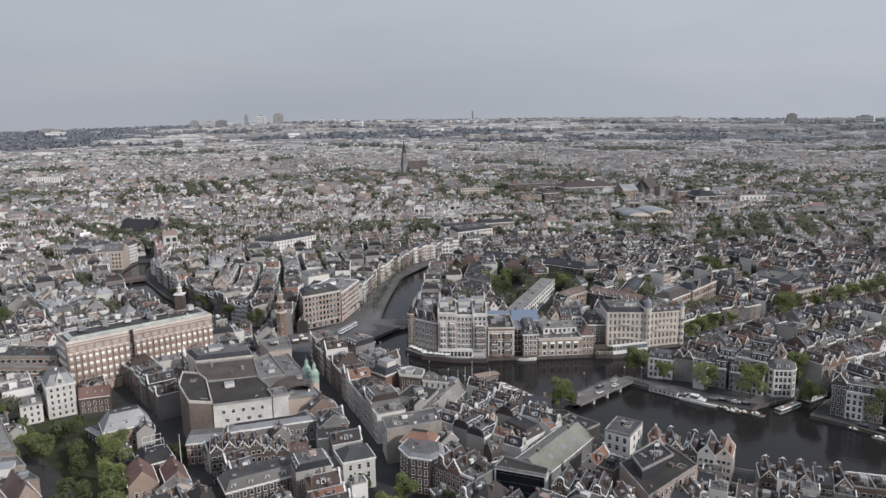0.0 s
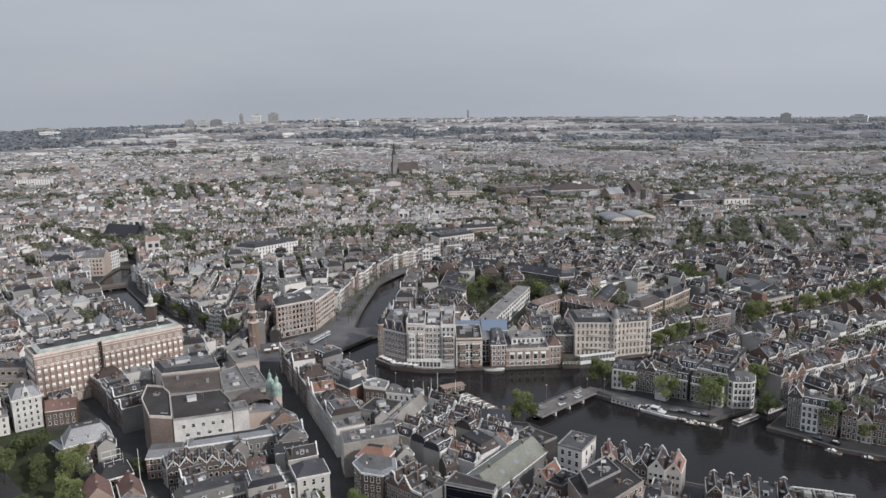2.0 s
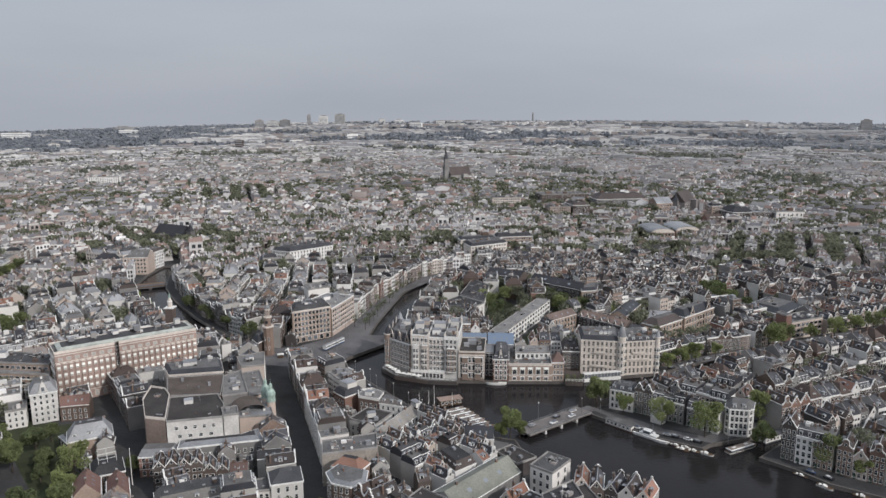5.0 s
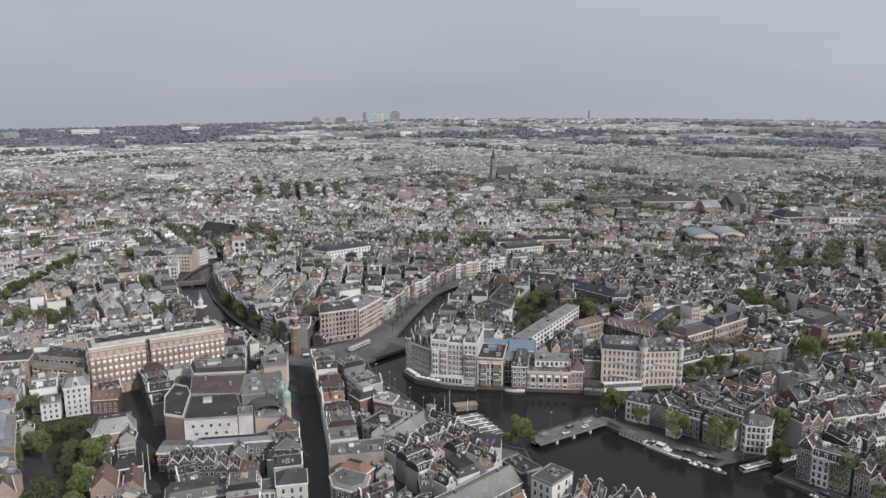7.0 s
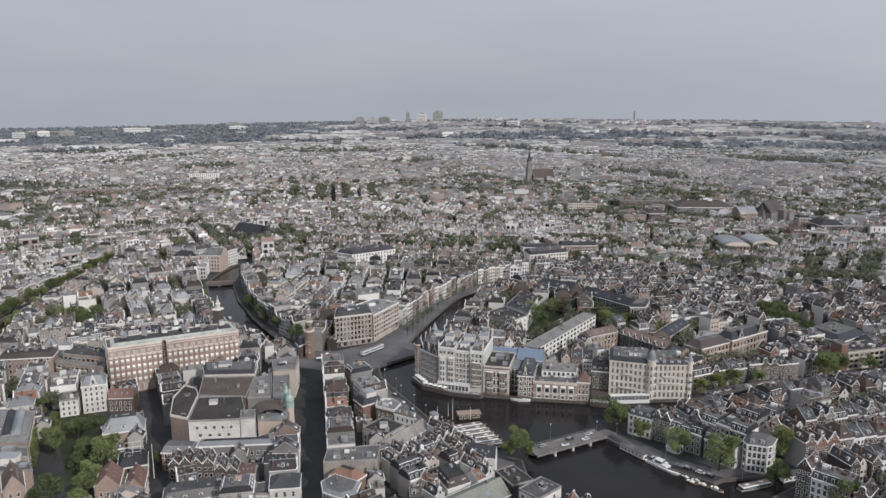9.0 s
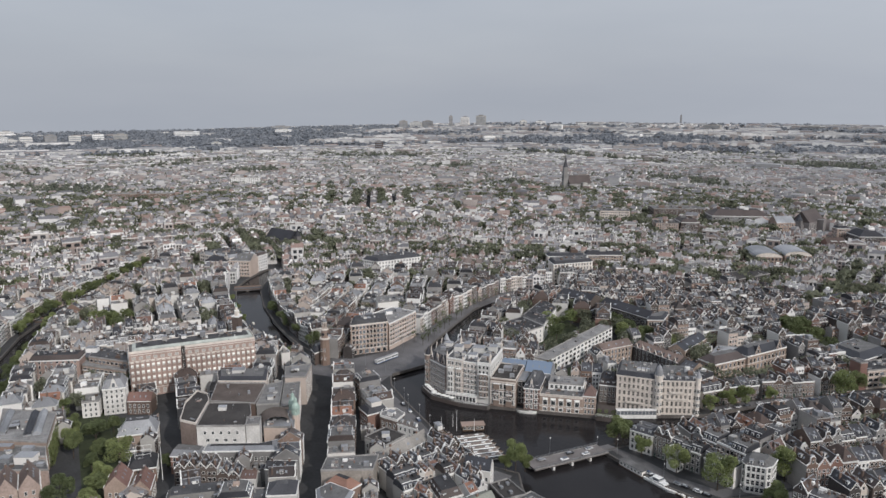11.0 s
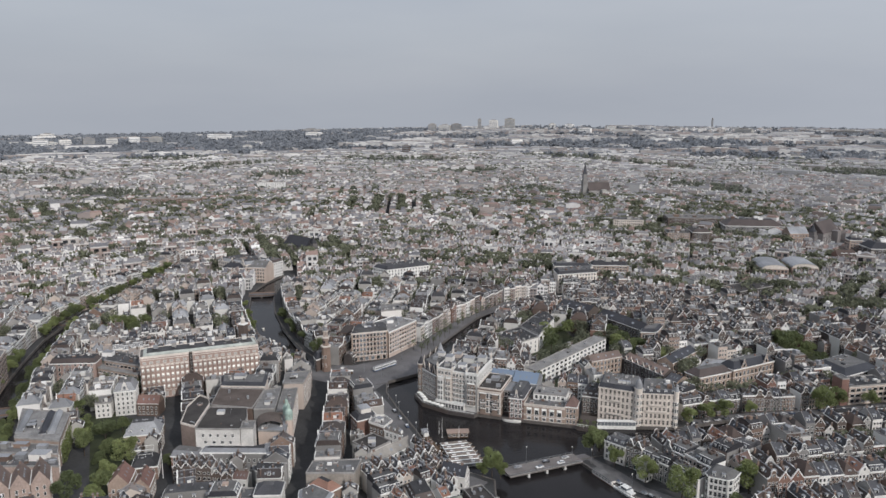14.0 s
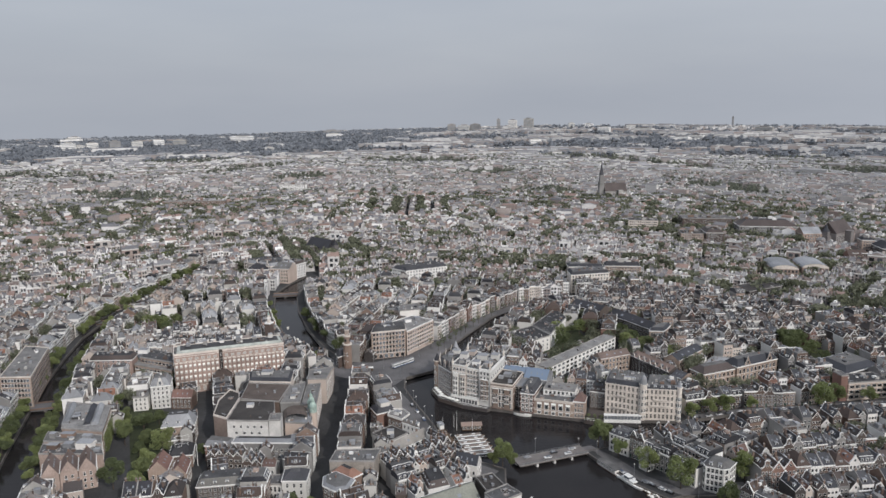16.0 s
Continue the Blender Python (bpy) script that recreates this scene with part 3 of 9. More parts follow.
def dormer(b, x, y, z, out, w=1.5, h=1.5, deep=2.2):
    """A dormer whose front stands at y and faces out (-1 or 1)."""
    y0, y1 = (y, y + deep) if out < 0 else (y - deep, y)
    b.box(x - w / 2, y0, z, x + w / 2, y1, z + h, WHITE_WOOD)
    b.box(x - w / 2 - 0.15, y0 - 0.15, z + h, x + w / 2 + 0.15, y1 + 0.15, z + h + 0.12, ZINC, True)
    flat_win(b, x, z + 0.3, w * 0.6, h * 0.7, y, out)


def fittings(r, pl, top, margin, per=11.0):
    """Vents, hatches, ducts, pipes, rails and aerials over a flat roof, set along its first edge."""
    b, p0, p1 = Build(), Vector(pl[0]), Vector(pl[1])
    ux = (p1 - p0).normalized()
    uy = Vector((-ux.y, ux.x))
    x0, x1, y0, y1 = min(p[0] for p in pl), max(p[0] for p in pl), min(p[1] for p in pl), max(p[1] for p in pl)
    area = abs(sum(p[0] * q[1] - q[0] * p[1] for p, q in zip(pl, pl[1:] + pl[:1]))) / 2

    def slab(c, w, d, z0, z1, m):
        e = [c - ux * w / 2 - uy * d / 2, c + ux * w / 2 - uy * d / 2, c + ux * w / 2 + uy * d / 2, c - ux * w / 2 + uy * d / 2]
        b.prism([tuple(q) for q in e], z0, z1, m)
    for k in range(min(70, int(area / per) + 3)):
        c = Vector((r.uniform(x0, x1), r.uniform(y0, y1)))
        what = r.random()
        need = margin + (2.2 if what < 0.3 else 1.1)
        if not in_poly(c.x, c.y, pl) or edge_gap(c.x, c.y, pl) < need:
            continue
        if what < 0.14:
            slab(c, r.uniform(1.4, 3.0), r.uniform(1.0, 2.0), top, top + r.uniform(0.9, 2.2), r.choice((ZINC, PLASTER_WHITE, PLASTER_GREY, BRICK_BROWN, SLATE)))
        elif what < 0.24:
            w, d = r.uniform(1.6, 3.2), r.uniform(1.2, 2.6)
            slab(c, w, d, top, top + 0.08, r.choice((DARK_WOOD, BRICK_SAND, TILE_PALE)))
            for a, q in ((-1, 0), (1, 0), (0, -1), (0, 1)):
                slab(c + ux * a * w / 2 + uy * q * d / 2, 0.06 if a else w, 0.06 if q else d, top + 0.95, top + 1.05, r.choice((STEEL, WHITE_WOOD)))
                slab(c + ux * (a + q) * w / 2 + uy * (q - a) * d / 2, 0.08, 0.08, top, top + 1.05, STEEL)
        elif what < 0.30:
            slab(c, r.uniform(3, 4), 0.45, top + 0.2, top + 0.6, ZINC)
            slab(c, 0.2, 0.6, top, top + 0.2, STEEL)
        elif what < 0.52:
            slab(c, r.uniform(0.8, 1.5), r.uniform(0.8, 1.3), top, top + 0.3, CONCRETE)
            slab(c, 0.7, 0.7, top + 0.3, top + 0.42, GLASS_GREY)
        elif what < 0.74:
            slab(c, r.uniform(0.4, 1.0), r.uniform(0.4, 0.8), top, top + r.uniform(0.5, 1.5), r.choice((BRICK_BROWN, BRICK_RED, PLASTER_WHITE, ZINC, CONCRETE)))
        elif what < 0.93:
            b.cone(c.x, c.y, 0.14, top, 0.12, top + r.uniform(0.5, 1.1), ZINC, 6)
        else:
            b.cone(c.x, c.y, 0.05, top, 0.03, top + r.uniform(2, 4), STEEL, 4)
    return b


def house_builds(spec, rng):
    """The parts of one town house; x along the street, the front at y = 0 faces -y."""
    w, d, n, roof, wall, cover, gable, words = spec
    h, hw = n * 3.15 + 0.8, w / 2
    out = {"wall": Build(), "roof": Build(), "cornice": Build()}
    wl_, rf, co, ch = out["wall"], out["roof"], out["cornice"], out
    wins = []
    bays = max(2, round(w / 2.2))
    step = w / bays
    for i in range(n):
        for j in range(bays):
            wins.append((-hw + step * (j + 0.5), 0.9 + 3.15 * i, min(1.25, step * 0.52), 2.0 if i < n - 1 else 1.5))
    side = {0: wall, 1: PLASTER_GREY, 2: PLASTER_WHITE}[rng.choice((0, 0, 1, 1, 2))]
    for m, (a, b_) in ((wall, ((-hw, 0), (hw, 0))), (side, ((hw, 0), (hw, d))), (wall, ((hw, d), (-hw, d))), (side, ((-hw, d), (-hw, 0)))):
        wl_.add([(*a, 0), (*b_, 0), (*b_, h), (*a, h)], [(0, 1, 2, 3)], m)
    rh = min(5.5, w * 0.62)
    if roof == "front":
        ridge = h + rh
        rf.add([(-hw, 0.3, h), (0, 0.3, ridge), (0, d, ridge), (-hw, d, h)], [(0, 1, 2, 3)], cover)
        rf.add([(0, 0.3, ridge), (hw, 0.3, h), (hw, d, h), (0, d, ridge)], [(0, 1, 2, 3)], cover)
        wl_.add([(-hw, d, h), (hw, d, h), (0, d, ridge)], [(1, 0, 2)], wall)
        rf.add([(-0.22, 0.4, ridge - 0.1), (0, 0.4, ridge + 0.12), (0.22, 0.4, ridge - 0.1), (-0.22, d, ridge - 0.1), (0, d, ridge + 0.12), (0.22, d, ridge - 0.1)], [(0, 1, 4, 3), (1, 2, 5, 4)], ZINC)
        for sx in (-1, 1):
            rf.box(sx * hw - 0.14, 0.4, h - 0.12, sx * hw + 0.14, d, h + 0.12, WHITE_WOOD)
        prof = [(px * hw, h + pz * rh) for px, pz in GABLES[gable]]
        c = len(prof)
        wl_.add([(x, 0.0, z) for x, z in prof] + [(x, 0.4, z) for x, z in prof], [tuple(range(c))[::-1], tuple(range(c, 2 * c))], wall)
        co.add([(x, -0.12, z) for x, z in prof] + [(x, 0.5, z) for x, z in prof] + [(x * 0.9, -0.12, z - 0.28) for x, z in prof],
               [(i, i + 1, c + i + 1, c + i) for i in range(c - 1)] + [(2 * c + i, 2 * c + i + 1, i + 1, i) for i in range(c - 1)], WHITE_WOOD)
        wl_.add([(-hw - 0.1, d + 0.1, h - 0.1), (0, d + 0.1, ridge + 0.15), (hw + 0.1, d + 0.1, h - 0.1), (hw - 0.35, d + 0.1, h - 0.1), (0, d + 0.1, ridge - 0.35), (-hw + 0.35, d + 0.1, h - 0.1)], [(0, 1, 4, 5), (1, 2, 3, 4)], WHITE_WOOD)
        co.box(-0.07 * w, -0.2, h + rh * 1.08, 0.07 * w, 0.4, h + rh * 1.2, WHITE_WOOD)
        chimney(ch, hw * 0.55, d * 0.4, h + rh * 0.3, rh * 0.75 + 0.6)
        chimney(ch, -hw * 0.6, d * 0.85, h + rh * 0.2, rh * 0.7 + 0.8)
        rf.box(hw * 0.45, d * 0.55, h + rh * 0.25, hw * 0.8, d * 0.55 + 1.8, h + rh * 0.62, rng.choice((WHITE_WOOD, cover, wall)))
        flat_win(rf, 0, h + rh * 0.25, 0.9, 1.3, 0.0, -1)
        for sx, yy in ((-1, 0.3), (-1, 0.62), (1, 0.2)):
            u0, u1 = 0.35, 0.6
            q = [(sx * hw * (1 - u), d * yy + k, h + rh * u + 0.06) for u, k in ((u0, 0), (u0, 1.0), (u1, 1.0), (u1, 0))]
            rf.add(q if sx > 0 else q[::-1], [(0, 1, 2, 3)], GLASS_GREY)
        flat_win(rf, 0, h + rh * 0.2, 1.0, 1.2, d, 1)
        for sx, yy, u in ((1, 0.7, 0.3), (-1, 0.45, 0.3)):
            # a dormer box on the slope, with its white front
            x0, x1, y0, z0 = sorted((sx * hw * (1 - u), sx * hw * (1 - u - 0.4)))[0], sorted((sx * hw * (1 - u), sx * hw * (1 - u - 0.4)))[1], d * yy, h + rh * u - 0.1
            rf.box(x0, y0, z0, x1, y0 + 1.5, z0 + rh * 0.42, WHITE_WOOD if (len(words) + int(w * 2)) % 2 else cover)
            rf.box(x0 - 0.12, y0 - 0.12, z0 + rh * 0.42, x1 + 0.12, y0 + 1.62, z0 + rh * 0.42 + 0.12, ZINC, True)
            xf = sx * (hw * (1 - u) + 0.03)
            q = [(xf, y0 + 0.25, z0 + 0.3), (xf, y0 + 1.25, z0 + 0.3), (xf, y0 + 1.25, z0 + rh * 0.36), (xf, y0 + 0.25, z0 + rh * 0.36)]
            rf.add(q if sx > 0 else q[::-1], [(0, 1, 2, 3)], GLASS)
        rf.cone(hw * 0.2, d * 0.75, 0.05, ridge - 0.5, 0.03, ridge + 2.2, STEEL, 4)
    elif roof == "side":
        ym = d * 0.5
        rh = min(4.6, d * 0.36)
        rf.add([(-hw, -0.2, h), (hw, -0.2, h), (hw, ym, h + rh), (-hw, ym, h + rh)], [(0, 1, 2, 3)], cover)
        rf.add([(-hw, ym, h + rh), (hw, ym, h + rh), (hw, d, h), (-hw, d, h)], [(0, 1, 2, 3)], cover)
        wl_.add([(-hw, 0, h), (-hw, d, h), (-hw, ym, h + rh)], [(0, 2, 1)], side).add([(hw, 0, h), (hw, d, h), (hw, ym, h + rh)], [(0, 1, 2)], side)
        for x0 in (-hw, hw - 0.3):
            wl_.add([(x0, -0.2, h + 0.25), (x0 + 0.3, -0.2, h + 0.25), (x0 + 0.3, ym, h + rh + 0.28), (x0, ym, h + rh + 0.28), (x0 + 0.3, d, h + 0.25), (x0, d, h + 0.25)], [(0, 1, 2, 3), (3, 2, 4, 5)], CONCRETE)
            wl_.add([(x0, -0.2, h), (x0, -0.2, h + 0.25), (x0, ym, h + rh + 0.28), (x0, ym, h + rh), (x0, d, h + 0.25), (x0, d, h)], [(0, 3, 2, 1), (2, 3, 5, 4), ], CONCRETE)
            wl_.add([(x0 + 0.3, -0.2, h), (x0 + 0.3, -0.2, h + 0.25), (x0 + 0.3, ym, h + rh + 0.28), (x0 + 0.3, ym, h + rh), (x0 + 0.3, d, h + 0.25), (x0 + 0.3, d, h)], [(0, 1, 2, 3), (2, 4, 5, 3)], CONCRETE)
        for xx, yy in ((-hw * 0.4, 0.28), (hw * 0.45, 0.3), (-hw * 0.35, 0.72)):
            z_ = h + rh * (yy / 0.5 if yy < 0.5 else (1 - yy) / 0.5) + 0.07
            dz = rh / ym * 0.5 * (1 if yy < 0.5 else -1)
            rf.add([(xx - 0.4, d * yy - 0.5, z_ - dz), (xx + 0.4, d * yy - 0.5, z_ - dz), (xx + 0.4, d * yy + 0.5, z_ + dz), (xx - 0.4, d * yy + 0.5, z_ + dz)], [(0, 1, 2, 3)], GLASS_GREY)
        co.box(-hw, -0.4, h - 0.7, hw, 0, h + 0.05, WHITE_WOOD, True)
        chimney(ch, hw * 0.8, ym * 0.95, h + rh - 0.7, 1.8)
        chimney(ch, -hw * 0.8, ym * 1.2, h + rh - 1.2, 2.0)
        dormer(rf, 0, 1.0, h + 0.5, -1)
        dormer(rf, hw * 0.3, d - 1.2, h + 0.5, 1, 1.8)
        rf.cone(-hw * 0.3, ym, 0.05, h + rh - 0.3, 0.03, h + rh + 2.4, STEEL, 4)
    elif roof == "mansard":
        a = [(-hw, 0), (hw, 0), (hw, d), (-hw, d)]
        t = [(-hw, 1.3), (hw, 1.3), (hw, d - 1.3), (-hw, d - 1.3)]
        rf.loft(a, h, t, h + 2.8, cover)
        rf.loft(t, h + 2.8, [(-hw, d * 0.4), (hw, d * 0.4), (hw, d * 0.6), (-hw, d * 0.6)], h + 3.5, BITUMEN, BITUMEN)
        co.box(-hw, -0.45, h - 0.75, hw, 0, h + 0.06, WHITE_WOOD, True)
        rf.box(-hw, 1.15, h + 2.72, hw, 1.4, h + 2.95, WHITE_WOOD).box(-hw, d - 1.4, h + 2.72, hw, d - 1.15, h + 2.95, WHITE_WOOD)
        rf.box(-hw * 0.3, d * 0.35, h + 3.0, hw * 0.25, d * 0.55, h + 4.6, rng.choice((PLASTER_WHITE, BITUMEN, wall, BITUMEN)))
        for k in range(max(2, bays - 1)):
            x = -hw + w * (k + 0.5) / max(2, bays - 1)
            dormer(rf, x, 0.25, h + 0.35, -1, 1.3, 1.7, 1.6)
            dormer(rf, x, d - 0.25, h + 0.35, 1, 1.3, 1.7, 1.6)
        chimney(ch, hw * 0.82, d * 0.45, h + 2.6, 2.2)
        chimney(ch, -hw * 0.82, d * 0.6, h + 2.6, 1.9)
        fit = fittings(rng, [(-hw, 2.0), (hw, 2.0), (hw, d - 2.0), (-hw, d - 2.0)], h + 3.1, 0.0, 5.0)
        base = len(rf.v)
        rf.v += fit.v
        for fc, mi in zip(fit.f, fit.k):
            rf.f.append(tuple(base + i for i in fc))
            rf.k.append(rf.slot(fit.mats[mi]))
    elif roof == "hip":
        a = [(-hw - 0.3, -0.3), (hw + 0.3, -0.3), (hw + 0.3, d + 0.3), (-hw - 0.3, d + 0.3)]
        t = [(-0.3, hw), (0.3, hw), (0.3, d - hw), (-0.3, d - hw)]
        rf.loft(a, h, t, h + rh * 0.9, cover, cover)
        rf.box(-hw - 0.4, -0.4, h - 0.15, hw + 0.4, -0.15, h + 0.1, WHITE_WOOD).box(-hw - 0.4, d + 0.15, h - 0.15, hw + 0.4, d + 0.4, h + 0.1, WHITE_WOOD)
        co.box(-hw, -0.4, h - 0.7, hw, -0.0, h, WHITE_WOOD, True)
        chimney(ch, hw * 0.3, d * 0.4, h + rh * 0.5, 2.4)
        dormer(rf, 0, 1.1, h + 0.5, -1)
    else:
        rf.add([(-hw, 0, h), (hw, 0, h), (hw, d, h), (-hw, d, h)], [(0, 1, 2, 3)], cover)
        p = 0.28
        for x0, y0, x1, y1 in ((-hw, -0.12, hw, p), (-hw, d - p, hw, d), (-hw, p, -hw + p, d - p), (hw - p, p, hw, d - p)):
            co.box(x0, y0, h - 0.5 if y0 < 0 else h, x1, y1, h + 0.45, WHITE_WOOD if y0 < 0 else CONCRETE)
        rf.box(-hw * 0.5, d * 0.5, h, hw * 0.25, d * 0.75, h + 2.3, rng.choice((PLASTER_GREY, ZINC, wall, BITUMEN_DARK)))
        rf.box(hw * 0.2, d * 0.2, h, hw * 0.6, d * 0.32, h + 0.5, GLASS_GREY)
        rf.box(-hw * 0.7, d * 0.2, h, -hw * 0.4, d * 0.3, h + 0.9, ZINC)
        for k in range(5):
            x_, y_, s_ = rng.uniform(-hw * 0.8, hw * 0.7), rng.uniform(d * 0.08, d * 0.92), rng.uniform(0.3, 0.8)
            rf.box(x_, y_, h, x_ + s_, y_ + s_ * 1.3, h + rng.uniform(0.3, 1.3), (ZINC, PLASTER_WHITE, CONCRETE, BRICK_BROWN)[k % 4])
        for k in range(6):
            rf.box(-hw * 0.9 + k * w * 0.16, d * 0.8, h, -hw * 0.9 + k * w * 0.16 + 0.08, d * 0.8 + 0.08, h + 1.0, STEEL)
        rf.box(-hw * 0.9, d * 0.8, h + 0.95, hw * 0.75, d * 0.8 + 0.08, h + 1.03, STEEL, True)
        chimney(ch, hw * 0.75, d * 0.55, h, 1.7)
    return out, wins, (w, d, h, n, words)


PROTOS = {}
RNG = random.Random(7)


JOINED = []   # houses past the nearest few hundred: spec, x, y, turn


def place_house(spec_i, tier, x, y, rz):
    """Tier 0 is a thing with its parts; houses of tier 2 are kept for the joined rest."""
    if tier == 2:
        JOINED.append((spec_i, x, y, rz))
        return None
    m = pose(x, y, 0, 0, 0, rz)
    far = math.hypot(x - 80, y) > 365
    key = (spec_i, far)
    if key in PROTOS:
        ob = copy_thing(PROTOS[key], m)
        ob.scale = (1, 1, RNG.uniform(0.92, 1.07))
        return ob
    builds, wins, (w, d, h, n, words) = house_builds(SPECS[spec_i], random.Random(spec_i))
    ob = thing("town_house", words, "house", "houses of the old town")
    for nm, q in builds.items():
        if nm == "wall":
            for x0, z, ww, hh in wins:
                flat_win(q, x0 * 0.9, z, ww, hh * 0.8, d, 1)
        part(nm.split("_")[0], q, ob)
    part("door", Build().box(-w * 0.28 - 0.5, -0.12, 0.0, -w * 0.28 + 0.5, 0, 2.3, DARK_GREEN), ob)
    if far:
        for z in sorted({q[1] for q in wins}):
            q = Build()
            for x0, z0, ww, hh in wins:
                if z0 == z:
                    flat_win(q, x0, z0, ww, hh, 0, -1)
            tagged(part("glazing", q, ob), kind="stuff")
    else:
        for x0, z, ww, hh in wins:
            o = part("window", win(round(ww, 2), hh), ob)
            o.location = (x0, -0.005, z)
    ob.matrix_basis = m
    PROTOS[key] = ob
    return ob


def join_houses():
    """The rest of the old town as one mesh; each house keeps a tone of its own."""
    V, L, S, M, T, slots, o = [], [], [], [], [], [], 0
    for k in range(len(SPECS)):
        at = np.array([(x, y, radians(rz)) for i, x, y, rz in JOINED if i == k])
        if not len(at):
            continue
        builds, wins, (w, d, h, n, words) = house_builds(SPECS[k], random.Random(k))
        b = Build()
        for q in builds.values():
            base = len(b.v)
            b.v += q.v
            for fc, mi in zip(q.f, q.k):
                b.f.append(tuple(base + i for i in fc))
                b.k.append(b.slot(q.mats[mi]))
        for x0, z, ww, hh in wins:
            flat_win(b, x0, z, ww, hh, 0, -1)
            flat_win(b, x0 * 0.9, z, ww, hh * 0.8, d, 1)
        t = np.array(b.v, dtype=float)
        c, s = np.cos(at[:, 2:3]), np.sin(at[:, 2:3])
        hs = np.random.default_rng(k).uniform(0.84, 1.12, (len(at), 1))
        V.append(np.stack([at[:, 0:1] + c * t[None, :, 0] - s * t[None, :, 1], at[:, 1:2] + s * t[None, :, 0] + c * t[None, :, 1], hs * t[None, :, 2]], -1).reshape(-1, 3))
        for m in b.mats:
            if m not in slots:
                slots.append(m)
        flat = np.concatenate([np.array(f) for f in b.f])
        L.append((flat[None, :] + (o + len(t) * np.arange(len(at)))[:, None]).ravel())
        S.append(np.tile([len(f) for f in b.f], len(at)))
        M.append(np.tile([slots.index(b.mats[i]) for i in b.k], len(at)))
        T.append(np.repeat(np.random.default_rng(90 + k).uniform(0, 1, len(at)), len(t)))
        o += len(t) * len(at)
    V, L, S, M, T = (np.concatenate(q) for q in (V, L, S, M, T))
    me = bpy.data.meshes.new("old_town_houses")
    me.vertices.add(len(V)), me.loops.add(len(L)), me.polygons.add(len(S))
    me.vertices.foreach_set("co", V.ravel())
    me.loops.foreach_set("vertex_index", L.astype(np.int32))
    me.polygons.foreach_set("loop_start", np.concatenate([[0], np.cumsum(S)[:-1]]).astype(np.int32))
    for m in slots:
        me.materials.append(m)
    me.polygons.foreach_set("material_index", M.astype(np.int32))
    me.attributes.new("tone", "FLOAT", "POINT").data.foreach_set("value", T.astype(np.float32))
    me.update(calc_edges=True)
    me.shade_flat()
    tagged(new("old_town_houses", me), "dense rows of brick and white town houses", "houses", kind="stuff")


# ---- larger buildings ----
KEEP = []   # footprints that the rows of houses leave free


def stack(ob, name, x, y, z, w, d, h, rz, m):
    o = part(name, Build().box(-w / 2, -d / 2, 0, w / 2, d / 2, h, m).box(-w / 2 - 0.08, -d / 2 - 0.08, h, w / 2 + 0.08, d / 2 + 0.08, h + 0.14, CONCRETE, True), ob)
    o.matrix_basis = pose(x, y, z, 0, 0, rz)


def dress_roof(ob, name, pl, h, kind, rh, ins, wall, cover):
    """Chimneys, gutters, skylights and small units that stand on a building's roof."""
    r = random.Random(sum(ord(c) * (i + 3) for i, c in enumerate(name)) + int(h * 10))
    p0, p1, p3 = Vector(pl[0]), Vector(pl[1]), Vector(pl[-1])
    rz = math.degrees(math.atan2(p1.y - p0.y, p1.x - p0.x))
    ux, uy = p1 - p0, p3 - p0
    if kind == "gable" and len(pl) == 4:
        c = Vector(pl[2])
        for k in (0.18, 0.8):
            q = (p0 + p3) / 2 + ((p1 + c) / 2 - (p0 + p3) / 2) * k
            stack(ob, "chimney", q.x, q.y, h + rh - 0.5, 1.1, 0.7, 1.7, rz, BRICK_BROWN)
        for a, b_ in ((p0, p1), (c, p3)):
            ln = (b_ - a).length
            o = part("gutter", Build().box(0, -0.2, -0.15, ln, 0.1, 0.12, WHITE_WOOD), ob)
            o.matrix_basis = pose(a.x, a.y, h, 0, 0, math.degrees(math.atan2((b_ - a).y, (b_ - a).x)))
        e0, e1 = (p0 + p3) / 2, (p1 + c) / 2
        for k in (0.25, 0.5, 0.72):
            for lo, hi in ((0.4, 0.6),):
                q = []
                for u, v in ((k, lo), (k + 0.05, lo), (k + 0.05, hi), (k, hi)):
                    e, t = p0 + ux * u, e0 + (e1 - e0) * u
                    w = e + (t - e) * v
                    q.append((w.x, w.y, h + rh * v + 0.08))
                part("skylight", Build().add(q, [(0, 1, 2, 3)], GLASS_GREY), ob)
    else:
        top = h + (rh if kind == "mansard" else 0)
        shrink = (ins if kind == "mansard" else 0) + 1.5
        area = ux.length * uy.length
        for i in range(0 if cover.name in ("black_felt_roof", "brown_felt_roof") else 2 if area < 160 else 4):
            u, v = r.uniform(0.15, 0.8), r.uniform(0.2, 0.8)
            m = (shrink + 1) / max(ux.length, 1), (shrink + 1) / max(uy.length, 1)
            if min(u, 1 - u) < m[0] or min(v, 1 - v) < m[1]:
                continue
            q = p0 + ux * u + uy * v
            if not in_poly(q.x, q.y, pl):
                continue
            s = r.uniform(0.8, 2.0)
            stack(ob, "roof_unit", q.x, q.y, top, s, s * r.uniform(0.6, 1.2), r.uniform(0.5, 1.6), rz, r.choice((ZINC, PLASTER_WHITE, CONCRETE, BRICK_BROWN, BITUMEN_DARK)))
        b = fittings(r, pl, top, ins if kind == "mansard" else 0.4, 70.0 if cover.name in ("black_felt_roof", "brown_felt_roof") else 16.0)
        if b.v:
            tagged(part("roof_clutter", b, ob, "clutter of small vents, hatches and rails"), kind="stuff")


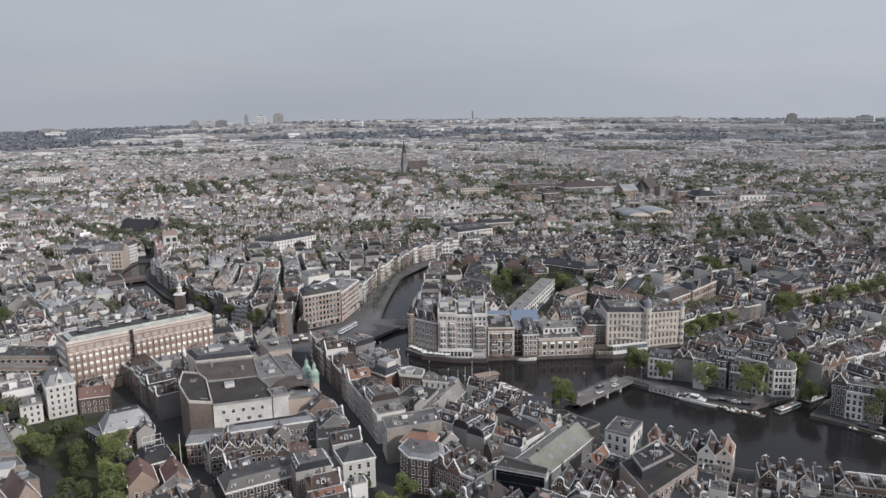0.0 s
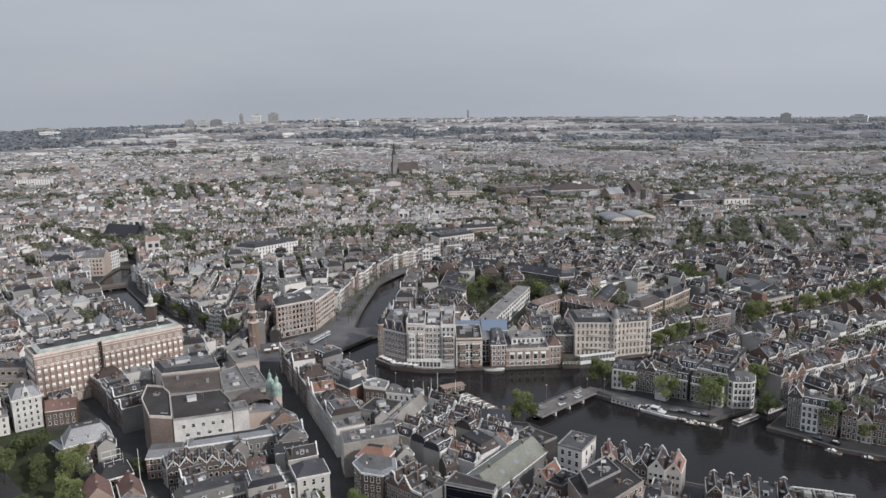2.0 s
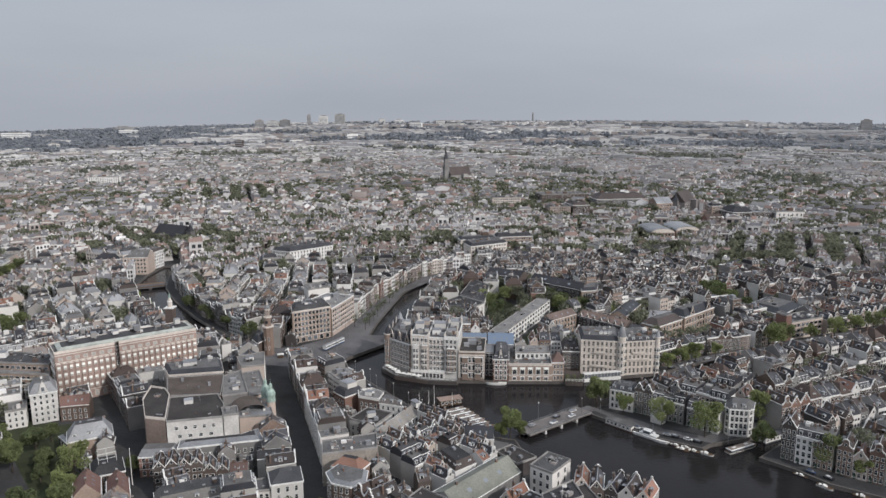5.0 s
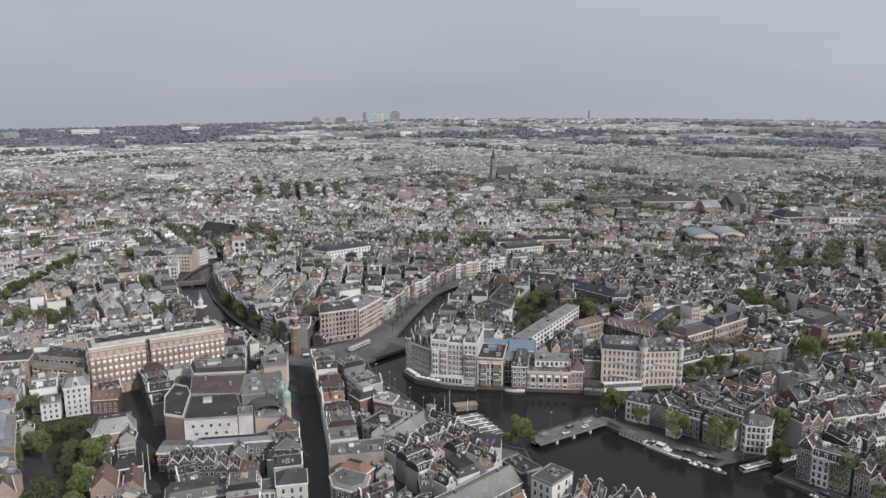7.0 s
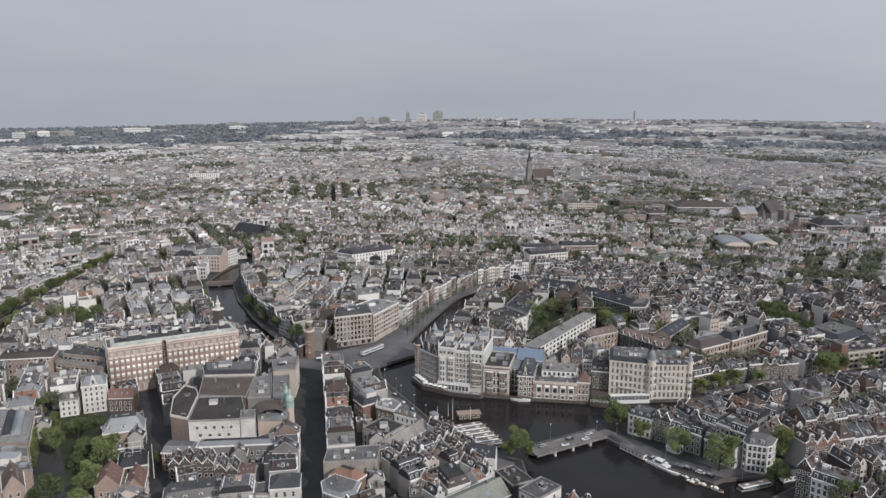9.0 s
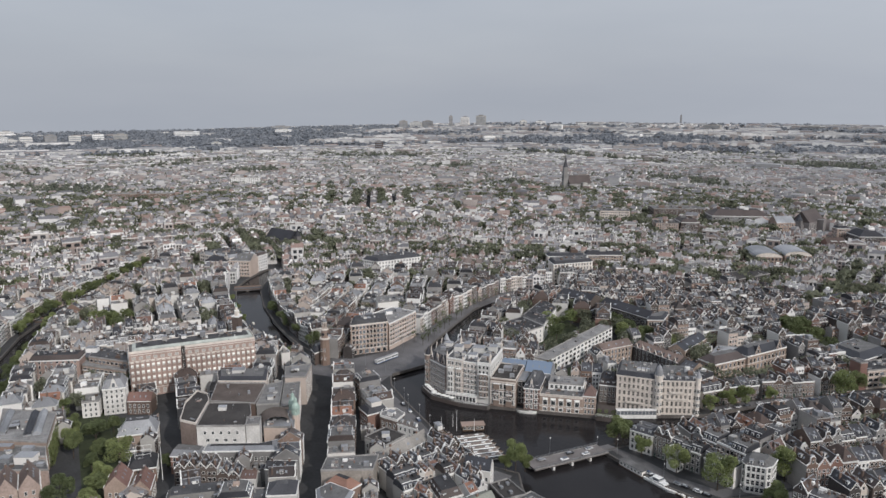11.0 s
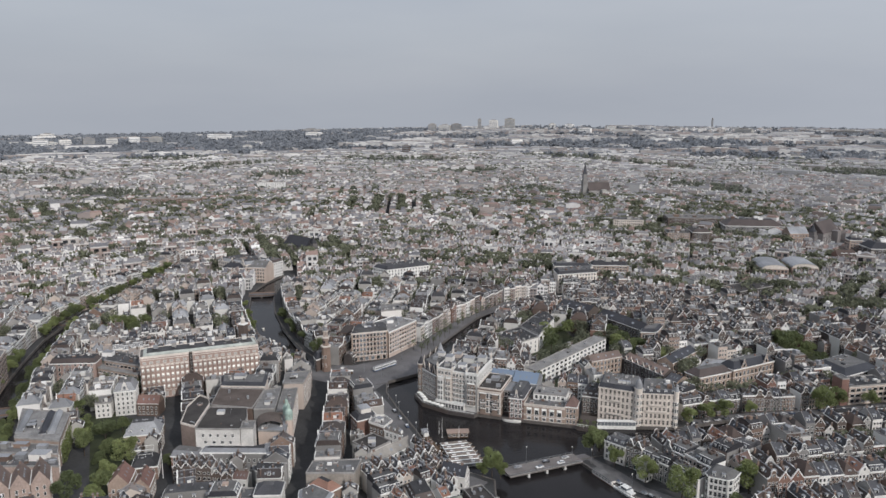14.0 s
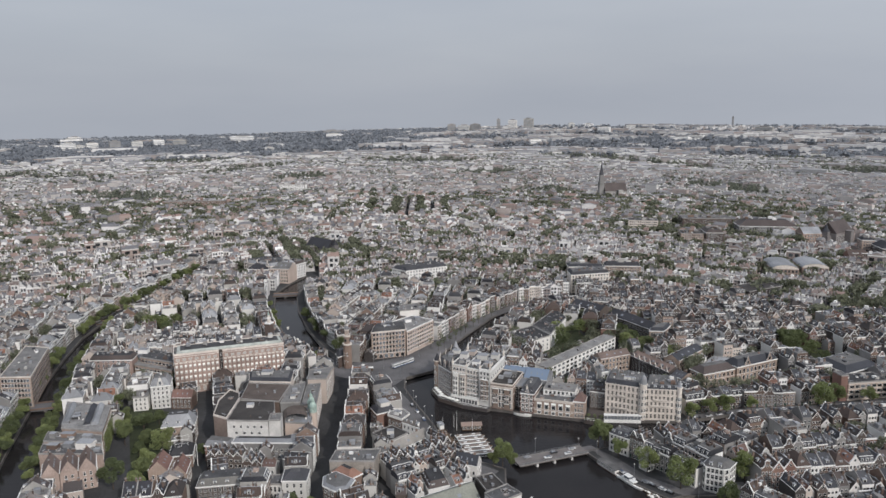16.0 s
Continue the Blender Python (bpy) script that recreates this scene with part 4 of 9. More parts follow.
def block(name, label, category, poly, h, wall, roof=("flat", 0, 0), cover=None, z0=0.0, facades=(), cornice=None, bands=(), band_mat=None, keep=True, win_frame=None, parapet=0.6, glass=None, trim=0.12, blind=0.0):
    """A building over a footprint. facades: edge, bays, storeys, first sill, storey height, window width and height, margin."""
    poly = ccw(poly)
    if keep:
        KEEP.append(poly)
    cx, cy = sum(p[0] for p in poly) / len(poly), sum(p[1] for p in poly) / len(poly)
    pl = [(x - cx, y - cy) for x, y in poly]
    ob = thing(name, label, category)
    ob.location = (cx, cy, z0)
    cover = cover or BITUMEN
    kind, rh, ins = roof
    part("wall", Build().prism(pl, 0, h, wall, cap=False), ob)
    rb = Build()
    if kind == "flat":
        rb.add([(x, y, h) for x, y in pl], [tuple(range(len(pl)))], cover)
        if parapet:
            q = Build()
            a, c = inset(pl, -0.1), inset(pl, 0.2)
            q.loft(a, h - 0.35, a, h + parapet, cornice or CONCRETE)
            k = len(a)
            q.add([(x, y, h + parapet) for x, y in a] + [(x, y, h + parapet) for x, y in c] + [(x, y, h) for x, y in c],
                  [(i, (i + 1) % k, k + (i + 1) % k, k + i) for i in range(k)] + [(k + i, k + (i + 1) % k, 2 * k + (i + 1) % k, 2 * k + i) for i in range(k)], cornice or CONCRETE)
            part("parapet", q, ob)
    elif kind == "mansard":
        rb.loft(inset(pl, -0.25), h, inset(pl, ins), h + rh, cover, BITUMEN)
        q = Build()
        a = inset(pl, -0.35)
        q.loft(a, h - 0.6, a, h + 0.1, cornice or WHITE_WOOD, cornice or WHITE_WOOD)
        part("cornice", q, ob)
    elif kind == "gable":
        a, b_, c, d = [Vector(p) for p in pl[:4]]
        e0, e1 = (a + d) / 2, (b_ + c) / 2
        top = [(e0.x, e0.y, h + rh), (e1.x, e1.y, h + rh)]
        rb.add([(*a, h), (*b_, h), top[1], top[0]], [(0, 1, 2, 3)], cover).add([(*c, h), (*d, h), top[0], top[1]], [(0, 1, 2, 3)], cover)
        part("gable", Build().add([(*d, h), (*a, h), top[0]], [(0, 1, 2)], wall), ob)
        part("gable", Build().add([(*b_, h), (*c, h), top[1]], [(0, 1, 2)], wall), ob)
    part("roof", rb, ob)
    dress_roof(ob, name, pl, h, kind, rh, ins, wall, cover)
    for z, t in bands:
        a = inset(pl, -0.1)
        part("string_course", Build().loft(a, z, a, z + t, band_mat or WHITE_WOOD), ob)
    for edge, bays, floors, zs, fh, ww, wh, margin in facades:
        p, q = Vector(pl[edge]), Vector(pl[(edge + 1) % len(pl)])
        dirn, ln = (q - p).normalized(), (q - p).length
        rz = math.degrees(math.atan2(dirn.y, dirn.x))
        outw = Vector((dirn.y, -dirn.x)) * 0.01
        if cy > 448 or cx < -215:
            for i in range(floors):
                b = Build()
                for j in range(bays):
                    flat_win(b, margin + (ln - 2 * margin) * (j + 0.5) / bays, 0, ww, wh, 0, -1, win_frame)
                o = tagged(part("glazing", b, ob), kind="stuff")
                o.matrix_basis = pose(p.x, p.y, zs + i * fh, 0, 0, rz)
            continue
        for j in range(bays):
            s = p + dirn * (margin + (ln - 2 * margin) * (j + 0.5) / bays) + outw
            for i in range(floors):
                o = part("window", win(ww, wh, win_frame, glass, trim), ob)
                o.matrix_basis = pose(s.x, s.y, zs + i * fh, 0, 0, rz)
                if blind and wh > 1.7 and (i or zs > 3):
                    part("awning", awning(ww, wh, blind), o, "white canvas awning")
    return ob


def pilasters(ob, p, q, count, z0, z1, w, m):
    """Flat stone piers between the window bays of one front."""
    p, q = Vector(p) - ob.location.xy, Vector(q) - ob.location.xy
    d = (q - p).normalized()
    for j in range(count + 1):
        s = p + (q - p) * min(0.985, max(0.015, j / count))
        o = part("pilaster", Build().box(-w / 2, -0.28, z0, w / 2, 0.02, z1, m).box(-w / 2 - 0.12, -0.36, z1, w / 2 + 0.12, 0.02, z1 + 0.45, m, True), ob)
        o.matrix_basis = pose(s.x, s.y, 0, 0, 0, math.degrees(math.atan2(d.y, d.x)))


def dormers(ob, poly_edge, count, z, inset_by=0.6, m=None):
    """White dormers along one roof edge of a block."""
    (x0, y0), (x1, y1) = poly_edge
    p, q = Vector((x0, y0)) - ob.location.xy, Vector((x1, y1)) - ob.location.xy
    dirn = (q - p).normalized()
    nin = Vector((-dirn.y, dirn.x))
    for j in range(count):
        s = p + (q - p) * (j + 0.5) / count + nin * inset_by
        b = Build()
        dormer(b, 0, 0, 0, -1, 1.6, 1.9, 1.8)
        o = part("dormer", b, ob)
        o.matrix_basis = pose(s.x, s.y, z, 0, 0, math.degrees(math.atan2(dirn.y, dirn.x)))


def roof_box(x, y, z, w, d, h, rz, m, name="roof_unit", label="grey ventilation unit on a flat roof"):
    b = Build().box(-w / 2, -d / 2, 0, w / 2, d / 2, h, m).box(-w / 2 - 0.1, -d / 2 - 0.1, h, w / 2 + 0.1, d / 2 + 0.1, h + 0.15, ZINC, True)
    ob = part(name, b)
    ob.matrix_basis = pose(x, y, z, 0, 0, rz)
    return tagged(ob, label, "roof unit")

# ---- the grand hotel on the river ----
HB = mat("grey_brown_brick", [(0.23, 0.175, 0.145)], 0.85)
HOTEL = dict(trim=0.3, band_mat=STONE_CREAM)
west = block("hotel_west_wing", "grey-brown brick hotel wing with stepped roof gables on the river", "hotel", [(-20, 414.5), (-4, 402), (-3, 432), (-18, 446)], 20, HB, ("mansard", 4.5, 3.2), SLATE,
             facades=[(0, 7, 5, 2.0, 3.7, 1.1, 2.1, 1.0), (3, 9, 5, 2.0, 3.7, 1.2, 2.1, 1.0)], bands=[(5.0, 0.6), (8.7, 0.3), (12.4, 0.3), (16.1, 0.3)], **HOTEL)
hotel = block("hotel_main_building", "tall brick and white stone hotel front on the river", "hotel", [(-3.5, 401.5), (7, 400.2), (7, 431), (-3, 432)], 25.6, HB, ("flat", 0, 0), BITUMEN,
              facades=[(0, 4, 6, 5.4, 3.35, 1.2, 1.9, 0.3)], bands=[(4.6, 0.7), (7.9, 0.75), (11.25, 0.75), (14.6, 0.75), (17.95, 0.75), (21.2, 0.8), (24.4, 1.2)], cornice=WHITE_WOOD, parapet=0.8, **HOTEL)
bay = block("hotel_middle_bay", "brown brick hotel bay between white bays", "hotel", [(7, 400.6), (16.5, 399.6), (17, 430), (7, 431)], 24.6, BRICK_BROWN, ("flat", 0, 0), BITUMEN,
            facades=[(0, 4, 6, 5.2, 3.3, 1.15, 1.8, 0.4)], bands=[(4.6, 0.6), (7.7, 0.35), (11.0, 0.35), (14.3, 0.35), (17.6, 0.35), (20.9, 0.35), (23.4, 1.1)], cornice=WHITE_WOOD, parapet=0.7, **HOTEL)
pilasters(hotel, (-3.5, 401.5), (7, 400.2), 2, 4.8, 24.2, 0.5, STONE_CREAM)
pilasters(bay, (7, 400.6), (16.5, 399.6), 4, 20.6, 24.2, 0.4, STONE_CREAM)
white = block("hotel_white_bay", "white stone hotel corner bay with brown window strips", "hotel", [(16.5, 398.9), (24.5, 398.1), (25, 430), (17, 430)], 25.5, PLASTER_WHITE, ("flat", 0, 0), BITUMEN,
              facades=[(0, 3, 6, 5.4, 3.35, 1.3, 2.0, 0.4), (1, 7, 6, 1.6, 3.5, 1.2, 2.1, 1.0)], bands=[(4.6, 0.4), (11.7, 0.3), (18.6, 0.3), (24.3, 0.9)], parapet=0.9, cornice=WHITE_WOOD, trim=0.12)
annex = block("hotel_brick_annex", "brown brick hotel annex with tall white-framed bay windows", "hotel", [(25.1, 397.4), (40, 397.6), (40, 424), (25.1, 424)], 17.6, HB, ("flat", 0, 0), BITUMEN_DARK,
              facades=[(0, 6, 3, 2.0, 4.7, 1.3, 3.0, 0.6)], bands=[(6.0, 0.4), (10.8, 0.4), (15.2, 1.0)], cornice=STONE_CREAM, **HOTEL)
pilasters(annex, (25.1, 397.4), (40, 397.6), 3, 1.5, 15.4, 0.7, STONE_CREAM)


def roof_gable(ob, x, y, z, w, h, rz, wall, shape="step"):
    """A gabled roof dormer with a capped front and a small pitched roof behind it."""
    p = Vector((x, y)) - ob.location.xy
    prof = [(px * w / 2, pz * h) for px, pz in GABLES[shape]]
    c = len(prof)
    b = Build().add([(u, 0, v) for u, v in prof] + [(u, 0.4, v) for u, v in prof], [tuple(range(c))[::-1], tuple(range(c, 2 * c))], wall)
    b.add([(u, -0.1, v) for u, v in prof] + [(u, 0.5, v) for u, v in prof], [(i, i + 1, c + i + 1, c + i) for i in range(c - 1)], STONE_CREAM)
    b.add([(-w / 2, 0.4, 0), (0, 0.4, h * 0.9), (0, 4.5, h * 0.9), (-w / 2, 4.5, 0), (w / 2, 0.4, 0), (w / 2, 4.5, 0)], [(0, 1, 2, 3), (1, 4, 5, 2)], SLATE)
    flat_win(b, 0, h * 0.18, w * 0.3, h * 0.42, 0, -1)
    b.cone(0, 0.2, 0.22, h * 1.05, 0.03, h * 1.05 + 1.6, STONE_CREAM, 6)
    o = part("roof_gable", b, ob)
    o.matrix_basis = pose(p.x, p.y, z, 0, 0, rz)


for k, shape in ((0.2, "step"), (0.52, "neck"), (0.84, "step")):
    roof_gable(west, -20 + 16 * k, 414.5 - 12.5 * k, 20, 4.2, 5.0, -38, HB, shape)
for k in (0.2, 0.5, 0.8):
    roof_gable(west, -18 - 2 * k, 446 - 31.5 * k, 20, 4.0, 4.6, -86 - 8, HB, "step")


def pinnacle(x, y, z, h):
    """A slim stone finial with a ball top."""
    b = Build().box(-0.55, -0.55, 0, 0.55, 0.55, h * 0.45, STONE_CREAM).box(-0.7, -0.7, h * 0.45, 0.7, 0.7, h * 0.5, STONE_CREAM, True)
    b.cone(0, 0, 0.55, h * 0.5, 0.12, h * 0.9, STONE_CREAM, 8).cone(0, 0, 0.2, h * 0.9, 0.05, h, STONE_CREAM, 6)
    ob = tagged(part("roof_pinnacle", b), "slim white stone pinnacle on the hotel roof", "pinnacle", "hotel pinnacles")
    ob.location = (x, y, z)


for x, y, z, h in ((24.2, 399.2, 25.5, 7.5), (16.8, 400.2, 24.6, 4.5), (-3.2, 402.2, 25.6, 4.5), (7.0, 401.0, 25.0, 3.5), (24.6, 428.8, 25.5, 6.0), (-2.6, 431, 25.6, 6.0), (16.9, 429, 24.6, 5.0)):
    pinnacle(x, y, z, h)
block("hotel_glass_link", "dark glazed link between two brick buildings", "building", [(40.1, 404), (45, 404), (45, 420), (40.1, 420)], 15, BRICK_DARK, ("flat", 0, 0), ZINC,
      facades=[(0, 2, 4, 1.5, 3.5, 1.7, 2.8, 0.3)])
ob = block("red_brick_house_on_river", "red brick river house with slate mansard and dormers", "house", [(45.1, 398), (54, 398.5), (54, 420), (45.1, 420)], 13.5, BRICK_RED, ("mansard", 4.2, 1.6), SLATE,
           facades=[(0, 3, 4, 1.2, 3.2, 1.3, 2.0, 0.5)], bands=[(4.2, 0.3), (7.4, 0.3), (10.6, 0.3)], trim=0.3)
roof_gable(ob, 49.5, 398.3, 13.6, 3.2, 4.6, 3, STONE_CREAM, "neck")
dormers(ob, ((45.1, 398), (54, 398.5)), 3, 13.7)
block("atrium_roof", "blue glazed atrium roof between hotel wings", "glass roof", [(41, 421), (57, 421), (57, 440), (41, 440)], 15, ZINC, ("gable", 4.5, 0), GLASS_BLUE)
block("glass_gallery", "low blue glazed gallery roof behind the annex", "glass roof", [(25.2, 425), (40.5, 425), (40.5, 438), (25.2, 438)], 16.5, ZINC, ("gable", 2.2, 0), GLASS_BLUE)
block("banquet_wing", "low light brown brick wing with large arched windows", "building", [(54.3, 398.8), (79.2, 400.6), (78.5, 424), (54.3, 424)], 10.3, LBROWN, ("flat", 0, 0), BITUMEN,
      facades=[(0, 5, 1, 4.3, 4, 2.3, 3.9, 1.0), (0, 5, 1, 0.9, 4, 2.0, 1.6, 1.0)], bands=[(0.1, 0.5), (3.1, 0.55), (4.0, 0.25), (9.3, 0.9)], band_mat=STONE_CREAM, trim=0.32, blind=0.16, cornice=STONE_CREAM)
block("roof_pavilion", "white penthouse on the low wing's roof", "penthouse", [(58, 408), (78, 410), (78, 422), (58, 421)], 4.0, PLASTER_WHITE, ("flat", 0, 0), GRAVEL, z0=10.3,
      facades=[(0, 7, 1, 1.0, 3, 1.5, 2.0, 0.6)], keep=False)
block("corner_tower_house", "brick corner pavilion with a pointed red roof", "building", [(79.3, 400.8), (86.3, 401.4), (86, 411), (79.2, 410.5)], 11.5, LBROWN, ("mansard", 5.0, 3.2), TILE_RED,
      facades=[(0, 3, 3, 1.0, 3.5, 1.0, 2.0, 0.5)], bands=[(4.0, 0.3)])
ob = block("dark_river_house", "dark brick house with red mansard and white windows", "house", [(86.5, 419), (96.8, 419), (96.8, 436), (86.5, 436)], 12.5, BRICK_DARK, ("mansard", 3.5, 2.0), TILE_BROWN,
           facades=[(0, 4, 3, 2.0, 3.5, 1.2, 2.1, 0.4)])
dormers(ob, ((86.5, 419), (96.8, 419)), 3, 12.8)


def round_tower(name, label, x, y, r, h, wall, roof_h, roof_mat, seg=12, dome=True, floors=6, fh=3.8):
    ob = thing(name, label, "tower")
    ob.location = (x, y, 0)
    part("wall", Build().cone(0, 0, r, 0, r, h, wall, seg), ob)
    part("cornice", Build().cone(0, 0, r + 0.4, h, r + 0.4, h + 0.6, STONE_CREAM, seg), ob)
    q = Build()
    prof = [(1.0, 0), (0.96, 0.25), (0.8, 0.5), (0.5, 0.72), (0.2, 0.82), (0.16, 0.92), (0.0, 1.0)] if dome else [(1.05, 0), (0.0, 1.0)]
    for (r0, z0), (r1, z1) in zip(prof, prof[1:]):
        q.cone(0, 0, r * r0, h + 0.6 + z0 * roof_h, max(0.03, r * r1), h + 0.6 + z1 * roof_h, roof_mat, seg, cap=False)
    part("dome" if dome else "spire", q, ob)
    for i in range(floors):
        for a in (-140, -90, -40):
            o = part("window", win(0.9, 2.0), ob)
            c, s = math.cos(radians(a)), math.sin(radians(a))
            o.matrix_basis = pose(r * c * 0.985, r * s * 0.985, 1.6 + i * fh, 0, 0, a + 90)
    return ob


round_tower("hotel_corner_turret", "slender brick hotel turret with a pointed slate cap", -19.4, 414.6, 2.3, 22, HB, 5.0, SLATE, dome=False, floors=5)
round_tower("hotel_rear_turret", "small hotel turret with a pale spire", -16.3, 443.5, 2.2, 21.5, HB, 6.0, ZINC, dome=False, floors=5)
for x, y, z, w, d, h, m in ((0, 417, 25.6, 5, 6, 3.4, PLASTER_WHITE), (11, 410, 24.6, 5, 5, 2.6, PLASTER_WHITE), (12, 421, 24.6, 7, 6, 3.6, PLASTER_WHITE), (20, 409, 25.5, 5, 5, 2.0, PLASTER_CREAM), (21, 421, 25.5, 5, 6, 4.2, PLASTER_WHITE),
                            (-10, 428, 24.5, 5, 4, 2.2, PLASTER_WHITE), (32, 414, 17.6, 5, 5, 2, ZINC), (-11, 419, 24.5, 3, 3, 1.8, ZINC), (3, 426, 25.6, 4, 6, 2.6, PLASTER_CREAM)):
    roof_box(x, y, z, w, d, h, 3, m, label="pale plant room on the hotel roof")

# verandah and bays in front of the river hotel
block("garden_room", "white stucco verandah along the hotel's ground floor", "verandah", [(-3.6, 399.4), (16.4, 397.4), (16.6, 399.5), (-3.4, 401.4)], 4.6, PLASTER_WHITE, ("flat", 0, 0), ZINC,
      facades=[(0, 9, 1, 0.9, 3, 1.6, 2.7, 0.4)], keep=False, cornice=WHITE_WOOD, parapet=0.5, trim=0.1)
for nm, x0, x1, yf, top, m in (("oriel", -2.2, 1.0, 399.8, 20, PLASTER_WHITE), ("oriel", 3.2, 6.2, 399.3, 20, PLASTER_CREAM), ("oriel", 18.2, 22.8, 397.2, 19, HB), ("oriel", 27, 30.5, 396.4, 14.5, HB), ("oriel", 34.5, 38, 396.6, 14.5, HB)):
    ob = tagged(new("oriel_bay"), "projecting bay with stacked windows on the hotel front", "bay", "hotel bays")
    ob.location = ((x0 + x1) / 2, yf, 0)
    w = x1 - x0
    part("wall", Build().prism([(-w / 2, 0), (w / 2, 0), (w / 2, 1.6), (-w / 2, 1.6)], 4.4 if x0 < 20 else 1, top, m), ob)
    part("cap", Build().box(-w / 2 - 0.2, -0.2, top, w / 2 + 0.2, 1.6, top + 0.35, WHITE_WOOD, True), ob)
    for i in range(int((top - 5) / 3.5)):
        for k in (-0.25, 0.25):
            o = part("window", win(1.0, 2.1), ob)
            o.location = (k * w, -0.01, 5.3 + 3.5 * i)
        part("balcony_slab", Build().box(-w / 2 - 0.15, -0.35, 4.7 + 3.5 * i, w / 2 + 0.15, 0.02, 4.95 + 3.5 * i, WHITE_WOOD, True), ob)
# terrace along the water
terr = thing("hotel_terrace", "stone river terrace with white balustrade before the hotel", "terrace")
edge = [(-22.7, 412.4), (-12.8, 400.6), (7, 394.6), (24, 394.2)]
back = [(-20.5, 415), (-4, 402), (24, 398.5)]
part("deck", Build().prism(ccw(edge + back[::-1]), 0.0, 0.5, BRICK_PAVING), terr)
for (x0, y0), (x1, y1) in zip(edge, edge[1:]):
    o = part("river_wall", Build().box(0, -0.75, -2, math.hypot(x1 - x0, y1 - y0), -0.35, 0.6, BRICK_DARK), terr)
    o.matrix_basis = pose(x0, y0, 0, 0, 0, math.degrees(math.atan2(y1 - y0, x1 - x0)))
land = thing("landing_stage", "round white landing stage at the river front", "landing stage")
part("deck", Build().prism([(6 * math.cos(a), -2.2 * abs(math.sin(a))) for a in [math.pi + math.pi * i / 10 for i in range(11)]], -1.7, -0.6, PLASTER_WHITE), land)
part("rim", Build().loft([(6.1 * math.cos(a), -2.3 * abs(math.sin(a))) for a in [math.pi + math.pi * i / 10 for i in range(11)]], -0.6, [(6.1 * math.cos(a), -2.3 * abs(math.sin(a))) for a in [math.pi + math.pi * i / 10 for i in range(11)]], -0.1, WHITE_WOOD), land)
land.location = (47, 397.6, 0)
for x, y, z, w, m in ((1.5, 407, 25.6, 3, PLASTER_GREY), (5, 410, 25.6, 2.4, PLASTER_WHITE), (14.5, 405, 24.6, 2.4, ZINC), (20, 415, 25.5, 3, PLASTER_GREY), (-12, 423, 24.5, 2.6, PLASTER_GREY), (29, 408, 17.6, 3, ZINC), (35, 419, 17.6, 4, PLASTER_GREY)):
    roof_box(x, y, z, w, w * 0.7, 1.2 + w * 0.25, 3, m)
for (x0, y0), (x1, y1) in zip(edge, edge[1:]):
    q = Build()
    ln, a = math.hypot(x1 - x0, y1 - y0), math.degrees(math.atan2(y1 - y0, x1 - x0))
    q.box(0, -0.1, 1.45, ln, 0.1, 1.6, WHITE_WOOD, True).box(0, -0.12, 0.5, ln, 0.12, 0.75, QUAY)
    for i in range(int(ln / 1.2)):
        q.box(i * 1.2, -0.06, 0.75, i * 1.2 + 0.2, 0.06, 1.45, WHITE_WOOD)
    o = part("balustrade", q, terr)
    o.matrix_basis = pose(x0, y0, 0, 0, 0, a)


def parasol(x, y, z):
    ob = thing("parasol", "open white canvas parasol on the hotel terrace", "parasol", "parasols on the terrace")
    ob.location = (x, y, z)
    part("pole", Build().cone(0, 0, 0.04, 0, 0.04, 2.5, STEEL, 6), ob)
    part("canopy", Build().cone(0, 0, 1.9, 2.1, 0.05, 2.9, CANVAS, 8), ob)


for k in range(9):
    a, b_ = edge[0], edge[1]
    if k < 4:
        parasol(a[0] + (b_[0] - a[0]) * (k + 0.5) / 4 + 1.8, a[1] + (b_[1] - a[1]) * (k + 0.5) / 4 + 1.4, 0.5)
    else:
        parasol(-11.5 + 3.2 * (k - 4), 401.2 - 1.1 * (k - 4), 0.5)

pav = thing("garden_terrace", "dark green planted terrace on the water with white rails", "terrace")
part("deck", Build().box(87, 398, -1.4, 97, 416, 1.2, BRICK_DARK), pav)
part("hedge", Build().add(*leaf_cloud(random.Random(3), [(88 + 1.5 * k, 399 + 0.3 * (k % 2), z, 1.1) for k in range(6) for z in (0.0, 1.8)] + [(88.5 + 4 * k, 404, 2.4, 1.3) for k in range(3)], 1500, 0.3), LEAF_DARK), pav)
part("rail", Build().box(86.9, 397.7, 2.6, 97.1, 397.85, 2.75, WHITE_WOOD, True).box(86.9, 397.7, 1.8, 97.1, 397.8, 1.9, WHITE_WOOD, True), pav)
for i in range(6):
    part("post", Build().box(87 + i * 1.98, 397.7, 1.0, 87.12 + i * 1.98, 397.85, 2.6, WHITE_WOOD), pav)
can = thing("terrace_canopy", "long white glazed canopy along the water", "canopy")
part("roof", Build().box(0, -1.6, 3.2, 23, 1.6, 3.5, WHITE_WOOD, True), can)
part("glazing", Build().box(0.2, -1.4, 0.8, 22.8, 1.4, 3.2, GLASS), can)
part("base", Build().box(0, -1.5, -1.4, 23, 1.5, 0.8, WHITE_WOOD), can)
for i in range(12):
    part("post", Build().box(i * 2.06, -1.5, 0.8, i * 2.06 + 0.15, -1.38, 3.2, WHITE_WOOD), can)
can.matrix_basis = pose(98, 405.5, 0, 0, 0, 17)

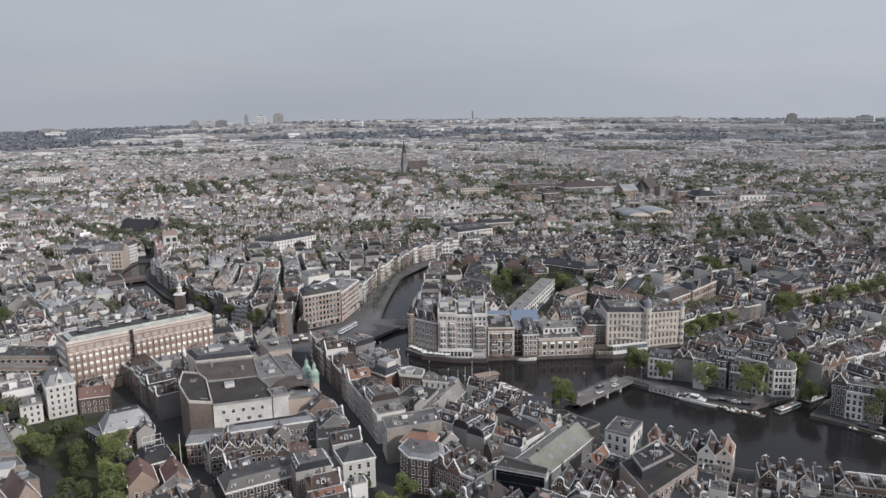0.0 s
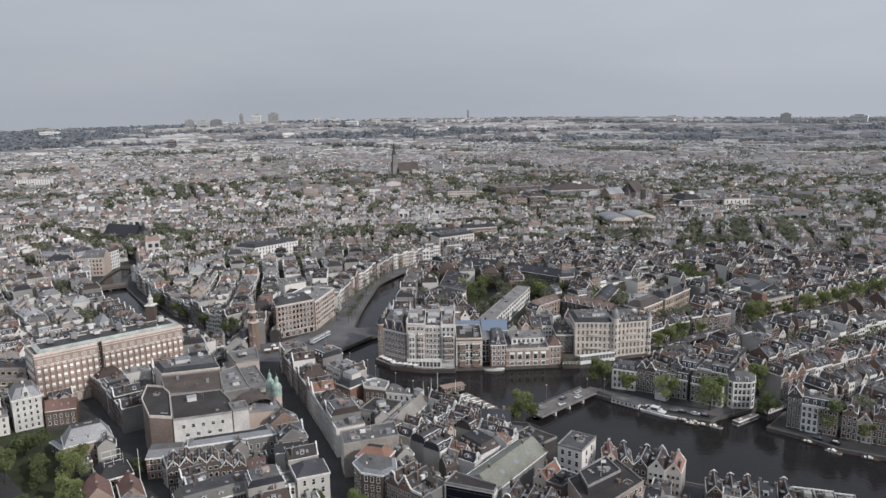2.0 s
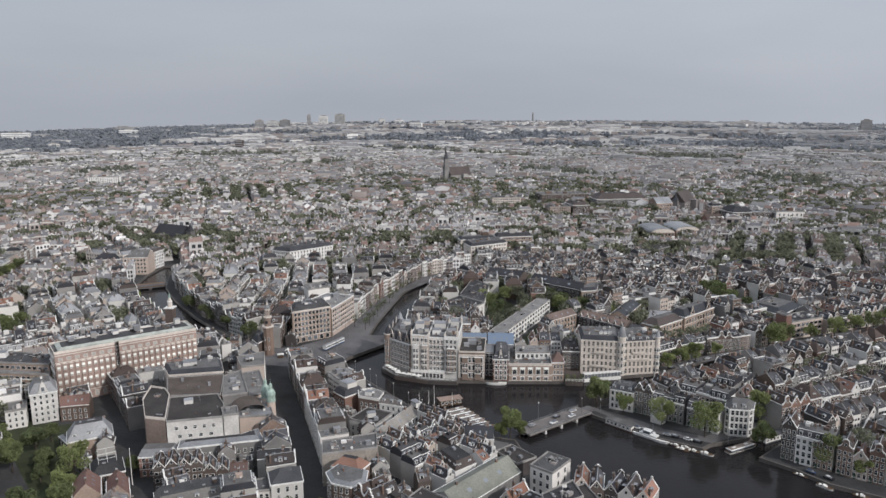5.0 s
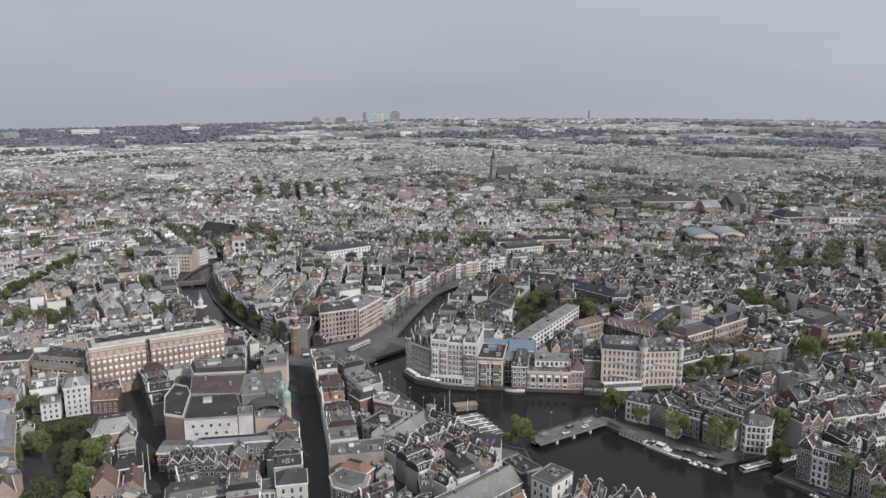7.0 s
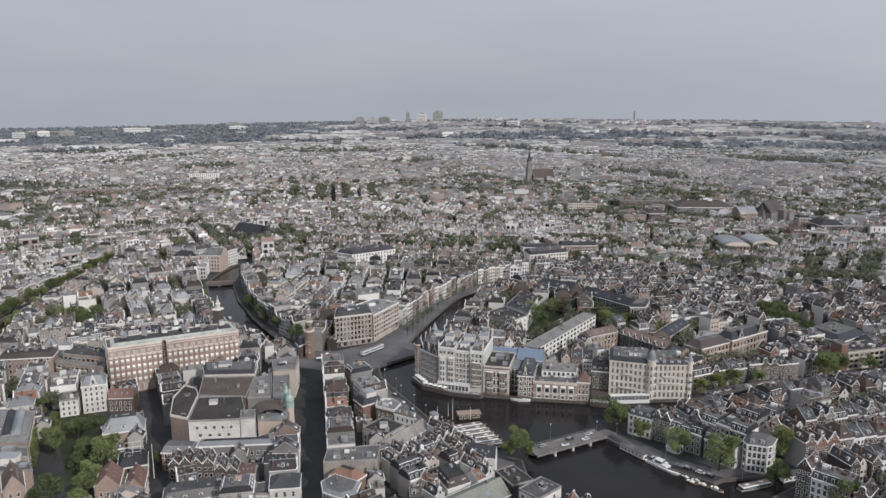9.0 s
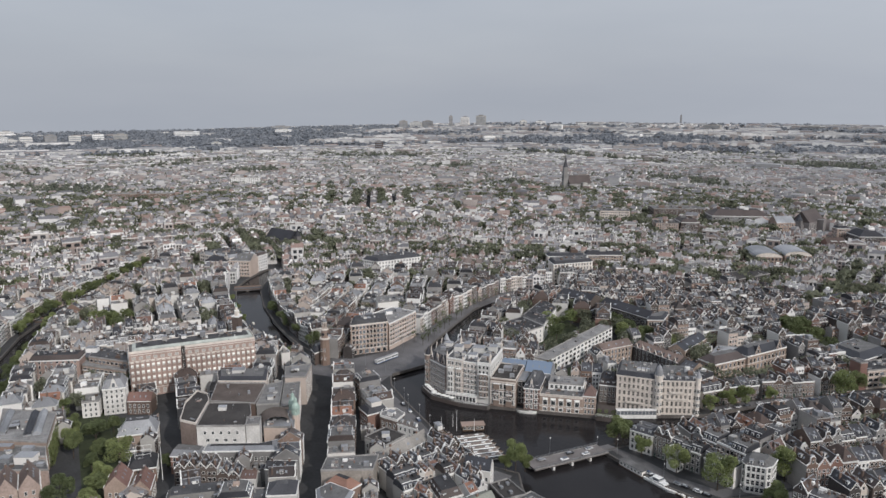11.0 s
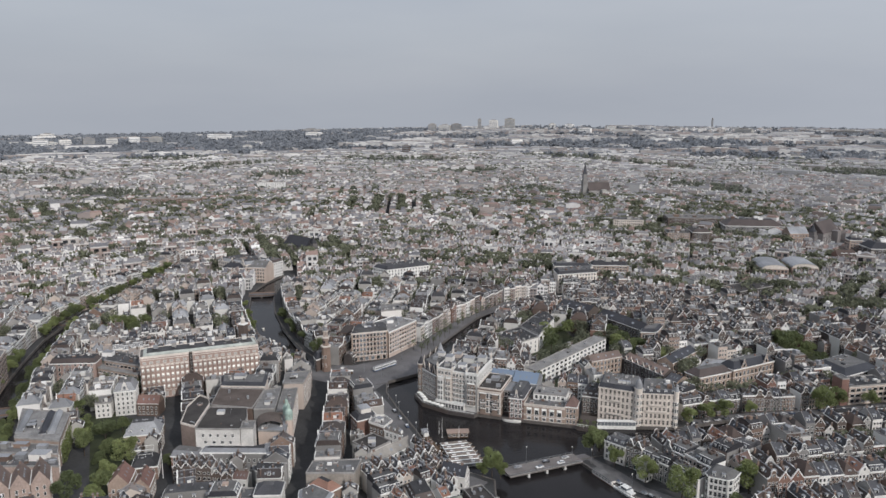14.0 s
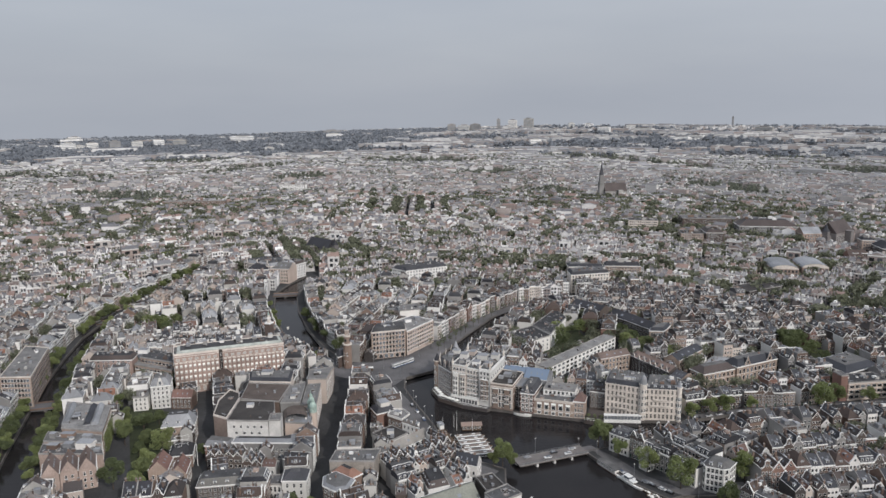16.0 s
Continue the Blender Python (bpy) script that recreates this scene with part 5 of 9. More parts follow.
# the cream stone hotel
D = dict(glass=GLASS_MID, trim=0.26, win_frame=STONE_CREAM, cornice=STONE_CREAM, band_mat=STONE_CREAM)
ob = block("stone_hotel_left_wing", "cream stone hotel wing with rows of tall windows", "hotel", [(97, 415), (119, 413.5), (121, 436), (97, 436)], 21.3, STONE_CREAM, ("mansard", 2.6, 1.6), SLATE,
      facades=[(0, 8, 5, 1.4, 4.05, 1.25, 2.8, 0.8), (3, 4, 5, 1.6, 3.95, 1.3, 2.4, 2.0)], bands=[(5.3, 0.35), (9.5, 0.3), (13.7, 0.3), (18.0, 0.3)], **D)
pilasters(ob, (97, 415), (119, 413.5), 8, 5.4, 20.2, 0.55, STONE_CREAM)
ob = block("stone_hotel_right_wing", "cream stone hotel wing with balconies and tall windows", "hotel", [(121.5, 413.8), (142.5, 418.5), (139, 440), (121.2, 436)], 21, STONE_CREAM, ("mansard", 2.0, 1.4), SLATE,
      facades=[(0, 8, 5, 1.4, 4.0, 1.2, 2.8, 0.8), (1, 5, 5, 1.6, 3.95, 1.3, 2.4, 1.0)], bands=[(5.3, 0.35), (9.4, 0.3), (13.5, 0.3), (17.6, 0.3)], **D)
pilasters(ob, (121.5, 413.8), (142.5, 418.5), 8, 5.4, 20.0, 0.55, STONE_CREAM)
round_tower("stone_hotel_dome_tower", "cream stone corner tower with a small dark dome", 120.6, 413.9, 2.3, 23.5, STONE_CREAM, 7.0, ZINC, floors=5, fh=4.2)
round_tower("stone_hotel_end_turret", "thin stone end turret with a pointed cap", 142.2, 418.6, 1.5, 22.5, STONE_CREAM, 5.0, ZINC, dome=False, floors=4, fh=4.2)
dormers(ob, ((121.5, 413.8), (142.5, 418.5)), 5, 21.0, 0.5)
for x0, x1, y0, y1, z in ((103, 112.5, 414.5, 413.9, 5.6), (125, 137, 414.6, 417.3, 9.7), (127, 134, 415.0, 416.6, 13.8), (104.5, 111, 414.4, 414.0, 13.9)):
    bal = tagged(new("balcony"), "cream stone balcony with a low balustrade on the hotel front", "balcony", "hotel balconies")
    bal.matrix_basis = pose(x0, y0, z, 0, 0, math.degrees(math.atan2(y1 - y0, x1 - x0)))
    w = math.hypot(x1 - x0, y1 - y0)
    part("slab", Build().box(0, -1.1, -0.3, w, 0.02, 0, STONE_CREAM, True), bal)
    part("balustrade", Build().box(0, -1.1, 0, w, -0.95, 0.9, STONE_CREAM), bal)
for i in range(3):
    roof_box(109 + i * 2.6, 419, 23.9, 2.0, 1.6, 1.5, -4, PLASTER_WHITE, "rooftop_hatch", "small white roof hatch on the slate roof")

# ---- corner of the shopping street and the square ----
block("department_corner_building", "brown brick corner building with rows of windows", "building", [(-92, 456), (-70, 473), (-78, 488), (-98, 474)], 22.5, LBROWN, ("mansard", 2.5, 2.5), BITUMEN,
      facades=[(0, 10, 5, 4.5, 3.6, 1.7, 2.3, 0.8), (3, 6, 5, 4.5, 3.6, 1.6, 2.3, 0.8), (0, 6, 1, 0.5, 3, 2.6, 2.8, 0.6)], bands=[(4.0, 0.4), (21.4, 0.5)], cornice=STONE_CREAM, band_mat=STONE_CREAM)
block("department_side_building", "pale long shop building on the boulevard", "building", [(-69.5, 474), (-62, 512), (-84, 518), (-99, 476), (-78.2, 489)], 20, PLASTER_CREAM, ("flat", 0, 0), GRAVEL,
      facades=[(0, 11, 5, 3.6, 3.3, 1.8, 1.8, 0.8)], bands=[(3.2, 0.4), (6.6, 0.25), (9.9, 0.25), (13.2, 0.25)], cornice=WHITE_WOOD)
for x, y, m in ((-85, 470, ZINC), (-80, 500, PLASTER_WHITE), (-75, 508, ZINC), (-88, 480, PLASTER_GREY)):
    roof_box(x, y, 22.5 if y < 485 else 20, 5, 4, 2.4, 38, m)

mint = thing("mint_tower", "slender brick clock tower with a pale open spire", "tower")
mint.location = (-101.5, 434, 0)
part("base", Build().cone(0, 0, 3.5, 0, 3.2, 18.5, BRICK_BROWN, 8), mint)
part("gallery", Build().cone(0, 0, 3.8, 18.5, 3.8, 19.4, STONE_CREAM, 8), mint)
part("clock_stage", Build().cone(0, 0, 2.4, 19.4, 2.3, 25, BRICK_SAND, 8).cone(0, 0, 2.9, 25, 2.7, 25.7, STONE_CREAM, 8), mint)
q = Build()
for i in range(8):
    c, s_ = math.cos(i * math.pi / 4), math.sin(i * math.pi / 4)
    part("column", Build().box(1.5 * c - 0.22, 1.5 * s_ - 0.22, 25.7, 1.5 * c + 0.22, 1.5 * s_ + 0.22, 30, PLASTER_CREAM), mint)
part("lantern", q.cone(0, 0, 2.0, 30, 1.9, 30.6, STONE_CREAM, 8), mint)
part("bulb", Build().cone(0, 0, 1.6, 30.6, 1.8, 31.5, ZINC, 8, False).cone(0, 0, 1.8, 31.5, 0.7, 33.3, ZINC, 8, False).cone(0, 0, 0.7, 33.3, 0.6, 35, PLASTER_CREAM, 8, False).cone(0, 0, 0.8, 35, 0.05, 38.5, ZINC, 8, False), mint)
for a in (-90, 0, 180):
    o = part("clock_face", Build().cone(0, 0, 1.0, 0, 1.0, 0.12, SLATE, 14), mint)
    c, s_ = math.cos(radians(a)), math.sin(radians(a))
    o.matrix_basis = pose(2.32 * c, 2.32 * s_, 22.2, 90, 0, a + 90)
for k, a in enumerate((-67.5, -112.5, -67.5, -112.5)):
    o = part("window", win(0.8, 2.2), mint)
    c, s_ = math.cos(radians(a)), math.sin(radians(a))
    o.matrix_basis = pose(3.12 * c, 3.12 * s_, 4 + 6 * (k // 2), 0, 0, a + 90)
bell = thing("bell_tower", "small brick bell tower with a white cupola", "tower")
bell.location = (-154, 409, 0)
part("shaft", Build().box(-2.4, -2.4, 0, 2.4, 2.4, 37, BRICK_BROWN), bell)
part("cornice", Build().box(-2.8, -2.8, 37, 2.8, 2.8, 37.7, WHITE_WOOD, True), bell)
part("belfry", Build().cone(0, 0, 1.5, 37.7, 1.4, 41, STONE_CREAM, 8).cone(0, 0, 1.8, 41, 1.6, 41.5, WHITE_WOOD, 8), bell)
part("cupola", Build().cone(0, 0, 1.1, 41.5, 0.8, 43.5, STONE_CREAM, 8, False).cone(0, 0, 0.8, 43.5, 0.05, 47, COPPER, 8, False), bell)
KEEP.append([(-108, 428), (-96, 428), (-96, 440), (-108, 440)])
block("guard_house", "low stone gatehouse beside the brick tower", "building", [(-113, 436), (-107, 429), (-104, 440), (-110, 446)], 9, BRICK_BROWN, ("mansard", 4, 2), SLATE, facades=[(0, 3, 2, 1.2, 3.6, 1.1, 2.0, 0.5)])

# ---- the long brick hotel ----
LB = mat("pink_brown_brick", [(0.355, 0.264, 0.232)], 0.85)
BAY_STONE = mat("pinkish_bay_stone", [(0.35, 0.265, 0.228)], 0.85)


def hotel_bays(ob, p, q, count, z0, floors, fh):
    """Columns of shallow bay windows, each under a small pediment."""
    p, q = Vector(p) - ob.location.xy, Vector(q) - ob.location.xy
    d = (q - p).normalized()
    rz, top = math.degrees(math.atan2(d.y, d.x)), z0 + floors * fh
    for j in range(count):
        s = p + (q - p) * (j + 0.5) / count
        b = Build().loft([(-1.05, 0.02), (-0.75, -0.6), (0.75, -0.6), (1.05, 0.02)], z0 - 0.6, [(-1.05, 0.02), (-0.75, -0.6), (0.75, -0.6), (1.05, 0.02)], top - 0.3, BAY_STONE, STONE_CREAM)
        b.add([(-1.3, -0.7, top - 0.3), (1.3, -0.7, top - 0.3), (0, -0.7, top + 0.8), (-1.3, 0, top - 0.3), (1.3, 0, top - 0.3), (0, 0, top + 0.8)], [(0, 1, 2), (0, 2, 5, 3), (2, 1, 4, 5), (1, 0, 3, 4)], STONE_CREAM)
        bay = part("bay_window", b, ob, "pinkish stone bay with stacked windows")
        bay.matrix_basis = pose(s.x, s.y, 0, 0, 0, rz)
        for i in range(floors):
            o = part("window", win(1.25, 1.9, STONE_CREAM, GLASS_WHITE, 0.2), bay)
            o.location = (0, -0.61, z0 + i * fh + 0.7)
            part("awning", awning(1.3, 1.9, 0.45), o, "white canvas awning")



PALE_COPPER = mat("pale_copper_sheet", [(0.40, 0.42, 0.385)], 0.6, big=0.2)
LONG = dict(glass=GLASS_WHITE, bands=[(5.0, 0.6), (23.0, 0.5), (27.0, 0.5)], band_mat=STONE_CREAM, cornice=STONE_CREAM, parapet=1.1, win_frame=STONE_CREAM, trim=0.16, blind=0.5)
ob = block("long_brick_hotel_west", "pink-brown brick hotel wing with many pale windows", "hotel", [(-188, 344), (-165.2, 363.6), (-178.2, 378.6), (-201, 359)], 28.5, LB, ("flat", 0, 0), GRAVEL,
      facades=[(0, 7, 1, 24.2, 3, 2.0, 1.6, 0.6), (0, 7, 1, 1.2, 3, 1.7, 3.0, 0.8), (3, 5, 5, 6.4, 4.4, 1.6, 2.4, 1.5)], **LONG)
pilasters(ob, (-188, 344), (-165.2, 363.6), 10, 5.6, 22.4, 0.45, LB)
hotel_bays(ob, (-188, 344), (-165.2, 363.6), 10, 6.2, 4, 4.1)
ob = block("long_brick_hotel_east", "long pink-brown brick hotel with many pale windows", "hotel", [(-163.4, 365.2), (-131, 393), (-144, 408), (-176.4, 380.2)], 28.5, LB, ("flat", 0, 0), GRAVEL,
      facades=[(0, 10, 1, 24.2, 3, 2.0, 1.6, 0.6), (0, 10, 1, 1.2, 3, 1.7, 3.0, 0.8), (1, 5, 6, 2.0, 4.4, 1.6, 2.4, 1.5)], **LONG)
pilasters(ob, (-163.4, 365.2), (-131, 393), 14, 5.6, 22.4, 0.45, LB)
hotel_bays(ob, (-163.4, 365.2), (-131, 393), 14, 6.2, 4, 4.1)
block("long_hotel_recess", "narrow recessed brick bay between two hotel wings", "hotel", [(-166.6, 366), (-165, 367.5), (-177.5, 379.4), (-179, 378)], 28.5, BRICK_DARK, ("flat", 0, 0), GRAVEL, facades=[(0, 1, 6, 2.0, 4.4, 1.0, 2.4, 0.2)])
block("hotel_top_storey", "set-back top storey under a pale green copper edge", "penthouse", [(-187.5, 347), (-133, 393.8), (-143, 404.5), (-197, 358.5)], 1.0, LB, ("mansard", 1.0, 1.9), PALE_COPPER, z0=28.6,
      keep=False, cornice=PALE_COPPER)
for k in range(6):
    s = 0.1 + 0.16 * k
    roof_box(-192 + 54 * s, 353 + 46.5 * s, 31.6, 3, 3, 1.8 + (k % 2), 41, (ZINC, CONCRETE, PLASTER_WHITE)[k % 3])
block("brick_corner_wing", "pinkish brick corner building by the canal", "building", [(-262, 340), (-234, 352), (-239.5, 363), (-267.5, 351)], 17.5, LB, ("mansard", 3, 1.5), SLATE,
      facades=[(0, 8, 5, 1.5, 3.5, 1.3, 2.1, 0.8), (3, 6, 5, 1.5, 3.5, 1.3, 2.1, 0.8)], bands=[(5.0, 0.3)])
block("stepped_office", "low grey-brown office with long terraces", "building", [(-232, 352), (-197, 351), (-205, 372), (-243, 377)], 14, LBROWN, ("flat", 0, 0), GRAVEL, facades=[(0, 10, 4, 1.2, 3.2, 2.2, 1.6, 0.6)], bands=[(4.0, 0.7), (7.3, 0.7), (10.5, 0.7)])
block("office_penthouse", "set-back top of the terraced office", "building", [(-231, 357), (-200, 356), (-206, 371), (-241, 375)], 4, LBROWN, ("flat", 0, 0), BITUMEN, z0=14, facades=[(0, 9, 1, 0.8, 3.2, 2.2, 1.6, 0.6)], keep=False)
roof_box(-236, 366, 18, 7, 5, 3.0, 20, PLASTER_WHITE, label="white plant room on an office roof")

# ---- cinema block between the two streets ----
PLASTER_DULL = mat("weathered_white_plaster", [(0.58, 0.565, 0.54), (0.62, 0.605, 0.58)], 0.8, vary=(0.75, 1.08), big=0.15, grain=(0.9, 1.08))
PALE_BRICK = mat("pale_pink_brick", [(0.215, 0.168, 0.146), (0.19, 0.15, 0.13)], 0.85)
block("cinema_hall", "large white-walled cinema hall with a dark flat roof", "cinema", [(-95.5, 281.5), (-73, 289), (-77.5, 302), (-86, 314.5), (-106.5, 308)], 21.5, PLASTER_DULL, ("flat", 0, 0), BITUMEN_DARK,
      facades=[(0, 5, 1, 17.3, 3, 1.3, 1.5, 2.0), (0, 4, 1, 13.5, 3, 1.6, 1.4, 3.0)], cornice=CONCRETE)
block("cinema_side_hall", "dark-roofed cinema side hall with a curved brick front", "cinema", [(-106, 283), (-96, 281.6), (-107, 308.5), (-113, 316), (-121, 318), (-117, 302)], 22.5, PALE_BRICK, ("flat", 0, 0), BITUMEN_DARK, cornice=STONE_CREAM, parapet=0.9)
BROWN_ROOF = mat("brown_felt_roof", [(0.105, 0.085, 0.075)], 0.9, big=0.12)
block("cinema_rear_hall", "brick theatre hall with a brown felt roof", "theatre", [(-111.5, 315.5), (-86.5, 320), (-96, 347), (-123, 339)], 19, BRICK_BROWN, ("flat", 0, 0), BROWN_ROOF)
block("theatre_stage_house", "sand-coloured stage house with an attic of small windows", "theatre", [(-122.5, 340), (-96.5, 348), (-104, 363), (-131, 352)], 20.5, PLASTER_CREAM, ("mansard", 2.2, 1.5), SLATE,
      facades=[(0, 12, 1, 18.4, 2, 0.8, 1.1, 1.0)], cornice=STONE_CREAM)
block("cream_corner_block", "cream blank-walled building at the street corner", "building", [(-92, 362), (-81, 367), (-88, 388), (-101, 378)], 17.5, PLASTER_CREAM, ("flat", 0, 0), GRAVEL, facades=[(1, 6, 4, 1.5, 3.8, 1.2, 1.9, 0.8)])
block("grey_roof_shop", "shop building with a pale flat roof", "building", [(-86, 320.5), (-75, 325.5), (-90, 356), (-96, 347)], 18, PLASTER_GREY, ("flat", 0, 0), GRAVEL, facades=[(1, 10, 4, 1.5, 3.5, 1.2, 1.9, 0.8)])
block("white_stair_tower", "plain white stair tower beside the cinema hall", "building", [(-72.5, 289), (-66.5, 291.5), (-70.5, 300), (-76.8, 297)], 22, PLASTER_DULL, ("flat", 0, 0), GRAVEL)
block("striped_shop", "beige shop building with white roof fences", "building", [(-74.5, 326), (-66.8, 331), (-82, 362), (-89.5, 357)], 16, PLASTER_CREAM, ("flat", 0, 0), GRAVEL, facades=[(1, 9, 4, 1.5, 3.4, 1.2, 1.9, 0.8)])
ob = block("art_deco_cinema", "beige cinema with rounded hall and green copper towers", "cinema", [(-70, 301), (-55, 305), (-65, 325), (-79, 318)], 16, PLASTER_CREAM, ("flat", 0, 0), ZINC, facades=[(1, 4, 4, 2, 3.4, 1.2, 2.2, 0.8)])
q = Build()
for i in range(8):
    a0, a1 = math.pi * i / 8, math.pi * (i + 1) / 8
    q.add([(-7 * math.cos(a0), -6, 16 + 4 * math.sin(a0)), (-7 * math.cos(a1), -6, 16 + 4 * math.sin(a1)), (-7 * math.cos(a1), 7, 16 + 4 * math.sin(a1)), (-7 * math.cos(a0), 7, 16 + 4 * math.sin(a0))], [(3, 2, 1, 0)], BROWN_ROOF)
o = part("vault", q, ob)
o.matrix_basis = pose(-2, -1, 0, 0, 0, 34)
for x, y, h in ((-59.6, 315.5, 21.5), (-64.0, 320.5, 21.5)):
    t = thing("copper_dome_tower", "beige cinema tower with a green copper bulb dome", "tower", "copper towers")
    t.location = (x, y, 0)
    part("shaft", Build().cone(0, 0, 2.2, 0, 2.05, h - 3, PLASTER_CREAM, 8), t)
    q = Build()
    for (r0, z0), (r1, z1) in zip(*(lambda p: (p, p[1:]))([(2.25, -3), (2.1, -0.6), (2.3, 0.6), (1.9, 1.9), (1.1, 3.0), (0.9, 3.6), (0.9, 4.8), (0.7, 5.5), (0.12, 6.2), (0.05, 8.0)])):
        q.cone(0, 0, r0, h + z0, r1, h + z1, COPPER, 10, False)
    part("dome", q, t)
block("low_zinc_roof_shop", "low shop row under a pale zinc roof", "building", [(-88, 275.2), (-54, 287), (-60, 297), (-66, 290.6), (-90, 282.4)], 12.5, PLASTER_GREY, ("mansard", 1.4, 2.5), ZINC, facades=[(0, 12, 2, 4, 3.3, 1.2, 1.8, 0.8)])
for x, y, z, w, m in ((-95, 303, 21.5, 4.0, PLASTER_WHITE), (-97, 331, 19, 1.2, ZINC), (-113, 335, 19, 1.2, ZINC), (-88, 340, 18, 3, ZINC), (-92, 375, 17.5, 4, PLASTER_WHITE), (-83, 330, 18, 3, PLASTER_WHITE), (-116, 351, 22.7, 7, PLASTER_WHITE)):
    roof_box(x, y, z, w, w * 0.8, 1.8, 24, m)
block("red_brick_corner_house", "red brick street corner house with a pale mansard", "house", [(-104, 271.5), (-89, 274.5), (-90.6, 281.6), (-105.6, 279.5)], 9.5, BRICK_RED, ("mansard", 3, 1.2), ZINC, facades=[(0, 5, 3, 0.9, 3.0, 1.2, 1.9, 0.5), (3, 3, 3, 0.9, 3.0, 1.2, 1.9, 0.5)], bands=[(3.6, 0.25), (6.6, 0.25)])
block("grey_back_shed", "grey-green clad shed with a shallow roof", "shed", [(-50, 268), (-37, 271.5), (-39.5, 280), (-52.5, 276.5)], 12.5, PLASTER_GREY, ("gable", 2.2, 0), BITUMEN, facades=[(0, 2, 1, 9, 3, 1.0, 1.2, 2)])
block("white_house_with_orange_roof", "small white house with a bright orange tile roof", "house", [(-60.5, 264), (-53.5, 266), (-55.5, 273), (-62.5, 271)], 8, PLASTER_WHITE, ("gable", 3, 0), TILE_RED, facades=[(0, 3, 2, 1.2, 3.2, 1.0, 1.6, 0.5)])
ob = block("terrace_of_flats", "long dark brick terrace with white windows and weathered grey mansard", "house", [(-76, 231), (-50, 246), (-56, 257), (-82, 242)], 10.5, BRICK_DARK, ("mansard", 3.2, 2.2), mat("weathered_grey_slates", [(0.155, 0.15, 0.14)], 0.7, fine=2.0),
           facades=[(0, 12, 3, 1.0, 3.2, 1.15, 2.0, 0.5), (1, 4, 3, 1.0, 3.2, 1.1, 2.0, 0.5)])
dormers(ob, ((-76, 231), (-50, 246)), 5, 10.8)
block("white_square_house", "white corner house with a dark hipped roof", "house", [(-37.5, 248.5), (-26, 253), (-30.5, 264), (-42, 258.5)], 12.3, PLASTER_WHITE, ("mansard", 3.0, 3.8), SLATE,
      facades=[(0, 3, 3, 1.2, 3.7, 1.1, 2.1, 1.0), (1, 3, 3, 1.2, 3.7, 1.1, 2.1, 1.0), (3, 3, 3, 1.2, 3.7, 1.1, 2.1, 1.0)], keep=True)
block("white_square_house_wing", "white wing with tall windows beside the corner house", "house", [(-49.5, 246.5), (-38, 249.5), (-42.5, 258.5), (-53, 254)], 9.5, PLASTER_WHITE, ("flat", 0, 0), BITUMEN, facades=[(0, 5, 2, 1.6, 4.0, 1.2, 2.6, 0.5)])

# ---- blocks between the street and the river ----
block("round_corner_house", "dark brick rounded corner house with a zinc roof", "house", [(-17, 255), (-13, 247.5), (-5, 245), (0, 249), (-1, 258), (-14, 262)], 15, BRICK_BROWN, ("mansard", 1.2, 1.5), ZINC,
      facades=[(i, k, 4, 1.2, 3.5, 1.1, 2.1, 0.5) for i, k in ((0, 3), (1, 3), (2, 2), (5, 3))])
block("blank_wall_building", "plain sand-coloured building with a long flat roof", "building", [(-23, 271), (-1, 279), (-4, 293), (-26, 283)], 14.5, mat("grey_sand_render", [(0.35, 0.31, 0.275), (0.31, 0.28, 0.25)], 0.85, big=0.2, vary=(0.75, 1.1)), ("flat", 0, 0), BITUMEN, facades=[(3, 5, 4, 1.2, 3.3, 1.2, 1.9, 0.6)])
block("warehouse_hall", "large hall with a pale green-grey pitched roof", "hall", [(36.5, 239.5), (60, 271), (49, 282.5), (25, 251)], 10.5, PLASTER_GREY, ("gable", 4.3, 0), mat("grey_green_roof", [(0.20, 0.205, 0.175)], 0.8, big=0.1))
block("white_house_by_hall", "tall white house with dark windows and flat roof", "house", [(63.5, 267), (72, 261), (80, 273), (71, 279)], 15.5, PLASTER_WHITE, ("flat", 0, 0), BITUMEN,
      facades=[(0, 3, 4, 1.2, 3.6, 1.3, 2.1, 0.6), (1, 2, 4, 1.2, 3.6, 1.3, 2.1, 2.0)])
block("office_on_square", "flat-roofed office with rows of windows", "building", [(67, 217), (90, 238), (84, 255), (63, 240)], 15, BRICK_SAND, ("flat", 0, 0), BITUMEN_DARK,
      facades=[(0, 10, 4, 1.4, 3.5, 1.4, 1.9, 0.8), (1, 6, 4, 1.4, 3.5, 1.2, 1.9, 0.8)])
block("office_penthouse", "set-back penthouse on a flat office roof", "penthouse", [(68, 229), (82, 240), (79, 251), (67, 240)], 3.2, SLATE, ("flat", 0, 0), BITUMEN, z0=15, keep=False)
ob = block("glass_fronted_theatre", "white-framed building with a large dark glass front", "building", [(18, 238.5), (35.5, 231.5), (37, 236), (22, 246)], 15.2, PLASTER_WHITE, ("flat", 0, 0), BITUMEN_DARK)
q = Build().box(0.7, -0.25, 2, 18.2, 0, 14.4, GLASS_DARK)
for i in range(4):
    q.box(0.7, -0.3, 4.5 + i * 3.0, 18.2, -0.25, 4.56 + i * 3.0, STEEL)
o = part("glass_front", q, ob)
o.matrix_basis = pose(18 - ob.location.x, 238.5 - ob.location.y, 0, 0, 0, math.degrees(math.atan2(-7, 17.5)))

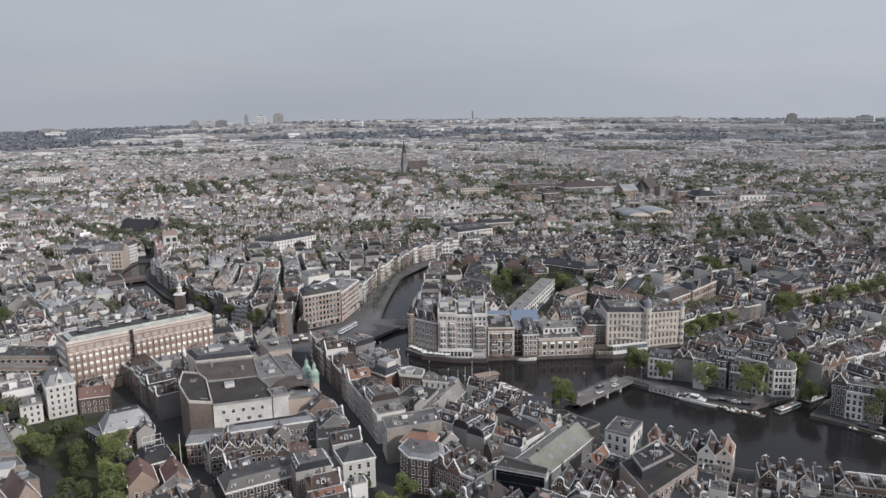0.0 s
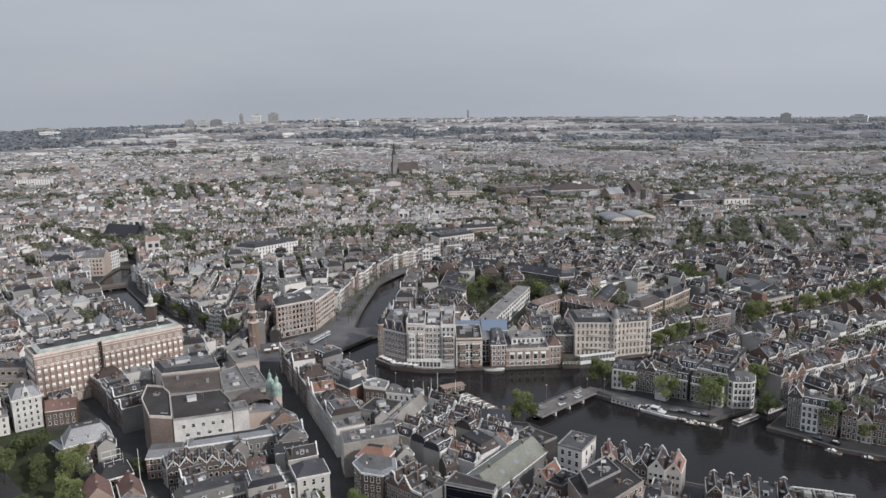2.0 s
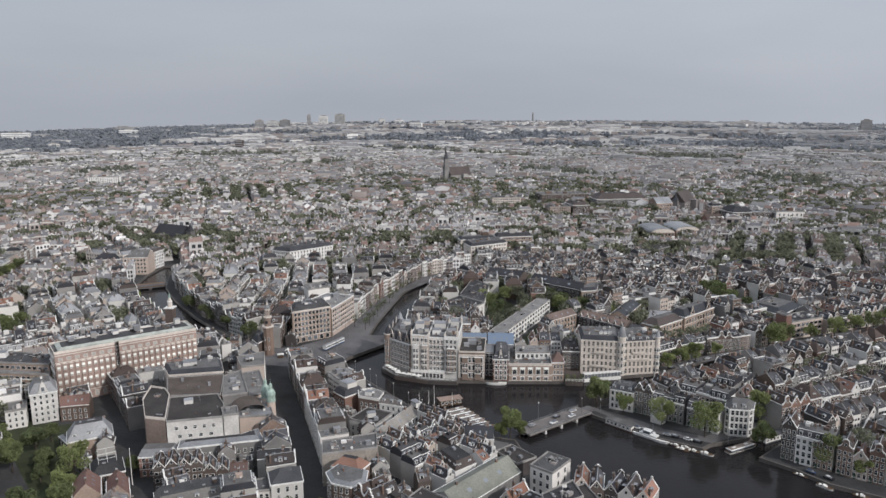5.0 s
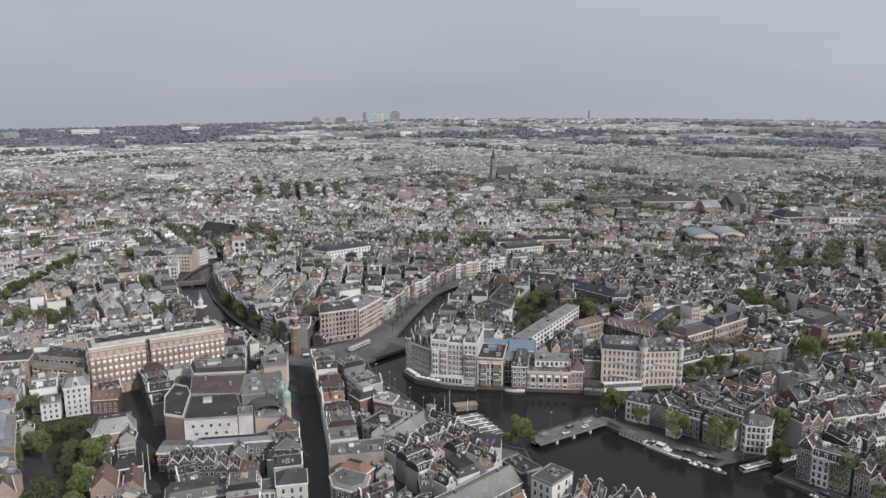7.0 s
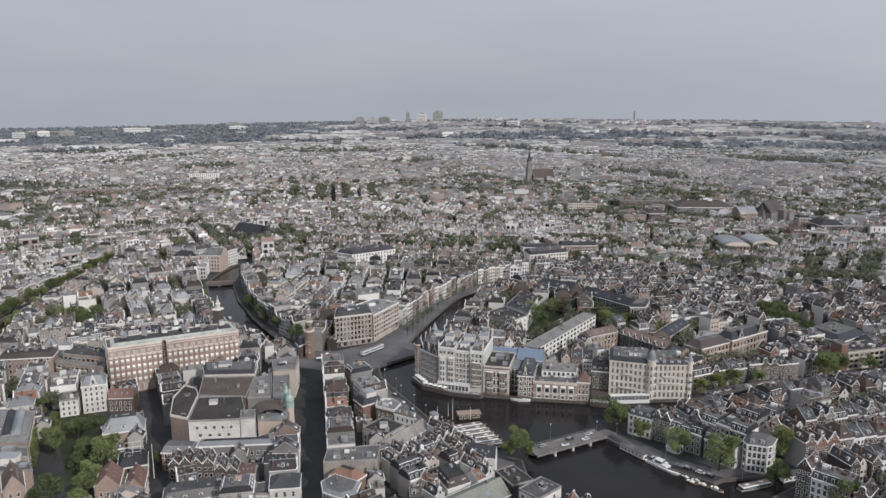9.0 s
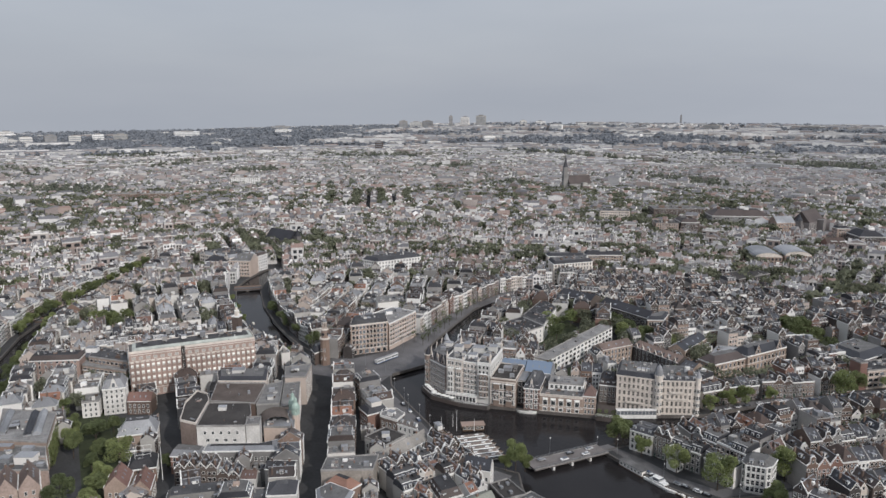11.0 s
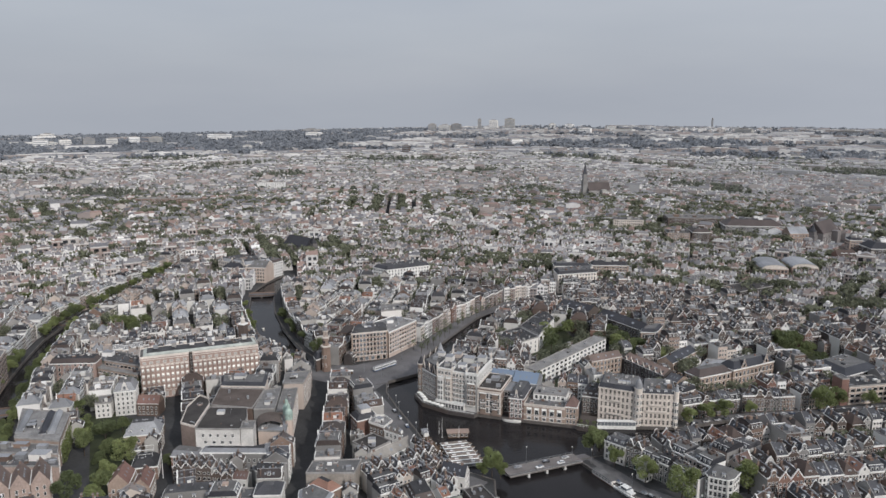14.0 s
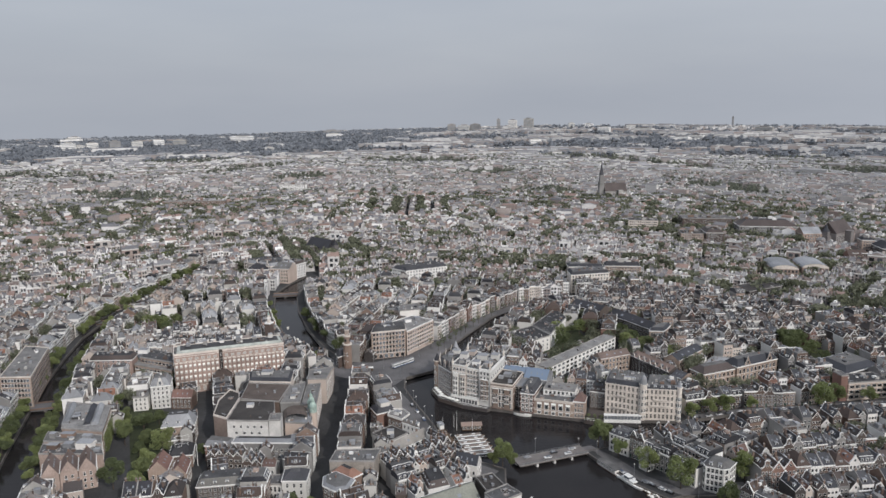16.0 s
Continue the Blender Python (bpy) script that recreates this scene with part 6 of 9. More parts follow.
W3 = (1.2, 3.3, 1.1, 1.9, 0.6)
ob = block("white_modern_house", "white plastered house with a stepped flat roof", "house", [(24, 283), (33, 271), (41, 279), (31, 292)], 9.5, PLASTER_WHITE, ("mansard", 3.4, 1.6), SLATE, facades=[(0, 4, 2, *W3), (1, 3, 2, *W3), (3, 3, 2, *W3)])
dormers(ob, ((24, 283), (33, 271)), 4, 9.8)
dormers(ob, ((33, 271), (41, 279)), 2, 9.8)
block("white_gabled_bridge_house", "white gabled house with slate roof near the bridge", "house", [(35, 302), (48, 301.5), (47.5, 310.5), (34.5, 311.5)], 9.5, PLASTER_WHITE, ("gable", 4.5, 0), SLATE, facades=[(0, 5, 2, *W3), (1, 3, 3, *W3)])
block("rooftop_glasshouse_building", "white-trimmed house with a glazed roof room", "house", [(-37, 346), (-29, 338.5), (-21, 348.5), (-29.5, 357)], 12, BRICK_RED, ("mansard", 2.6, 2), SLATE, facades=[(0, 4, 3, *W3), (3, 4, 3, *W3)])
roof_box(-29, 347.5, 14.6, 7, 6, 2.6, -42, GLASS_PALE, "roof_greenhouse", "glazed roof room with white frames")
block("long_grey_roof_house", "white-walled house under a long pale grey roof", "house", [(0, 297), (11, 325), (3, 329.5), (-9, 301)], 10, PLASTER_WHITE, ("gable", 4, 0), mat("beige_grey_roof", [(0.25, 0.235, 0.215)], 0.8, big=0.1), facades=[(0, 8, 3, *W3), (3, 3, 3, *W3)])
block("white_parapet_house", "white house with a curved parapet and flat roof", "house", [(-22, 318), (-8, 312), (-2.5, 326), (-16, 332)], 9.5, PLASTER_WHITE, ("flat", 0, 0), BITUMEN_DARK, facades=[(0, 5, 2, *W3), (3, 5, 2, *W3)])
ob = block("quay_terrace_house", "white-walled house with roof terraces near the boat quay", "house", [(-10.5, 335.2), (1.8, 331.6), (-3.2, 340), (-9.5, 344.6)], 11, PLASTER_WHITE, ("mansard", 2.4, 1.8), mat("brown_grey_slates", [(0.14, 0.125, 0.115)], 0.75, fine=2.0), facades=[(0, 4, 3, *W3), (1, 3, 3, *W3), (2, 3, 3, *W3)])
dormers(ob, ((-10.5, 335.2), (1.8, 331.6)), 3, 11.3)
block("long_parapet_house", "brick house with a flat roof behind white parapets", "house", [(-22, 339), (-10.9, 335.6), (-9.9, 345), (-17, 350.2), (-23.8, 347)], 12, BRICK_BROWN, ("flat", 0, 0), GRAVEL, facades=[(0, 4, 3, *W3), (2, 3, 3, *W3), (3, 3, 3, *W3)], cornice=PLASTER_WHITE, parapet=1.0)
roof_box(-17, 343, 12, 4, 3, 2.0, -18, PLASTER_WHITE)
roof_box(-12, 322, 9.5, 4, 3, 2.2, 22, PLASTER_WHITE)
roof_box(-9, 318, 9.5, 2, 2, 1.4, 22, ZINC)
block("flat_workshop", "low dark flat-roofed workshop by the bridge", "building", [(49, 296), (58.5, 285), (67, 292), (56, 303)], 6.5, BRICK_DARK, ("flat", 0, 0), BITUMEN_DARK)
for x, y in ((55, 294), (60, 291), (57, 298)):
    roof_box(x, y, 6.5, 1.6, 1.3, 1.0, -50, ZINC)
block("orange_roofed_corner_house", "brick corner house with bright orange tiles", "house", [(-17, 263.5), (-5, 259.5), (-2, 267.5), (-14, 271)], 13.5, BRICK_BROWN, ("mansard", 3.5, 3), TILE_RED, facades=[(3, 3, 4, *W3)])

# ---- left of the second street ----
PINK_RENDER = mat("pink_beige_render", [(0.40, 0.315, 0.275), (0.36, 0.285, 0.25)], 0.85, vary=(0.8, 1.1), big=0.15)
block("museum_block", "wide hall with zinc roof lights beside a garden", "building", [(-164, 257), (-188, 287), (-219, 282), (-190, 252)], 14.5, BRICK_SAND, ("flat", 0, 0), GRAVEL, facades=[(0, 9, 3, 1.5, 4, 1.6, 2.6, 0.8), (3, 7, 3, 1.5, 4, 1.6, 2.6, 0.8)])
for lx, ly, cover in ((-185, 274, ZINC), (-188.5, 271.5, SLATE), (-202, 268.5, ZINC)):
    sk = thing("roof_lantern", "long ridged roof lantern with dark glazing" if cover == SLATE else "long ridged zinc roof lantern", "skylight", "roof lanterns")
    part("curb", Build().box(-1.9, -15, 0, 1.9, 15, 0.8, ZINC), sk)
    part("glazing", Build().add([(-1.9, -15, 0.8), (0, -15, 2.4), (1.9, -15, 0.8), (-1.9, 15, 0.8), (0, 15, 2.4), (1.9, 15, 0.8)], [(0, 3, 4, 1), (1, 4, 5, 2), (0, 1, 2), (5, 4, 3)], cover), sk)
    sk.matrix_basis = pose(lx, ly, 14.5, 0, 0, 39)
roof_box(-193.5, 266, 14.5, 4.5, 3.5, 1.4, 39, BITUMEN, label="dark plant box on the hall roof")
roof_box(-197, 270, 14.5, 3, 3, 1.1, 39, BITUMEN, label="dark plant box on the hall roof")
block("flat_mansion", "pink brick mansion range with a flat cluttered roof", "building", [(-163, 255.5), (-196, 248), (-188, 238), (-155, 247.5)], 13, PINK_RENDER, ("flat", 0, 0), GRAVEL, facades=[(3, 3, 3, 1.2, 3.6, 1.2, 2.1, 1.0)])
block("flat_mansion_wing", "pale brick mansion wing with a flat grey roof", "building", [(-155, 247), (-188, 237.5), (-180, 228), (-146, 240)], 11.5, PINK_RENDER, ("flat", 0, 0), BITUMEN, facades=[(3, 5, 3, 1.2, 3.4, 1.2, 1.9, 1.0)])
for x, y, z, w, d, h, m, lb in ((-162, 243.5, 11.5, 9, 6, 3.6, PLASTER_WHITE, "white plant room on a flat mansion roof"), (-172, 241, 11.5, 5, 4, 2.2, ZINC, "zinc ventilation unit on a flat roof"), (-178, 236, 11.5, 6, 3.5, 2.6, BRICK_BROWN, "brick stair head on a flat roof"), (-169, 251, 13, 5, 3, 1.5, ZINC, "zinc ventilation unit on a flat roof"),
                               (-180, 248, 13, 7, 3.5, 2.2, BRICK_BROWN, "brick stair head on a flat roof"), (-187, 244, 13, 3, 3, 2.8, PLASTER_GREY, "grey lift head on a flat roof"), (-153, 242.5, 11.5, 3, 2.5, 1.2, ZINC, "zinc ventilation unit on a flat roof"), (-175, 245.5, 13, 2, 2, 1.3, PLASTER_WHITE, "white vent box on a flat roof")):
    roof_box(x, y, z, w, d, h, 18, m, label=lb)
WORN_TILES = mat("worn_brown_tiles", [(0.19, 0.14, 0.12), (0.165, 0.125, 0.11)], 0.8, fine=2.0)
for k in range(3):
    # three steep gabled ranges side by side, their ends to the south
    u, v = Vector((-0.72, 0.69)), Vector((0.69, 0.72))
    c = Vector((-153.5, 212.5)) + v * 8.7 * k
    pl = [c + v * 4.2, c + v * 4.2 + u * 16, c - v * 4.2 + u * 16, c - v * 4.2]
    ob = block(("gabled_range", "gabled_range_middle", "gabled_range_end")[k], "pale plastered house range with a steep brown roof", "house", [tuple(p) for p in pl], 11.5, PINK_RENDER, ("gable", 6.2, 0), WORN_TILES, facades=[(3, 2, 3, 1.2, 3.4, 1.0, 1.7, 1.2)] + ([(0, 5, 3, 1.2, 3.4, 1.1, 1.8, 1.0)] if k == 2 else []))
    for j in range(4):
        e = c + v * 1.9 + u * (3 + 2.6 * j) - Vector(ob.location.xy)
        o = part("skylight", Build().box(-0.45, -0.6, 0, 0.45, 0.6, 0.12, ZINC), ob)
        o.matrix_basis = Matrix.Translation((e.x, e.y, 11.5 + 6.2 * (1 - 1.9 / 4.2) + 0.02)) @ Matrix.Rotation(radians(46.2), 4, "Z") @ Matrix.Rotation(math.atan2(6.2, 4.2), 4, "Y")
block("dark_roofed_house", "pale house with a dark flat roof behind white parapets", "house", [(-158, 208), (-150.5, 201), (-143, 205), (-150, 211.5)], 10.5, PLASTER_CREAM, ("flat", 0, 0), SLATE, facades=[(0, 3, 3, 1.0, 3.2, 1.0, 1.7, 0.8)], cornice=PLASTER_WHITE)
block("small_front_house", "small pale house with a brown pitched roof", "house", [(-138.5, 219), (-144.5, 213), (-137.5, 206), (-131, 212)], 8, PLASTER_CREAM, ("gable", 3.5, 0), TILE_BROWN, facades=[(2, 3, 2, 1.0, 3.2, 1.0, 1.6, 0.8)])
ob = block("slate_mansard_house", "light brown brick house with a tall pale slate mansard", "house", [(-140.5, 278), (-124.8, 288), (-131.5, 298.5), (-147, 288.5)], 11.6, LBROWN, ("mansard", 6, 3.6), ZINC, facades=[(0, 4, 2, 3.8, 3.8, 1.1, 1.9, 1.0), (1, 3, 3, 1.3, 3.4, 1.1, 1.9, 1.0)])
dormers(ob, ((-140.5, 278), (-124.8, 288)), 3, 12.6, 1.0)
tall = block("tall_pale_house", "tall pale apartment house with a curved gable", "house", [(-185.5, 318), (-175.5, 325), (-184, 337), (-194, 330)], 16, PLASTER_DULL, ("mansard", 4.8, 2.6), ZINC, facades=[(0, 4, 5, 1.2, 3.0, 1.0, 1.6, 0.8), (1, 5, 5, 1.2, 3.0, 1.0, 1.6, 1.0)])
roof_gable(tall, -180.5, 321.5, 15.9, 5.0, 5.2, 35, PLASTER_DULL, "bell")
block("white_narrow_house", "narrow white house with a flat grey roof", "house", [(-194.5, 311), (-187, 316.3), (-194, 327), (-201.5, 321.5)], 9.5, PLASTER_WHITE, ("flat", 0, 0), GRAVEL, facades=[(0, 3, 3, 1.0, 3.0, 1.0, 1.6, 0.6), (1, 3, 3, 1.0, 3.0, 1.0, 1.6, 0.8)])
RUST_TILES = mat("rust_brown_tiles", [(0.205, 0.115, 0.093), (0.175, 0.104, 0.088)], 0.8, fine=2.0)
block("rust_tiled_house", "low brick house under rust-brown tiles", "house", [(-173.5, 323), (-160.5, 327.5), (-163.8, 336.5), (-177, 331.5)], 8, BRICK_BROWN, ("gable", 4.2, 0), RUST_TILES, facades=[(0, 5, 2, 1.2, 3.2, 1.0, 1.8, 0.5)])
block("workshop_with_frames", "low dark house with a dull zinc mansard", "house", [(-116.5, 256.5), (-106, 263.5), (-113.5, 274.5), (-124, 268)], 7.5, BRICK_BROWN, ("mansard", 3.2, 2.6), BITUMEN, facades=[(0, 4, 2, 1.0, 3.2, 1.1, 1.8, 0.5), (1, 4, 2, 1.0, 3.2, 1.1, 1.8, 0.5)])
block("low_zinc_annex", "low annex with a dark flat roof in a shaded yard", "shed", [(-158, 298), (-149.5, 291), (-142.5, 301), (-151.5, 308.5)], 4.5, BRICK_DARK, ("mansard", 1.0, 1.2), ZINC, facades=[(0, 3, 1, 1.0, 3, 1.1, 1.8, 0.6)])
KEEP.append([(-150, 290), (-141, 277), (-124, 268), (-117, 256), (-121, 250), (-114, 236), (-98, 228), (-108, 205), (-135, 215), (-150, 262), (-165, 285)])
KEEP.append([(-152, 263), (-164, 256), (-155, 247), (-146, 239), (-134, 230), (-133, 250)])
KEEP.append([(-172, 270), (-162, 257), (-150, 262), (-160, 276)])
KEEP.append([(-177, 318), (-160, 325), (-147, 302), (-148, 290), (-160, 282), (-182, 302)])
scaf = thing("roof_scaffold", "white scaffold frame standing on a low flat roof", "scaffold")
for x_ in (-3.5, 0, 3.5):
    for y_ in (-2.5, 2.5):
        part("upright", Build().cone(x_, y_, 0.07, 0, 0.07, 4.2, WHITE_WOOD, 6), scaf)
for z_ in (1.6, 4.1):
    part("ledger", Build().box(-3.6, -2.56, z_, 3.6, -2.44, z_ + 0.12, WHITE_WOOD).box(-3.6, 2.44, z_, 3.6, 2.56, z_ + 0.12, WHITE_WOOD), scaf)
scaf.matrix_basis = pose(-115, 266, 10.7, 0, 0, 35)
pole = tagged(part("flag_pole", Build().cone(0, 0, 0.2, 0, 0.1, 16.5, WHITE_WOOD, 8).cone(0, 0, 0.2, 16.5, 0.02, 16.9, WHITE_WOOD, 8)), "tall white flag pole beside the narrow street", "flag pole")
pole.location = (-104.2, 265.2, 0)
hall = block("red_gabled_house", "pinkish brick house with a steep rust-brown roof", "house", [(-103.5, 241.5), (-110.8, 254), (-120.3, 250), (-113, 237.5)], 9.2, LBROWN, ("gable", 5.2, 0), RUST_TILES, facades=[(3, 3, 2, 1.2, 3.4, 1.1, 1.9, 1.2), (0, 5, 2, 1.2, 3.4, 1.0, 1.8, 1.0)])
block("narrow_gabled_house", "narrow pinkish brick house with a steep rust-brown roof", "house", [(-92.2, 242.6), (-99.5, 255), (-107.2, 251.6), (-100, 239.2)], 9.0, LBROWN, ("gable", 4.8, 0), RUST_TILES, facades=[(3, 3, 2, 1.2, 3.4, 1.0, 1.8, 0.8), (0, 5, 2, 1.2, 3.4, 1.0, 1.8, 1.0)])
block("canal_side_office", "large sand brick office beside the canal", "building", [(-262, 292), (-303, 341), (-323, 338), (-281, 284)], 22, BRICK_SAND, ("flat", 0, 0), GRAVEL, facades=[(0, 16, 6, 1.6, 3.4, 1.6, 2.0, 1.0), (3, 9, 6, 1.6, 3.4, 1.6, 2.0, 1.0)], cornice=STONE_CREAM)

# ---- pale offices at the bend of the side canal ----
PALE_STONE = mat("pale_sandstone", [(0.56, 0.505, 0.455)], 0.85, vary=(0.82, 1.1), big=0.2)
ob = block("pale_canal_offices", "large pale stone office with many windows on the canal bend", "building", [(-364, 661), (-319, 650), (-303, 676), (-350, 690)], 19.5, PALE_STONE, ("mansard", 3.2, 2.4), ZINC,
           facades=[(0, 14, 5, 1.4, 3.7, 1.5, 2.3, 1.0), (1, 9, 5, 1.4, 3.7, 1.5, 2.3, 1.0)], bands=[(4.4, 0.5), (18.2, 0.6)], band_mat=STONE_CREAM, cornice=STONE_CREAM)
for u in (0.12, 0.5, 0.88):
    roof_gable(ob, -364 + 45 * u, 661 - 11 * u, 19.4, 5.0, 5.0, -13.7, PALE_STONE, "bell")
block("white_canal_house", "tall white house beside the canal bend", "house", [(-302.5, 678), (-300.5, 694), (-318, 698), (-320, 683)], 17, PLASTER_WHITE, ("mansard", 3, 2), SLATE, facades=[(0, 5, 5, 1.2, 3.2, 1.2, 1.9, 0.6)])

# ---- behind the hotels ----
block("balcony_flats", "white-banded apartment block with long balconies", "apartment building", [(50, 455), (85, 545), (75.5, 548.7), (40.5, 458.7)], 11, PLASTER_WHITE, ("flat", 0, 0), GRAVEL,
      facades=[(0, 17, 3, 1.6, 3.3, 3.0, 1.7, 0.8)], bands=[(0.4, 0.9), (3.7, 0.9), (7.0, 0.9), (10.2, 0.7)])
block("angular_white_house", "angular white house with zinc roofs", "building", [(1, 524), (24, 508), (35, 528), (14, 548)], 12, PLASTER_WHITE, ("flat", 0, 0), BITUMEN, facades=[(1, 4, 3, 1.2, 3.4, 1.2, 1.8, 1.0), (0, 5, 3, 1.2, 3.4, 1.2, 1.8, 1.0)])
block("white_studio_building", "white studio building with a grey pitched roof", "building", [(15, 549), (35, 530), (37, 580), (22, 604)], 13, PLASTER_WHITE, ("flat", 0, 0), BITUMEN, facades=[(1, 8, 3, 1.2, 3.6, 1.2, 1.8, 1.0)])
block("university_range", "long dark brick university range with slate roof", "university", [(70, 601), (110, 567), (119, 580), (80, 615)], 13.5, BRICK_DARK, ("gable", 4.5, 0), SLATE, facades=[(0, 18, 3, 1.4, 4, 1.4, 2.5, 1.0)])
block("university_west_range", "dark brick university range behind a garden", "university", [(32, 622), (62, 607), (70, 621), (40, 637)], 13.5, BRICK_DARK, ("gable", 4.5, 0), SLATE, facades=[(0, 9, 3, 1.4, 4, 1.4, 2.5, 1.0)])
block("dark_school_block", "dark brick school with broad slate-blue roofs", "school", [(231, 541), (248, 517), (273, 545), (255, 569)], 10.5, BRICK_DARK, ("mansard", 3.0, 6), SLATE, facades=[(0, 8, 3, 1.2, 3.2, 1.4, 2.0, 1.0), (1, 9, 3, 1.2, 3.2, 1.4, 2.0, 1.0)])
block("white_office_in_town", "white office block amid old houses", "building", [(147, 758), (170, 782), (158, 796), (135, 772)], 15, PLASTER_WHITE, ("flat", 0, 0), GRAVEL, facades=[(0, 9, 4, 1.4, 3.4, 1.6, 1.9, 0.8), (1, 5, 4, 1.4, 3.4, 1.6, 1.9, 0.8)])
block("dark_flat_department", "large dark flat-roofed shop block", "building", [(190, 731), (222, 768), (205, 785), (173, 750)], 13, BRICK_DARK, ("flat", 0, 0), BITUMEN_DARK, facades=[(0, 12, 3, 1.4, 3.8, 1.8, 2.0, 0.8)])
block("long_dark_roof_range", "long building with a dark slate roof", "building", [(250, 662), (276, 692), (266, 702), (240, 672)], 11, BRICK_BROWN, ("gable", 4, 0), SLATE, facades=[(0, 12, 3, 1.2, 3.3, 1.2, 1.9, 0.8)])
block("university_end_pavilion", "stone-dressed end pavilion of the university", "university", [(110.5, 557), (122, 560), (125.5, 579), (119.5, 579.5), (110.8, 566.5)], 15.5, LBROWN, ("mansard", 2.5, 2), SLATE, facades=[(0, 5, 3, 1.6, 4.6, 1.4, 2.8, 1.0)])
TAN = mat("tan_brick", [(0.31, 0.24, 0.195)], 0.85)
block("library_range", "tan brick library range with a slate roof", "university", [(137, 504), (153, 539), (142, 544), (126, 509)], 10.5, TAN, ("gable", 3.5, 0), SLATE, facades=[(0, 10, 2, 1.6, 4.4, 1.5, 2.6, 1.0)])
block("hospital_range", "tan brick old hospital range with a dark hipped roof", "university", [(155, 481), (176, 502), (166.5, 511.5), (145.5, 490.5)], 10.5, TAN, ("mansard", 4.0, 4.2), SLATE, facades=[(0, 7, 2, 1.8, 4.4, 1.6, 2.6, 1.2), (3, 3, 2, 1.8, 4.4, 1.4, 2.4, 1.2)], bands=[(5.4, 0.4), (9.6, 0.5)], band_mat=STONE_CREAM)
old = block("hospital_east_range", "tan brick hospital range with stone gables and slates", "university", [(177, 500.5), (204.5, 530), (195, 539), (167.5, 509.5)], 12, TAN, ("mansard", 4.2, 4.0), SLATE, facades=[(0, 10, 2, 1.8, 4.8, 1.7, 3.0, 1.2), (1, 3, 2, 1.8, 4.8, 1.5, 2.8, 1.0)], bands=[(6.0, 0.4), (11.0, 0.6)], band_mat=STONE_CREAM)
roof_gable(old, 184, 508, 11.8, 5.5, 5.5, 47, TAN, "step")
roof_gable(old, 199, 524, 11.8, 5.5, 5.5, 47, TAN, "step")
block("courtyard_roof", "low zinc and glass roofs in the hospital court", "hall", [(150, 500), (165, 514.5), (186, 537), (160, 536)], 6.5, PLASTER_GREY, ("flat", 0, 0), ZINC)
block("court_west_wing", "tan brick court wing with slate roof", "university", [(83, 484), (102, 503), (95, 511), (76, 492)], 12, TAN, ("gable", 3.5, 0), WORN_TILES, facades=[(0, 8, 3, 1.4, 3.6, 1.4, 2.2, 1.0)])
# Dark brick paints in the shade on this wing, which faces away from the sun.
court = block("court_east_wing", "shaded court wing in darkened brick with a row of small gables", "university", [(102.5, 503), (132, 476), (140, 485), (110.5, 512)], 11, BRICK_DARK, ("gable", 3.5, 0), WORN_TILES, facades=[(0, 11, 3, 1.2, 3.4, 1.3, 2.0, 1.0)])
for k in range(7):
    u = (k + 0.5) / 7
    roof_gable(court, 102.5 + 29.5 * u, 503 - 27 * u, 10.8, 2.8, 2.6, -42.5, BRICK_DARK, "spout")
block("court_end_house", "tan brick end house of the court", "university", [(133, 475), (141, 469.5), (149, 480), (141, 485.5)], 9.5, TAN, ("gable", 3.2, 0), SLATE, facades=[(0, 3, 2, 1.4, 4.0, 1.3, 2.4, 0.8)])
block("modern_canal_office", "pale modern canal office with long window bands", "building", [(246, 491.5), (272, 506.5), (264, 520), (238, 505)], 12.5, BRICK_SAND, ("flat", 0, 0), BITUMEN, facades=[(0, 7, 3, 1.6, 3.6, 3.0, 1.9, 0.6)], bands=[(0.4, 0.9), (4.0, 0.9), (7.6, 0.9), (11.4, 0.8)], band_mat=PLASTER_CREAM)
block("brick_stair_tower", "tall plain brick stair tower", "building", [(241, 488.6), (245.4, 491.1), (241, 498.6), (236.6, 496.1)], 18, BRICK_RED, ("flat", 0, 0), BITUMEN)
block("boulevard_palace", "pale yellow stone office on the boulevard", "building", [(14, 716), (50, 742), (42, 764), (5, 738)], 20, STONE_CREAM, ("mansard", 3, 2), SLATE, facades=[(0, 13, 5, 1.8, 3.7, 1.5, 2.3, 0.8)], bands=[(5.2, 0.4), (16.5, 0.4)])
block("white_bank", "white plastered bank with a slate mansard", "building", [(-184, 690), (-164, 683), (-130, 722), (-150, 735)], 18.5, PLASTER_WHITE, ("mansard", 3.5, 2.5), SLATE, facades=[(0, 8, 5, 1.4, 3.5, 1.2, 2.0, 0.8), (1, 14, 5, 1.4, 3.5, 1.2, 2.0, 0.8)])
block("white_rear_block", "white blank-walled block behind the shopping street", "building", [(-103, 534), (-89, 545), (-98, 562), (-112, 552)], 18, PLASTER_WHITE, ("flat", 0, 0), GRAVEL)
